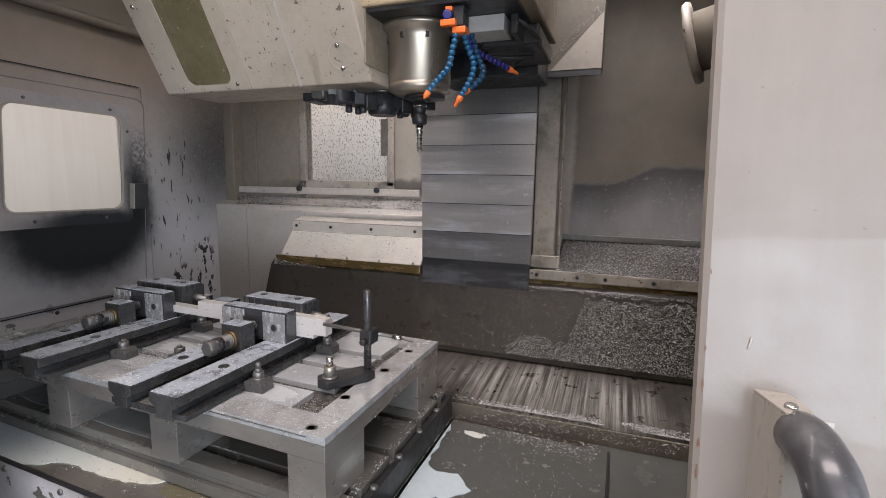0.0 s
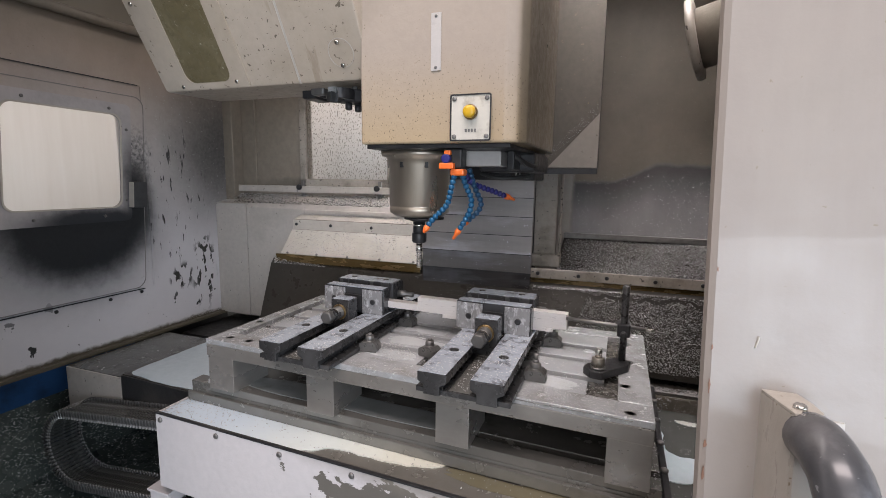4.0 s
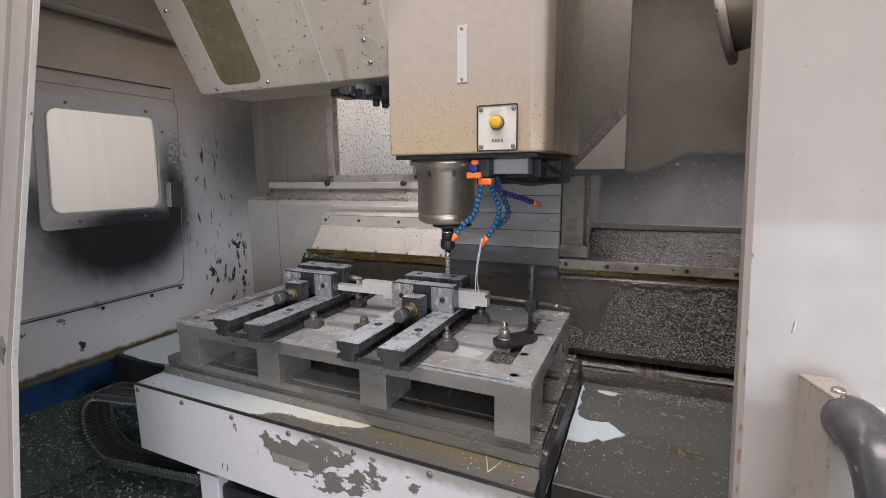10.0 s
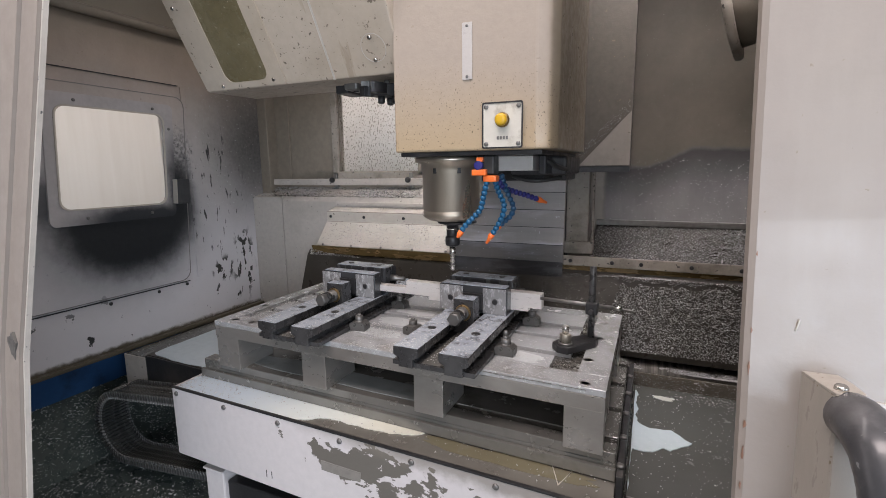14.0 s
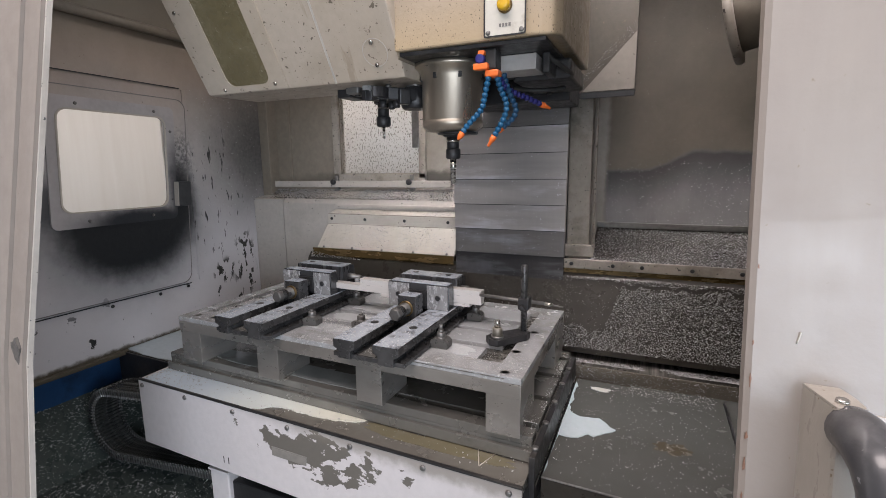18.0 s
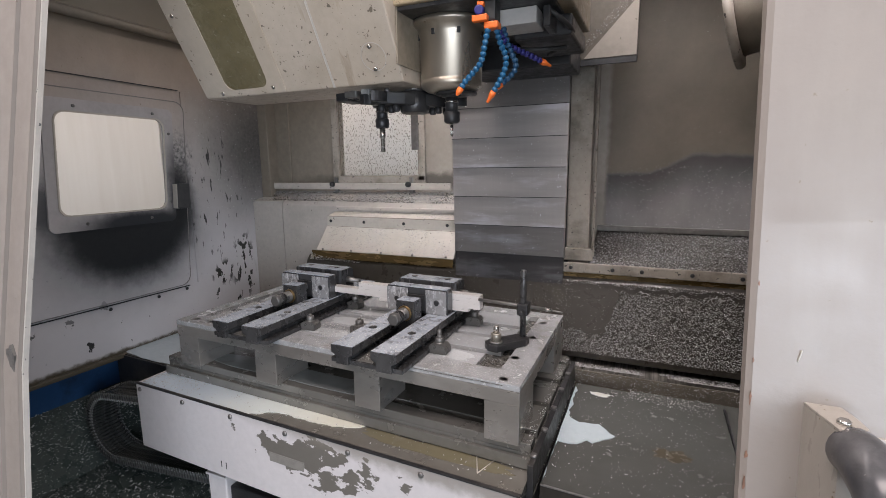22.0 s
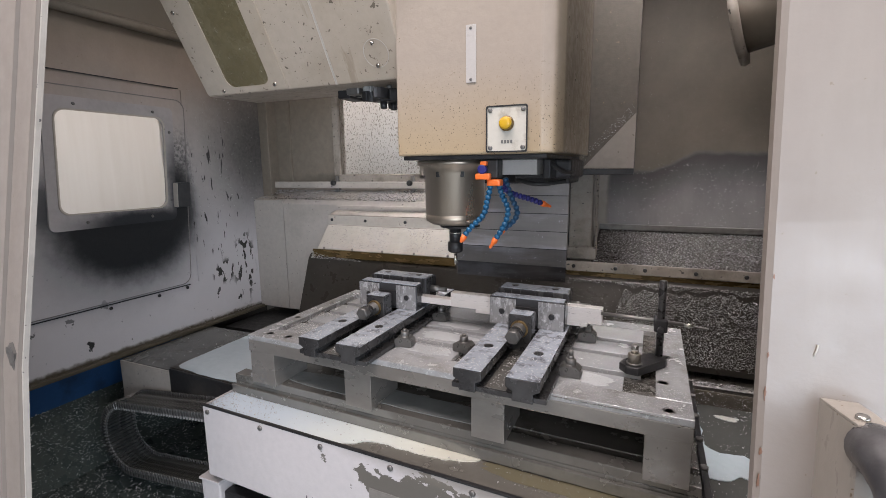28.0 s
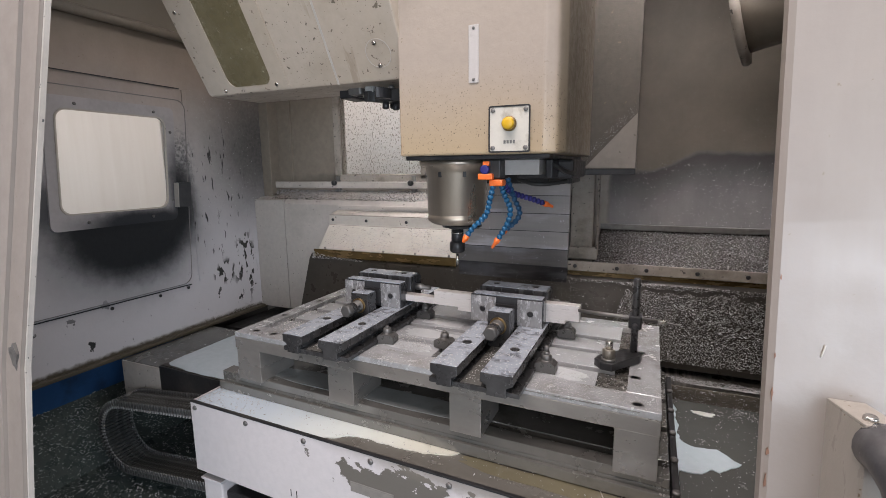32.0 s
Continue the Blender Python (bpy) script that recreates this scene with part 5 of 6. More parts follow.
part("rust_mark", prism(puddle(0.36, 1.05, 0.035, 0.022, 0, 0, 8.0, 0.6), 0.9001, 0.9004, "z"), surface("rusty_oil", (0.125, 0.105, 0.07), (0.11, 0.10, 0.08), None, 0.25, 0.3), cov_r)
flakes("metal_chips", scatter(600, lambda u, v: (0.13 + 0.35 * u, 1.322 - 0.05 * v * v, 0.9005 + 0.012 * (1 - v) ** 3), 44, True, -0.25, 12.0), CHIPS, cov_r, (0.002, 0.006), 44)
flakes("metal_chips", scatter(700, lambda u, v: (0.13 + 0.35 * u, 0.85 + 0.44 * v, 0.9005), 41), BRIGHT_CHIPS, cov_r, (0.0015, 0.004), 41)
cov_l = rider(empty("left_way_cover", "steel way cover flooded with pale coolant", "way cover"))
part("cover_plate", box(-1.341, -0.99, 0.905, 1.302, 0.8955, 0.904, 0.001), DARK_SHEET, cov_l)
part("front_skirt", box(-1.341, -0.99, 0.899, 0.9045, 0.80, 0.902, 0.001), BLACK_STEEL, cov_l)
part("coolant_pool", prism(puddle(-1.160, 1.10, 0.174, 0.188, 0, 0, 5.0, 0.06, 80, 14.0), 0.9042, 0.9058, "z"), surface("grey_coolant", (0.52, 0.60, 0.65), (0.46, 0.54, 0.59), None, 0.1, bump_amount=0.02), cov_l)

# covers that follow the saddle, to and fro alone
saddle = []
oc = empty("outer_way_cover", "grey steel outer way cover with chips", "way cover")
part("cover_plate", box(-1.578, -1.15, 0.945, 1.302, 0.886, 0.8945, 0.001), COVER_PLATE, oc)
part("front_skirt", box(-1.578, -1.15, 0.940, 0.9445, 0.76, 0.893, 0.001), SHELF_PAINT, oc)
flakes("metal_chips", scatter(120, lambda u, v: (-1.57 + 0.3 * u, 0.95 + 0.34 * v, 0.895), 42), CHIPS, oc, (0.002, 0.006), 42)
saddle.append(oc)
rc = empty("outer_right_cover", "dark steel outer way cover", "way cover")
part("cover_plate", box(-0.02, 0.94, 0.842, 1.325, 0.884, 0.8925, 0.001), COVER_PLATE, rc)
part("front_skirt", box(-0.02, 0.94, 0.838, 0.8415, 0.74, 0.891, 0.001), DARK_SHEET, rc)
saddle.append(rc)
sp = empty("streaked_cover", "streaked oily steel cover sliding under the slope", "way cover")
part("lip", box(-0.99, 0.90, 1.326, 1.3325, 0.86, 0.9295, 0.001), surface("brown_sheet", (0.20, 0.18, 0.145), (0.16, 0.143, 0.117), (0.07, 0.06, 0.05), 0.4, 0.5), sp)
part("top_sheet", prism([(1.333, 0.930), (1.67, 0.952), (1.67, 0.946), (1.333, 0.924)], -0.99, 0.90), STREAK_SHEET, sp)
flakes("metal_chips", scatter(4500, lambda u, v: (-0.36 + 1.0 * u ** 0.7, 1.334 + (0.028 + 0.03 * u) * v * v, 0.9305 + 0.065 * 0.04 * v * v + 0.006 * (1 - v)), 43, True, -0.3, 12.0), CHIPS, sp, (0.003, 0.008), 43)
flakes("metal_chips", scatter(1100, lambda u, v: (-0.30 + 0.85 * u, 1.325 - 0.010 * v, 0.9302 - 0.026 * v), 45, True, -0.25, 10.0), CHIPS, sp, (0.002, 0.006), 45)
saddle.append(sp)
ss = empty("saddle_body", "dark iron saddle under the table", "saddle")
part("casting", box(-1.1, 0.5, 0.86, 1.30, 0.56, 0.855, 0.01), BLACK_STEEL, ss)
saddle.append(ss)
saddle.append(leg)

# ---- cable chain ----
chain = empty("cable_chain", "black ribbed cable chain bent in a loop", "cable chain")
R, XC, ZC, Y0, Y1 = 0.108, -1.426, 0.700, 0.845, 0.925
PITCH = 0.0118


def chain_place(s):
    """A place and turn along the loop: the upper run, the bend, the lower run."""
    run = 0.52
    if s < run:
        return XC + run - s, ZC + R, 0.0
    a = (s - run) / R
    if a < math.pi:
        return XC - R * math.sin(a), ZC + R * math.cos(a), a
    return XC + (s - run - math.pi * R), ZC - R, math.pi


link_m = box(-0.0046, 0.0046, Y0, Y1, -0.004, 0.004, 0.0012)
merge(link_m, box(-0.0059, 0.0059, Y0 - 0.003, Y0 - 0.0005, -0.010, 0.008))
tooth_m = box(-0.0034, 0.0034, Y0 - 0.0085, Y0 - 0.0005, -0.0125, 0.0135, 0.0015)
# pale spots in the tooth colour stand for wet glints
tooth_ob = part("side_plate", tooth_m, surface("chain_tooth", (0.06, 0.06, 0.06), (0.14, 0.14, 0.14), (0.48, 0.48, 0.48), 0.2, 0.3, grain_scale=50.0, dirt_scale=60.0, dirt_lo=0.55, dirt_hi=0.62, seed=61.0), chain)
link_ob = part("chain_link", link_m, surface("chain_black", (0.075, 0.077, 0.074), (0.12, 0.122, 0.118), (0.30, 0.30, 0.295), 0.25, 0.3, grain_scale=60.0, dirt_scale=45.0), chain)
for k in range(int((1.04 + math.pi * R) / PITCH)):
    x, z, a = chain_place((k + 0.5) * PITCH)
    ob = link_ob if k == 0 else new("chain_link", link_ob.data)
    ob.parent = chain
    ob.matrix_basis = Matrix.Translation((x, 0, z)) @ Matrix.Rotation(-a, 4, "Y")
    th = tooth_ob if k == 0 else new("side_plate", tooth_ob.data)
    th.parent = ob
    th = new("side_plate", tooth_ob.data)
    th.parent = ob
    th.matrix_basis = Matrix.Translation((0, Y1 - Y0 + 0.009, 0))
# bright flakes on the bend: loose chips, and glints put in as shapes
flakes("metal_chips", scatter(520, lambda u, v: (XC - (R + 0.012) * math.sin(u * 2.2), Y0 + 0.08 * v, ZC + (R + 0.012) * math.cos(u * 2.2)), 51), BRIGHT_CHIPS, chain, (0.002, 0.005), 51)

# ---- spindle head ----
head = empty("spindle_head", "cream painted spindle head with a yellow button", "spindle head")
SX, SY = -0.4216, 1.030
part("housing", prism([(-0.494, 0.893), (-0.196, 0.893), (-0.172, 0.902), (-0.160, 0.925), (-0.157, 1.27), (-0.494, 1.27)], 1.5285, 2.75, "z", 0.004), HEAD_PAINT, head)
# black plate stands for the shade of the hollow within the housing's rim
part("under_plate", box(-0.486, -0.186, 0.903, 1.262, 1.520, 1.528, 0.001), BLACK_STEEL, head)
lb = part("label_strip", box(-0.341, -0.321, 0.8905, 0.8925, 1.663, 1.767, 0.0005), surface("pale_label", (0.47, 0.445, 0.43), (0.43, 0.41, 0.395), (0.38, 0.35, 0.32), 0.35), head)
for z in (1.669, 1.761):
    screw(lb, Matrix.Translation((-0.331, 0.8905, z)) @ TURN_Y, GREY_METAL, 0.003, 0.002)
cp = part("button_plate", box(-0.298, -0.221, 0.888, 0.8925, 1.533, 1.616, 0.0015), surface("plate_cream", (0.58, 0.56, 0.50), (0.53, 0.51, 0.46), (0.30, 0.27, 0.22), 0.4, dirt_scale=25.0, dirt_lo=0.55), head)
part("plate_border", ring_plate(rounded(-0.2995, -0.2195, 1.5315, 1.6175, 0.004), rounded(-0.2968, -0.2222, 1.5342, 1.6148, 0.003), 0.8865, 0.8878, "y"), BLACK_STEEL, cp)
for x in (-0.291, -0.228):
    for z in (1.540, 1.609):
        screw(cp, Matrix.Translation((x, 0.888, z)) @ TURN_Y, GREY_METAL, 0.0045, 0.003)
part("button_ring", lathe([(0.0140, 0), (0.0140, 0.003), (0.012, 0.005)], 28, Matrix.Translation((-0.259, 0.8875, 1.584)) @ TURN_Y), BRASS, cp)
part("button", lathe([(0.0115, 0), (0.0115, 0.008), (0.009, 0.0105), (0.004, 0.011)], 28, Matrix.Translation((-0.259, 0.8825, 1.584)) @ TURN_Y), YELLOW, cp, "yellow push button")
for k in range(4):
    part("print_bar", box(-0.270 + k * 0.006, -0.266 + k * 0.006, 0.8872, 0.8880, 1.548, 1.554), GREY_METAL, cp)
nose = part("spindle_nose", lathe([(0.086, 1.5195), (0.086, 1.5096), (0.0723, 1.5058), (0.0723, 1.4907), (0.0688, 1.4841), (0.0685, 1.4019), (0.0673, 1.4), (0.0673, 1.3972), (0.0685, 1.3953), (0.068, 1.3849), (0.0548, 1.3764), (0.0378, 1.3735)][::-1], 48, Matrix.Translation((SX, SY, 0))), surface("worn_nose", (0.46, 0.405, 0.335), (0.40, 0.352, 0.29), (0.30, 0.26, 0.20), 0.36, 0.85, grain_scale=6.0, stretch=(3, 3, 0.4), dirt_scale=3.0, bump_amount=0.0), head)
for a in (-150, -100, -55, 0, 60, 120):
    t = radians(a)
    part("drive_notch", box(-0.004, 0.004, -0.002, 0.002, -0.008, 0.004, 0.001), BLACK_STEEL, nose, m=Matrix.Translation((SX + 0.0705 * math.cos(t), SY + 0.0705 * math.sin(t), 1.492)) @ pose(0, 0, 0, 0, 0, a + 90))
part("nose_rim", lathe([(0.030, 1.3735), (0.046, 1.3730), (0.046, 1.3690), (0.028, 1.3680)][::-1], 32, Matrix.Translation((SX + 0.012, SY, 0))), BLACK_STEEL, nose)
part("side_block", box(-0.302, -0.222, 0.985, 1.06, 1.488, 1.5195, 0.002), surface("pale_casting", (0.52, 0.50, 0.475), (0.46, 0.44, 0.42), (0.36, 0.34, 0.31), 0.4, 0.1, seed=24.0), head)
part("dark_casting", box(-0.29, -0.165, 1.06, 1.26, 1.478, 1.520, 0.006), BLACK_STEEL, head)
part("side_flange", box(-0.211, -0.196, 0.99, 1.06, 1.480, 1.519, 0.003), BLACK_STEEL, head)
for k, (pts) in enumerate((((-0.20, 1.0, 1.512), (-0.17, 1.02, 1.49), (-0.165, 1.12, 1.49), (-0.24, 1.2, 1.47)), ((-0.30, 1.12, 1.475), (-0.25, 1.1, 1.462), (-0.19, 1.14, 1.47)))):
    part("cable", tube(pts, 0.005, 10, 3), RUBBER, head)
mf = part("hose_manifold", box(-0.320, -0.284, 0.915, 0.95, 1.482, 1.5195, 0.003), RUBBER, head)
part("orange_cap", box(-0.327, -0.297, 0.902, 0.916, 1.480, 1.492, 0.002), HOSE_ORANGE, mf)
part("orange_cap", box(-0.306, -0.278, 0.910, 0.936, 1.467, 1.480, 0.003), HOSE_ORANGE, mf)
part("orange_cap", box(-0.318, -0.304, 0.905, 0.916, 1.507, 1.516, 0.002), HOSE_ORANGE, mf)
part("blue_port", lathe([(0.009, 0), (0.009, 0.014), (0.006, 0.014)], 16, Matrix.Translation((-0.313, 0.916, 1.500)) @ TURN_Y), DEEP_BLUE, mf)


def hose(points, material, nozzle_len=0.020):
    """A jointed coolant hose of ball segments ending in an orange nozzle."""
    pts = [Vector(p) for p in points]
    for _ in range(3):
        q = [pts[0]]
        for p0, p1 in zip(pts, pts[1:]):
            q += [p0.lerp(p1, 0.25), p0.lerp(p1, 0.75)]
        pts = q + [pts[-1]]
    ds = [0.0]
    for p0, p1 in zip(pts, pts[1:]):
        ds.append(ds[-1] + (p1 - p0).length)
    def at(s):
        for k in range(len(ds) - 1):
            if ds[k + 1] >= s:
                return pts[k].lerp(pts[k + 1], (s - ds[k]) / max(1e-9, ds[k + 1] - ds[k]))
        return pts[-1]
    h = part("coolant_hose", tube(points, 0.0040, 10, 3), material, head, "jointed blue coolant hose")
    n = int(ds[-1] / 0.0105)
    bead = lathe([(0.0040, -0.0052), (0.0060, -0.0030), (0.0064, 0.0004), (0.0050, 0.0022), (0.0042, 0.0050)], 14)
    me = bpy.data.meshes.new("hose_segment")
    bead.to_mesh(me)
    bead.free()
    me.materials.append(material)
    for k in range(n):
        p, d = at((k + 0.5) * 0.0105), (at((k + 0.9) * 0.0105) - at((k + 0.1) * 0.0105))
        ob = new("hose_segment", me)
        ob.parent = h
        ob.matrix_basis = Matrix.Translation(p) @ d.to_track_quat("Z", "Y").to_matrix().to_4x4()
    d = pts[-1] - pts[-3]
    part("nozzle", lathe([(0.0062, -0.004), (0.0064, 0.004), (0.0042, 0.009), (0.0028, nozzle_len), (0.0018, nozzle_len + 0.001)], 16), HOSE_ORANGE, h, "orange nozzle", m=Matrix.Translation(pts[-1]) @ d.to_track_quat("Z", "Y").to_matrix().to_4x4())
    return h


hose([(-0.297, 0.917, 1.48), (-0.301, 0.917, 1.459), (-0.308, 0.92, 1.434), (-0.314, 0.924, 1.409), (-0.336, 0.926, 1.389), (-0.35, 0.924, 1.375), (-0.358, 0.92, 1.361)], HOSE_BLUE, 0.012)
hose([(-0.286, 0.924, 1.479), (-0.285, 0.932, 1.462), (-0.281, 0.942, 1.443), (-0.271, 0.95, 1.421), (-0.274, 0.95, 1.398), (-0.285, 0.949, 1.376), (-0.299, 0.948, 1.354)], HOSE_BLUE)
hose([(-0.285, 0.97, 1.482), (-0.28, 0.975, 1.461), (-0.271, 0.98, 1.435), (-0.259, 0.982, 1.411), (-0.265, 0.978, 1.394), (-0.279, 0.972, 1.381), (-0.289, 0.965, 1.371)], surface("hose_dark_blue", (0.013, 0.06, 0.13), (0.018, 0.075, 0.16), None, 0.35))
hose([(-0.288, 0.9499, 1.4717), (-0.2828, 0.9749, 1.4533), (-0.265, 1.0, 1.444), (-0.2408, 1.0251, 1.4343), (-0.2204, 1.0449, 1.4242)], DEEP_BLUE)
part("carriage", box(-0.48, -0.20, 1.2705, 1.433, 1.46, 2.70, 0.004), BLACK_STEEL, head, "dark oily carriage behind the head")
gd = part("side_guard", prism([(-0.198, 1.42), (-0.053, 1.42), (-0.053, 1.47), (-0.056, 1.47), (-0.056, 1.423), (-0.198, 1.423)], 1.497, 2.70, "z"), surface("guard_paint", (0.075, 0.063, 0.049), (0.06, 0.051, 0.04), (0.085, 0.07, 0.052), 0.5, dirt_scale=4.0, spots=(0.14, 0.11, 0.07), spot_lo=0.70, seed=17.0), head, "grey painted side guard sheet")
# flat corner piece, toned paler than the sheet around it
part("guard_fold", prism([(-0.190, 1.498), (-0.054, 1.498), (-0.054, 1.645)], 1.4185, 1.4198, "y", 0.0004), surface("fold_tone", (0.21, 0.185, 0.16), (0.19, 0.168, 0.145), (0.15, 0.13, 0.108), 0.4, dirt_scale=9.0, spots=(0.10, 0.09, 0.07), spot_lo=0.70), gd)
# black strip along the lower edge of the guard sheet
part("guard_seal", box(-0.198, -0.053, 1.4195, 1.4235, 1.480, 1.4965, 0.001), BLACK_STEEL, gd)
for z in (1.62, 1.72, 1.86):
    screw(gd, Matrix.Translation((-0.185, 1.42, z)) @ TURN_Y, GREY_METAL, 0.004, 0.003)
flakes("metal_chips", scatter(240, lambda u, v: (-0.19 + 0.13 * u, 1.4165, 1.51 + 0.13 * u + 0.03 * v), 52), CHIPS, gd, (0.0015, 0.004), 52)

# ---- telescopic cover behind the spindle ----
cover = empty("telescopic_cover", "telescopic steel way cover of overlapping sheets", "way cover")
slats = []
for k in range(9):
    hw = 0.177 + 0.001 * k
    y = 1.4535 - 0.0022 * k
    x0, x1 = -0.410 - hw, -0.410 + hw
    # upper sheets get the darker steel: shade below the head in the colour
    sl_ob = part("slat", prism([(x0, y), (x1, y), (x1, y + 0.02), (x1 - 0.0018, y + 0.02), (x1 - 0.0018, y + 0.0018), (x0 + 0.0018, y + 0.0018), (x0 + 0.0018, y + 0.02), (x0, y + 0.02)], 0.0, 0.125, "z", 0.0004), DARK_SLAT if k < 1 else DIM_SLAT if k < 2 or k > 5 else COVER_STEEL, cover)
    part("wiper", box(x0, x1, y - 0.0011, y - 0.0001, 0.0, 0.0018, 0.0003), BLACK_STEEL, sl_ob)
    if k > 0:
        flakes("metal_chips", scatter(28, lambda u, v: (x0 + 0.01 + (x1 - x0 - 0.02) * u, y - 0.0006, 0.004 + 0.085 * v), 400 + k), BRIGHT_CHIPS, sl_ob, (0.003, 0.006), 400 + k, lift=0.0)
    slats.append(sl_ob)
part("bottom_wiper", box(-0.588, -0.232, 1.4505, 1.4575, 1.139, 1.1452, 0.001), BLACK_STEEL, cover)

# ---- tool magazine ----
mag = empty("tool_magazine", "cream painted tool magazine cover with a tinted window", "tool magazine")
part("cover", prism([(0.933, 1.691), (0.64, 2.21), (0.64, 2.298), (1.27, 2.298), (1.27, 1.76), (1.10, 1.695)], -1.064, -0.49, "x", 0.003), MAG_PAINT, mag)
SL = Vector((0, 0.64 - 0.933, 2.21 - 1.691)).normalized()
SN = Vector((0, -SL.z, SL.y))


def on_slope(x, s, lift=0.0):
    """A place on the slanting face: x, the way up the slope, and the lift off it."""
    return Vector((x, 0.933, 1.691)) + SL * s + SN * lift


slope_m = Matrix.Translation((0, 0.933, 1.691)) @ Matrix((Vector((1, 0, 0)), SL, SN)).transposed().to_4x4()
part("window_frame", ring_plate(rounded(-1.060, -0.801, 0.004, 0.46, 0.004), rounded(-0.980, -0.846, 0.018, 0.42, 0.024), 0.0008, 0.004, "z"), MAG_PAINT, mag, m=slope_m)
part("tinted_pane", prism(rounded(-0.9795, -0.8465, 0.0185, 0.4195, 0.0235), 0.0008, 0.0022, "z"), TINT, mag, "tinted yellow-brown window", m=slope_m)
part("seam", box(-0.667, -0.664, 0.0, 0.55, 0.0004, 0.0012), SHELF_PAINT, mag, m=slope_m)
part("dent_ridge", box(-0.668, -0.6675, 0.0, 0.55, 0.0006, 0.003), PAINT, mag, m=slope_m)
part("round_cap", ring_plate([(0.0295 * math.cos(TAU * k / 40), 0.0295 * math.sin(TAU * k / 40)) for k in range(40)], [(0.0285 * math.cos(TAU * k / 40), 0.0285 * math.sin(TAU * k / 40)) for k in range(40)], 0.0004, 0.0012, "z"), SHELF_PAINT, mag, m=slope_m @ Matrix.Translation((-0.546, 0.057, 0)))
for x, s in ((-0.547, 0.033), (-0.547, 0.079), (-1.0, 0.012), (-0.835, 0.016), (-0.67, 0.19), (-0.67, 0.34), (-1.04, 0.2)):
    part("screw", screw_mesh(0.005, 0.004), BRIGHT_STEEL, mag, m=slope_m @ Matrix.Translation((x, s, 0.0028)))
# dark sheet over the side: its shade and brown grime in one colour
part("side_dark", box(-0.4895, -0.486, 0.90, 1.26, 1.72, 2.29, 0.001), surface("side_grime_shade", (0.24, 0.20, 0.15), (0.19, 0.16, 0.12), (0.10, 0.085, 0.07), 0.5), mag)
specks = [on_slope(-1.05 + 0.55 * random.Random(i).random(), 0.42 * random.Random(i + 999).random(), 0.0012) for i in range(900)]
flakes("spatter", specks, surface("dark_spatter", (0.09, 0.07, 0.05), (0.06, 0.05, 0.04), None, 0.5), mag, (0.0012, 0.005), 61)

# ---- tool changer ----
arm = empty("tool_changer_arm", "black double-ended tool changer arm under the magazine", "tool changer")
AX, AY, AZ = -0.529, 1.058, 1.671
REACH = 0.1115
part("hub", lathe([(0.030, -0.032), (0.034, -0.028), (0.036, -0.016), (0.036, 0.014), (0.028, 0.018)], 28), BLACK_STEEL, arm)
shaft = part("shaft", lathe([(0.019, 0.018), (0.019, 0.35), (0.016, 0.352)], 24), BRIGHT_STEEL, arm, "bright steel shaft")
part("collar", lathe([(0.024, 0.018), (0.024, 0.026), (0.019, 0.028)], 24), GREY_METAL, shaft)
part("beam", prism([(-0.105, -0.020), (-0.04, -0.033), (0.04, -0.033), (0.105, -0.020), (0.105, 0.020), (0.04, 0.033), (-0.04, 0.033), (-0.105, 0.020)], -0.016, 0.012, "z", 0.003), BLACK_STEEL, arm)
for s in (-1, 1):
    # a half-round claw that holds the flange of a tool
    claw = [(s * (REACH + r * math.cos(a)), r * math.sin(a)) for r, a in [(0.040, radians(180 - 12 * k)) for k in range(-9, 10)] + [(0.024, radians(180 + 12 * k)) for k in range(-9, 10)]]
    part("gripper", prism(claw, -0.013, 0.010, "z", 0.0015), BLACK_STEEL, arm)
    part("pin_block", box(s * 0.045 - 0.014, s * 0.045 + 0.014, -0.040, -0.022, -0.026, 0.008, 0.003), BLACK_STEEL, arm)
    part("plunger", lathe([(0.007, 0.012), (0.007, 0.020), (0.004, 0.022)], 14, Matrix.Translation((s * 0.07, 0, 0))), GREY_METAL, arm)
    for x, y in ((0.055, 0.018), (0.055, -0.012), (0.085, 0.0)):
        part("bolt", lathe([(0.008, 0), (0.008, 0.014), (0.005, 0.016)], 12, Matrix.Translation((s * x, y, -0.016)) @ pose(0, 0, 0, 180, 0, 0)), BLACK_STEEL, arm)
pot = empty("tool_pot", "black gripper housing with a grey sensor under the magazine", "tool pot")
part("body", box(-0.765, -0.728, 1.08, 1.15, 1.678, 1.716, 0.004), BLACK_STEEL, pot)
part("body", box(-0.726, -0.690, 1.06, 1.12, 1.682, 1.708, 0.004), GREY_METAL, pot)
part("sensor", box(-0.672, -0.650, 1.05, 1.085, 1.682, 1.708, 0.002), surface("sensor_grey", (0.38, 0.38, 0.37), (0.30, 0.30, 0.29), (0.06, 0.06, 0.06), 0.4, dirt_scale=40.0, dirt_lo=0.5), pot, "pale grey sensor cap")
part("yoke", prism([(-0.760, 1.10), (-0.70, 1.09), (-0.655, 1.10), (-0.640, 1.14), (-0.655, 1.20), (-0.70, 1.215), (-0.750, 1.19)], 1.686, 1.712, "z", 0.003), BLACK_STEEL, pot)
part("bar", box(-0.668, -0.53, 1.13, 1.20, 1.690, 1.718, 0.003), BLACK_STEEL, pot)
for x, y in ((-0.742, 1.105), (-0.708, 1.085), (-0.655, 1.17), (-0.60, 1.15)):
    part("cap_screw", lathe([(0.007, 0), (0.007, 0.010), (0.004, 0.011)], 12, Matrix.Translation((x, y, 1.690)) @ pose(0, 0, 0, 180, 0, 0)), BLACK_STEEL, pot)
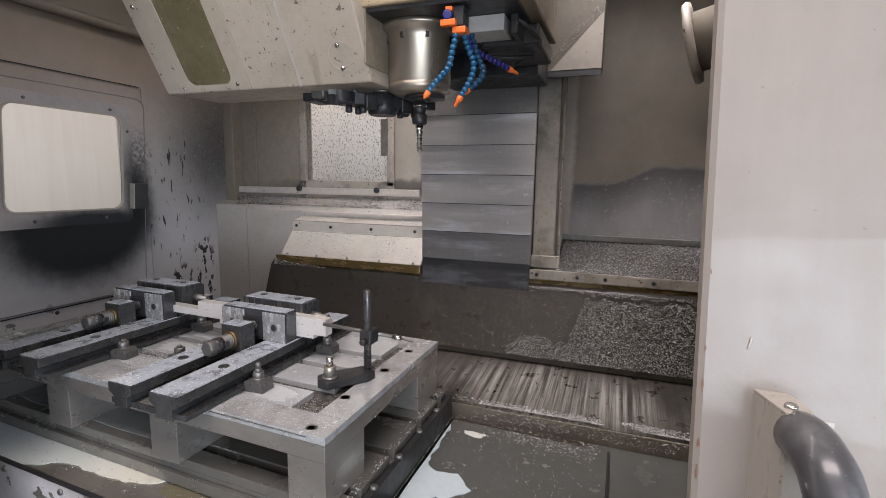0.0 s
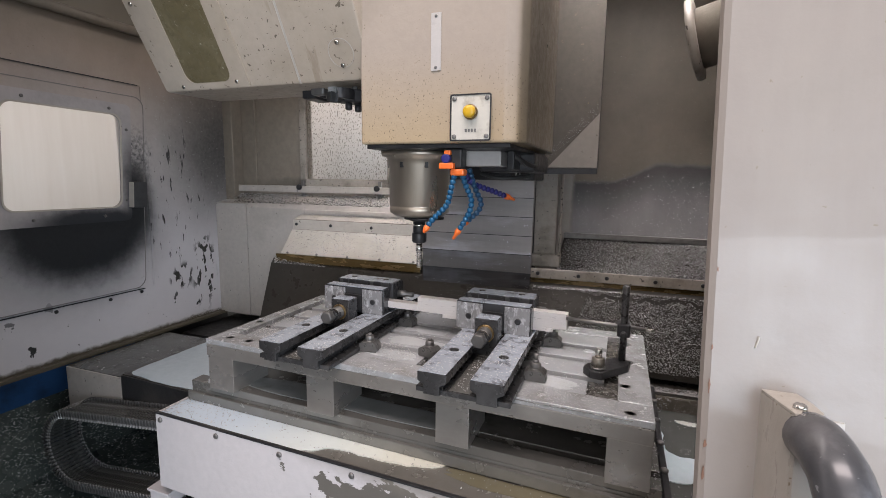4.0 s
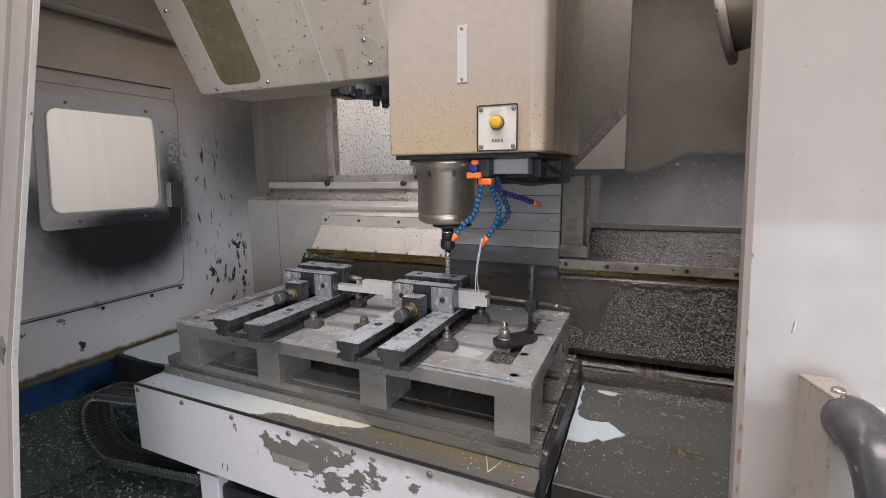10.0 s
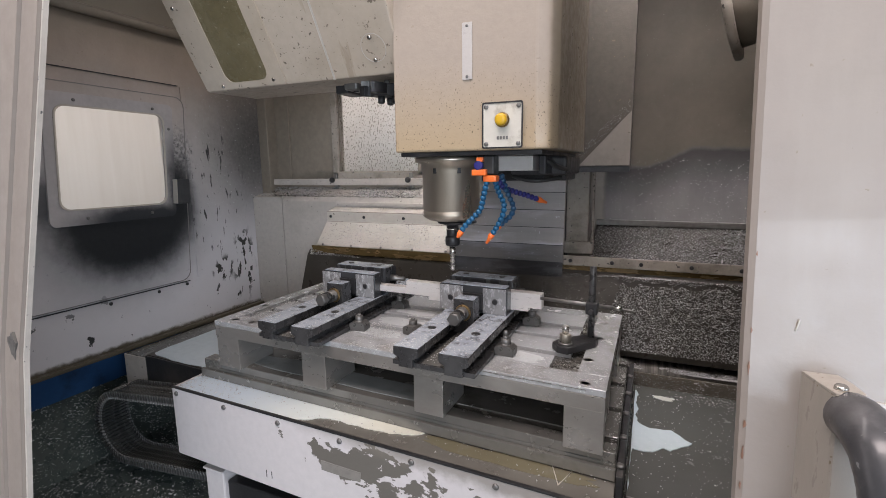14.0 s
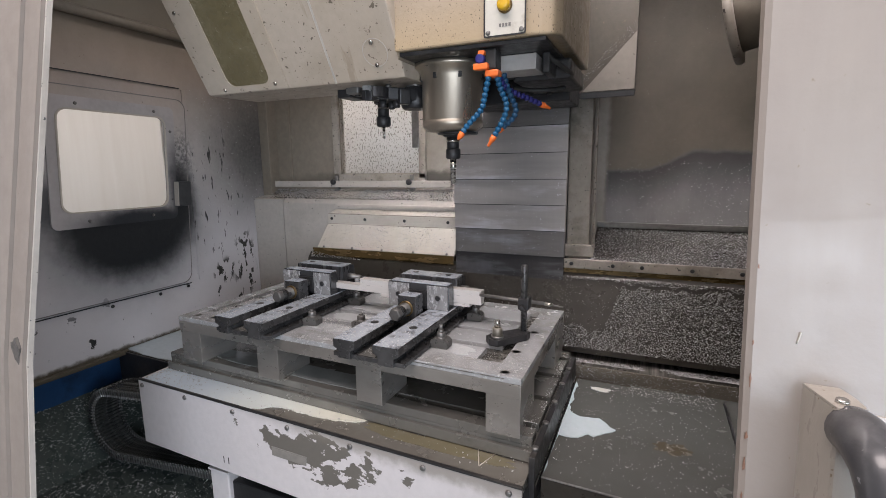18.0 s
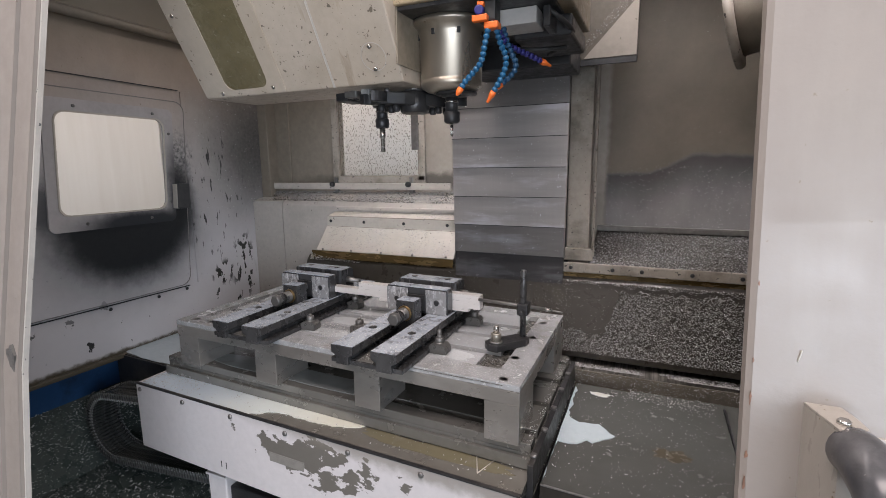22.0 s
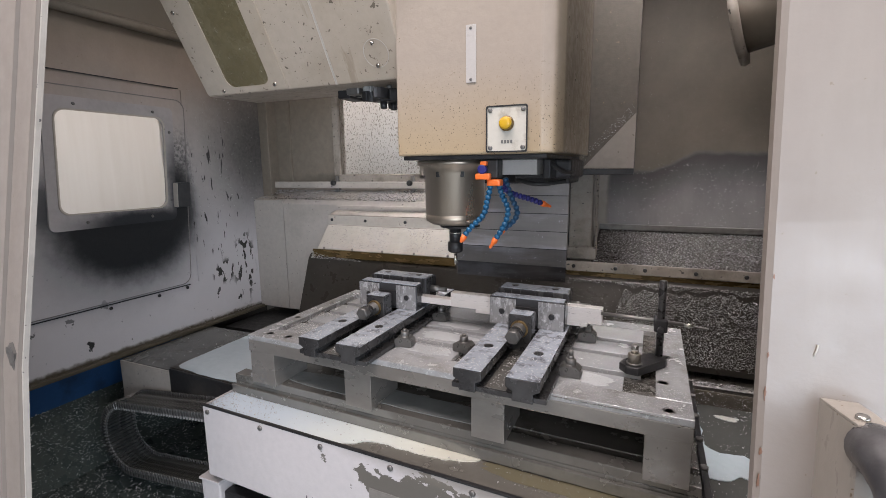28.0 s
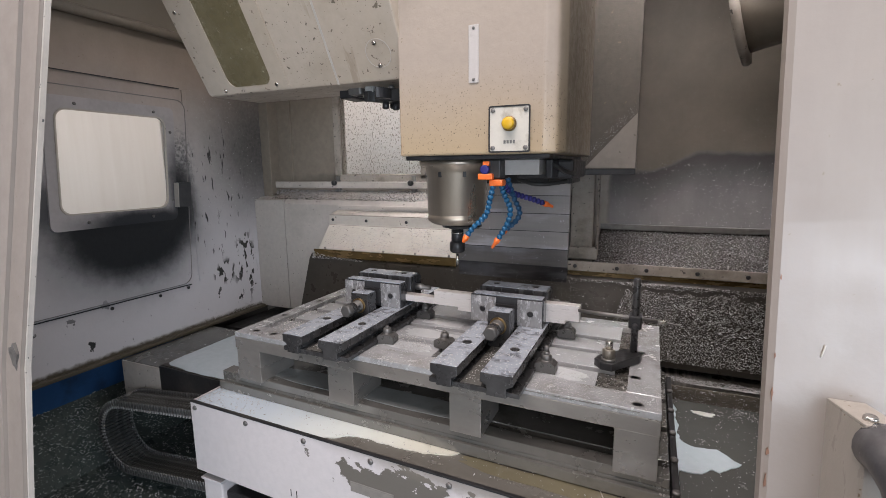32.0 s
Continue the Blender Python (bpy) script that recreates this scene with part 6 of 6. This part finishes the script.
part("cable", tube([(-0.768, 1.10, 1.712), (-0.780, 1.12, 1.725), (-0.775, 1.16, 1.74)], 0.004, 8, 2), RUBBER, pot)

for ob in pot.children:
    ob.location = (0.038, -0.063, -0.004)


def build_tool(label, collet, cutter):
    """A tool in its holder: taper, gripping flange and collet nut; its place is the middle of the flange."""
    t = empty("tool_holder", label, "tool holder", group="tools of the changer")
    part("taper", lathe([(0.010, 0.098), (0.012, 0.094), (0.0085, 0.086), (0.0085, 0.078), (0.012, 0.074), (0.0205, 0.014), (0.0205, 0.010)][::-1], 28), BRIGHT_STEEL, t, "bright ground taper")
    part("flange", lathe([(0.0205, 0.010), (0.0235, 0.008), (0.0235, 0.003), (0.0205, 0.0), (0.0235, -0.003), (0.0235, -0.008), (0.018, -0.010)][::-1], 28), BLACK_STEEL, t)
    part("body", lathe([(0.0142, -0.010), (0.0142, -0.042)][::-1], 24), BLACK_STEEL, t)
    part("bright_ring", lathe([(0.0143, -0.0165), (0.0158, -0.019), (0.0143, -0.0215)][::-1], 28), BRIGHT_STEEL, t)
    part("collet_nut", lathe(collet[::-1], 24), BLACK_STEEL, t)
    part("cutter", lathe(cutter[::-1], 16), BRIGHT_STEEL, t)
    return t


mill = build_tool("black collet holder with a long end mill", [(0.0150, -0.036), (0.0172, -0.039), (0.0172, -0.056), (0.0140, -0.060)], [(0.0075, -0.060), (0.0075, -0.082), (0.0058, -0.084), (0.0058, -0.118), (0.0050, -0.119)])
drill = build_tool("black collet holder with a thin short drill", [(0.0155, -0.040), (0.0182, -0.042), (0.0182, -0.062), (0.0140, -0.066)], [(0.0035, -0.066), (0.0035, -0.092), (0.0008, -0.096)])

# ---- coolant streams ----
stream = empty("coolant_stream", "thin white coolant streams from the nozzle", "coolant stream")
sag = [(-0.3082, 0.9449, 1.3471), (-0.322, 0.955, 1.30), (-0.344, 1.005, 1.24), (-0.360, 1.055, 1.192)]
part("strand", tube(sag, 0.0012, 8, 2), JET, stream)
part("strand", tube([(x + 0.002, y + 0.002, z) for x, y, z in sag[:3]] + [(-0.350, 1.06, 1.192)], 0.0009, 8, 2), JET, stream)
jet = empty("coolant_jet", "strong white coolant jet blasting across the vise", "coolant jet")
J0, J1 = Vector((-0.305, 0.972, 1.355)), Vector((-0.654, 0.744, 1.135))
part("core", tube([J0, J0.lerp(J1, 0.5), J1], 0.0013, 10, 1), JET, jet)
part("core", tube([(-0.311, 0.945, 1.34), (-0.458, 1.06, 1.225)], 0.0011, 10, 0), JET, jet)
rnd = random.Random(31)
bm = bmesh.new()
for k in range(260):
    f = rnd.random() ** 0.6
    w = 0.002 + 0.022 * f
    o = J0.lerp(J1, 0.35 + 0.65 * f) + Vector((rnd.gauss(0, w), rnd.gauss(0, w), rnd.uniform(0, w)))
    d = (J1 - J0).normalized() * rnd.uniform(0.01, 0.035)
    e = Vector((0.0003, -0.0002, 0.0004))
    bm.faces.new([bm.verts.new(p) for p in (o, o + d * 0.5 + e, o + d, o + d * 0.5 - e)])
for k in range(90):
    o = Vector((-0.311, 0.945, 1.34)).lerp(Vector((-0.458, 1.06, 1.225)), 0.55 + 0.5 * rnd.random()) + Vector((rnd.gauss(0, 0.012), rnd.gauss(0, 0.01), rnd.gauss(0, 0.010)))
    e = Vector((rnd.gauss(0, 1), 0.2, rnd.gauss(0, 1))).normalized() * 0.0007
    bm.faces.new([bm.verts.new(p) for p in (o, o + e, o + e + Vector((0.0004, 0, 0.0006)))])
part("jet_mist", bm, JET, jet)["kind"] = "stuff"
rinse = empty("coolant_strand", "straight white coolant strand beside the cutter", "coolant stream")
part("strand", tube([(-0.374, 0.922, 1.334), (-0.383, 0.95, 1.293)], 0.0014, 10, 0), JET, rinse)
spray = empty("coolant_spray", "flying streaks of coolant off the vise end", "coolant spray")
rnd = random.Random(77)
bm = bmesh.new()
for k in range(1000):
    a = rnd.gauss(0, 0.33)
    d = Vector((-0.78 + 0.25 * a, -0.42 - 0.5 * a, -0.34 - 0.45 * abs(rnd.gauss(0, 0.5)))).normalized()
    o = Vector((-0.715 + rnd.uniform(-0.09, 0.05), 0.79 + rnd.uniform(-0.02, 0.05), 1.125)) + d * 0.62 * rnd.random()
    ln = rnd.uniform(0.008, 0.045)
    p0, p1 = o, o + d * ln
    side = d.cross(Vector((0.3, 0.9, 0.2))).normalized() * rnd.uniform(0.0002, 0.0005)
    up = d.cross(side).normalized() * side.length
    vs = [bm.verts.new(p) for p in (p0, (p0 + p1) / 2 + side, (p0 + p1) / 2 - side, (p0 + p1) / 2 + up, p1)]
    for t in ((0, 1, 3), (0, 3, 2), (0, 2, 1), (4, 3, 1), (4, 2, 3), (4, 1, 2)):
        bm.faces.new([vs[i] for i in t])
part("streak_spray", bm, JET, spray)["kind"] = "stuff"
bm = bmesh.new()
for k in range(110):
    p0 = Vector((rnd.uniform(-1.4, 0.1), rnd.uniform(0.6, 1.2), rnd.uniform(0.95, 1.85)))
    d = Vector((rnd.uniform(-0.6, 0.3), rnd.uniform(-0.4, 0.2), rnd.uniform(-1, 0.6))).normalized() * rnd.uniform(0.008, 0.03)
    w = d.cross(Vector((0, 1, 0.1))).normalized() * 0.0006
    vs = [bm.verts.new(p) for p in (p0, p0 + d / 2 + w, p0 + d, p0 + d / 2 - w)]
    bm.faces.new(vs)
part("drop_spray", bm, JET, spray)["kind"] = "stuff"

# ---- chips that lie about ----
def slope_spot(u, v, x0=-0.29, x1=0.36):
    """A place on the sloping cover."""
    return (x0 + (x1 - x0) * u, 1.3845 + 0.073 * v - 0.002, 0.968 + 0.198 * v + 0.001)


def heap(count, seed):
    """Chips that cling to the slope: a thick field low down and a band along its top, with a bare oily stretch between."""
    rnd, out = random.Random(seed), []
    while len(out) < count:
        p = Vector(slope_spot(rnd.random(), rnd.random()))
        n = 0.5 * noise.noise(p * 16 + Vector((3, 0, 0))) + 0.4 * noise.noise(p * 45)
        top = 0.995 + 0.028 * spread_step(p.x, -0.30, -0.22) + 0.125 * spread_step(p.x, -0.11, -0.055)
        low = p.z < top + 0.03 * n and n > -0.42
        high = p.z > 1.158 + 0.012 * n and p.x > -0.22
        if (low and p.x > -0.285) or high or rnd.random() < 0.035:
            out.append(p)
    return out


def spread_step(x, a, b):
    """Eases from 0 at a to 1 at b."""
    t = min(1.0, max(0.0, (x - a) / (b - a)))
    return t * t * (3 - 2 * t)


flakes("metal_chips", heap(19000, 71), OILY_CHIPS, None, (0.0024, 0.006), 71, "fine metal chips clinging to the sloping cover", "metal chips")
flakes("metal_chips", heap(1000, 86), BRIGHT_CHIPS, None, (0.003, 0.0065), 86, "bright metal chips among those on the sloping cover", "metal chips")
flakes("metal_chips", scatter(900, lambda u, v: slope_spot(u, v, -0.62, -0.2), 72), BRIGHT_CHIPS, None, (0.0015, 0.004), 72, "scattered metal chips on the oily cover", "metal chips")
flakes("metal_chips", scatter(9500, lambda u, v: (-0.155 + 0.52 * u, 1.47 + 0.235 * v, 1.2175 + 0.0695 * v), 73), CHIPS, None, (0.0025, 0.006), 73, "fine metal chips covering the ledge", "metal chips")
flakes("metal_chips", scatter(5000, lambda u, v: (-1.58 + 0.94 * u, 1.607 + 0.10 * v, 1.380 + 0.034 * v), 74, True, -0.2, 9.0), CHIPS, None, (0.003, 0.009), 74, "metal chips strewn along the shelf", "metal chips")
flakes("metal_chips", scatter(1700, lambda u, v: (-1.15 + 0.53 * u, 1.466 + 0.066 * v, 1.212 + 0.076 * v), 75, True, 0.0, 10.0), CHIPS, None, (0.002, 0.006), 75, "metal chips on the sloping sheet", "metal chips")
flakes("metal_chips", scatter(700, lambda u, v: (-1.19 + 0.22 * u * u, 1.450 + 0.012 * v, 1.168 + 0.03 * v * (1 - u)), 76), CHIPS, None, (0.002, 0.006), 76, "heap of bright chips on the oily strip", "metal chips")
flakes("metal_chips", scatter(900, lambda u, v: (-1.15 + 0.53 * u ** 0.6, 1.541 + 0.055 * v, 1.328 + 0.015 * v), 87, True, -0.1, 12.0), CHIPS, sl, (0.002, 0.006), 87)


def pan_spot(u, v):
    if u < 0.5:
        w = u / 0.5
        return (-1.752 + 0.122 * w, 0.50 + 0.75 * v, 0.746 - 0.20 * w)
    w = (u - 0.5) / 0.5
    return (-1.63 + 0.43 * w, 0.50 + 0.75 * v, 0.548 - 0.055 * w)


def drift(count, seed):
    """Chips over the whole pan, thickest round the chain's bend and at the front."""
    rnd, out = random.Random(seed), []
    while len(out) < count:
        p = Vector(pan_spot(rnd.random(), rnd.random()))
        bend = math.exp(-((p.x + 1.60) / 0.07) ** 2 - ((p.y - 0.90) / 0.13) ** 2)
        front = math.exp(-((p.y - 0.58) / 0.12) ** 2)
        if rnd.random() < 0.12 + (0.5 * bend + 0.6 * front + 0.3) * max(0.0, 0.35 + 1.6 * noise.noise(p * 13)):
            out.append(p)
    return out


flakes("metal_chips", drift(5200, 77), BRIGHT_CHIPS, None, (0.003, 0.011), 77, "curled metal chips lying in the floor pan", "metal chips")
flakes("metal_chips", scatter(1100, pan_spot, 79), BRIGHT_CHIPS, None, (0.002, 0.006), 79, "loose metal chips in the floor pan", "metal chips")
flakes("metal_chips", scatter(2000, lambda u, v: (-1.60 + 0.96 * u, 1.603 + 0.10 * v * v, 1.379 + 0.034 * v * v), 84, True, -0.2, 9.0), DARK_SHEET, None, (0.003, 0.009), 84, "dark oily chips along the shelf", "metal chips")
flakes("metal_chips", scatter(500, lambda u, v: (-1.15 + 0.53 * u, 1.466 + 0.066 * v, 1.212 + 0.076 * v), 85, True, 0.0, 10.0), DARK_SHEET, None, (0.002, 0.007), 85, "dark chips on the sloping sheet", "metal chips")
flakes("metal_chips", scatter(420, lambda u, v: (-0.14 + 0.50 * u, YB - 0.002, 1.31 + 0.20 * v), 91), BRIGHT_CHIPS, None, (0.003, 0.0065), 91, "bright chips stuck to the wet rear wall", "metal chips")
flakes("metal_chips", scatter(200, lambda u, v: (-0.13 + 0.49 * u, YB - 0.002, 1.50 + 0.45 * v), 92), CHIPS, None, (0.0015, 0.0035), 92, "few chips stuck high on the rear wall", "metal chips")
flakes("metal_chips", scatter(170, lambda u, v: (XL + 0.002, 1.32 + 0.38 * u, 1.35 + 0.45 * v), 93), BRIGHT_CHIPS, None, (0.003, 0.0065), 93, "bright chips stuck to the side wall", "metal chips")
flakes("metal_chips", scatter(900, lambda u, v: (-0.155 + 0.52 * u, 1.47 + 0.235 * v, 1.219 + 0.0695 * v), 94), BRIGHT_CHIPS, None, (0.004, 0.008), 94, "bright chips lying on the ledge", "metal chips")
flakes("metal_chips", scatter(500, lambda u, v: (XL + 0.001 + 0.02 * u + 0.02 * u * v, 1.0 + 0.69 * v ** 0.6, 0.906 + 0.02 * u), 78), CHIPS, None, (0.002, 0.006), 78, "chips along the foot of the wall", "metal chips")


# the table and all on it stand slightly askew to the walls
SKEW = 0.043
moved = set()
for n, (ob, m) in enumerate(riders):
    for o in (ob, *ob.children_recursive):
        if o is not ob and o.matrix_basis != Matrix.Identity(4):
            o.location.y -= SKEW * (o.location.x + (0.0 if ob["category"] == "clamp" else 0.4))
        elif o.type == "MESH" and o.data.name not in moved:
            moved.add(o.data.name)
            for vert in o.data.vertices:
                vert.co.y -= SKEW * (vert.co.x + (0.0 if ob["category"] == "clamp" else 0.4))
    riders[n] = (ob, Matrix.Translation((0, -SKEW * (m.translation.x + (0.4 if ob["category"] == "clamp" else 0.0)), 0)) @ m)


def motions():
    table_rows = [(0, -0.464, -0.234), (0.5, -0.454, -0.224), (1, -0.284, -0.040), (1.5, -0.101, 0.014), (2, 0.014, 0.009), (2.5, 0.013, 0.006), (3, 0.012, 0.002), (3.5, 0.011, 0.002), (5.5, -0.098, 0.009), (6, -0.158, 0.010), (6.5, -0.170, 0.011), (7, -0.102, 0.008), (7.5, -0.103, 0.008), (8, -0.130, 0.010), (8.5, -0.161, 0.011), (9, -0.193, 0.012), (9.5, -0.225, 0.016), (10, -0.256, 0.017), (10.5, -0.287, 0.018), (11, -0.261, 0.016), (11.5, -0.230, 0.017), (12, -0.198, 0.015), (12.5, -0.167, 0.015), (13, -0.136, 0.013), (13.5, -0.104, 0.012), (14, -0.131, 0.012), (14.5, -0.162, 0.012), (16.5, -0.286, 0.021), (17, -0.289, 0.023), (17.5, -0.288, 0.022), (18, -0.288, 0.022), (18.5, -0.288, 0.023), (19, -0.289, 0.022), (19.5, -0.288, 0.020), (20, -0.288, 0.022), (20.5, -0.289, 0.022), (21, -0.290, 0.024), (21.5, -0.288, 0.022), (22, -0.288, 0.022), (22.5, -0.285, 0.018), (23, -0.116, -0.003), (23.5, -0.053, -0.006), (24, -0.053, -0.006), (24.5, -0.054, -0.008), (25, -0.054, -0.001), (25.5, -0.055, 0.020), (27.5, -0.003, -0.010), (28, -0.003, -0.002), (28.5, -0.045, 0.002), (29, -0.024, 0.014), (29.5, -0.011, -0.010), (30, -0.021, -0.010), (30.5, -0.047, -0.009), (31, -0.079, 0.000), (31.5, -0.084, 0.012), (32, -0.056, 0.000)]
    head_rows = [(0, 0.279), (0.5, 0.279), (1, 0.278), (1.5, 0.280), (2, 0.279), (2.5, 0.162), (3, 0.038), (3.5, 0.032), (5.5, -0.007), (6, -0.005), (6.5, 0.028), (7, 0.035), (7.5, -0.005), (8, -0.005), (8.5, -0.006), (9, -0.006), (9.5, -0.006), (10, -0.006), (10.5, -0.006), (11, -0.007), (11.5, -0.007), (12, -0.009), (12.5, -0.007), (13, -0.006), (13.5, -0.007), (14, -0.006), (14.5, -0.008), (16.5, -0.006), (17, 0.032), (17.5, 0.058), (18, 0.192), (18.5, 0.279), (19, 0.279), (19.5, 0.278), (20, 0.276), (20.5, 0.277), (21, 0.279), (21.5, 0.281), (22, 0.282), (22.5, 0.281), (23, 0.280), (23.5, 0.260), (24, 0.127), (24.5, 0.048), (25, 0.001), (25.5, 0.011), (27.5, 0.015), (28, -0.000), (28.5, -0.000), (29, 0.000), (29.5, 0.000), (30, 0.014), (30.5, 0.000), (31, -0.000), (31.5, -0.000), (32, 0.000)]
    head_rows = [(t, 1.07 * z) for t, z in head_rows]
    for ob, m in riders:
        walk(ob, [(t, pose(x, y, 0) @ m) for t, x, y in table_rows])
    for ob in saddle:
        walk(ob, [(t, pose(0, y, 0)) for t, x, y in table_rows])
    tilt = Matrix.Translation((XC, 0, ZC)) @ pose(0, 0, 0, 0, -6, 0) @ Matrix.Translation((-XC, 0, -ZC))
    walk(chain, [(t, pose(0.40 * x, y, 0) @ tilt) for t, x, y in table_rows])
    walk(head, [(t, pose(0, 0, z)) for t, z in head_rows])
    for k, ob in enumerate(slats):
        walk(ob, [(t, pose(0, 0, 1.145 + k * (0.0545 + 0.120 * z))) for t, z in head_rows])
    # the arm swings in, drops with both tools, turns half round, lifts and swings back
    rest, grip_turn = 52.0, math.degrees(math.atan2(SY - 1.087, SX + 0.637))
    turn = [(0, 0, rest), (20.0, 0, rest), (20.25, 0, 0.5 * (rest + grip_turn)), (20.4, 0, grip_turn), (20.6, 0, grip_turn), (20.8, -0.108, grip_turn), (20.87, -0.112, grip_turn - 8), (21.0, -0.112, grip_turn - 90), (21.1, -0.112, grip_turn - 165), (21.17, -0.112, grip_turn - 180), (21.25, -0.105, grip_turn - 180), (21.4, -0.055, grip_turn - 180), (21.52, 0, grip_turn - 180), (21.65, 0, grip_turn - 180), (21.82, 0, 0.5 * (rest + grip_turn) - 180), (22.0, 0, rest - 180), (32, 0, rest - 180)]
    walk(arm, [(t, pose(AX, AY, AZ + z, 0, 0, a)) for t, z, a in turn])
    swing = [(t, z, a - grip_turn) for t, z, a in turn if 20.6 <= t <= 21.52]

    def carried_round(x, y):
        return [(t, pose(AX, AY, AZ + z, 0, 0, a) @ pose(x - AX, y - AY, 0)) for t, z, a in swing]

    flange, home = 1.3735, (-0.637, 1.087)
    up, down = pose(*home, AZ + 0.16), pose(*home, AZ)
    walk(mill, [(t, pose(SX, SY, flange + z)) for t, z in head_rows if t < 20.6] + carried_round(SX, SY) + [(22.2, pose(*home, AZ, 0, 0, -180)), (22.8, pose(*home, AZ + 0.16, 0, 0, -180)), (32, pose(*home, AZ + 0.16, 0, 0, -180))])
    walk(drill, [(0, up), (17.4, up), (18.0, down)] + carried_round(*home) + [(t, pose(SX, SY, flange + z, 0, 0, -180)) for t, z in head_rows if t > 21.7])
    # the streams draw back into the head when they are shut off
    shut, run = pose(0.13, 0.12, 0.30), pose(0, 0, 0)
    tip = Vector((-0.312, 0.945, 1.337))
    lean = [Matrix.Translation(tip + Vector((0, 0, z))) @ pose(0, 0, 0, 0, 27, 0) @ Matrix.Translation(-tip) for z in (0.030, 0.038)]
    walk(stream, [(0, pose(0.12, 0.12, 0.62)), (1.9, pose(0.12, 0.12, 0.62)), (3.0, shut), (6.2, shut), (6.4, lean[0]), (7.1, lean[1]), (7.4, shut), (9.2, shut), (9.4, run), (12.8, run), (13.2, pose(0.004, 0.0, 0.03)), (13.7, shut), (16.5, shut), (17.5, pose(0.12, 0.12, 0.40)), (18.5, pose(0.12, 0.12, 0.65)), (23.3, pose(0.12, 0.12, 0.65)), (24.5, pose(0.12, 0.12, 0.34)), (24.75, shut), (24.9, run), (25.5, run), (26.0, shut), (30.6, shut), (30.8, pose(0.004, 0, 0)), (31.3, pose(0.004, 0, 0)), (31.6, shut), (32, shut)])
    walk(rinse, [(0, pose(0.16, 0.10, 0.75)), (4.70, pose(0.16, 0.10, 0.75)), (4.76, run), (6.2, run), (6.5, pose(0, 0, 0.030)), (7.1, pose(0, 0, 0.038)), (7.4, pose(0.16, 0.10, 0.75)), (32, pose(0.16, 0.10, 0.75))])
    away = pose(0.20, 0.13, 0.75)
    walk(jet, [(0, away), (4.70, away), (4.76, run), (6.50, run), (6.56, away), (32, away)])
    walk(spray, [(0, pose(0, 0, -3.5)), (4.5, pose(0, 0, -3.5)), (5.3, run), (6.2, pose(-0.02, -0.01, -0.02)), (6.6, pose(-0.1, -0.05, -0.9)), (7.0, pose(-0.1, -0.05, -3.5)), (32, pose(-0.1, -0.05, -3.5))])


motions()
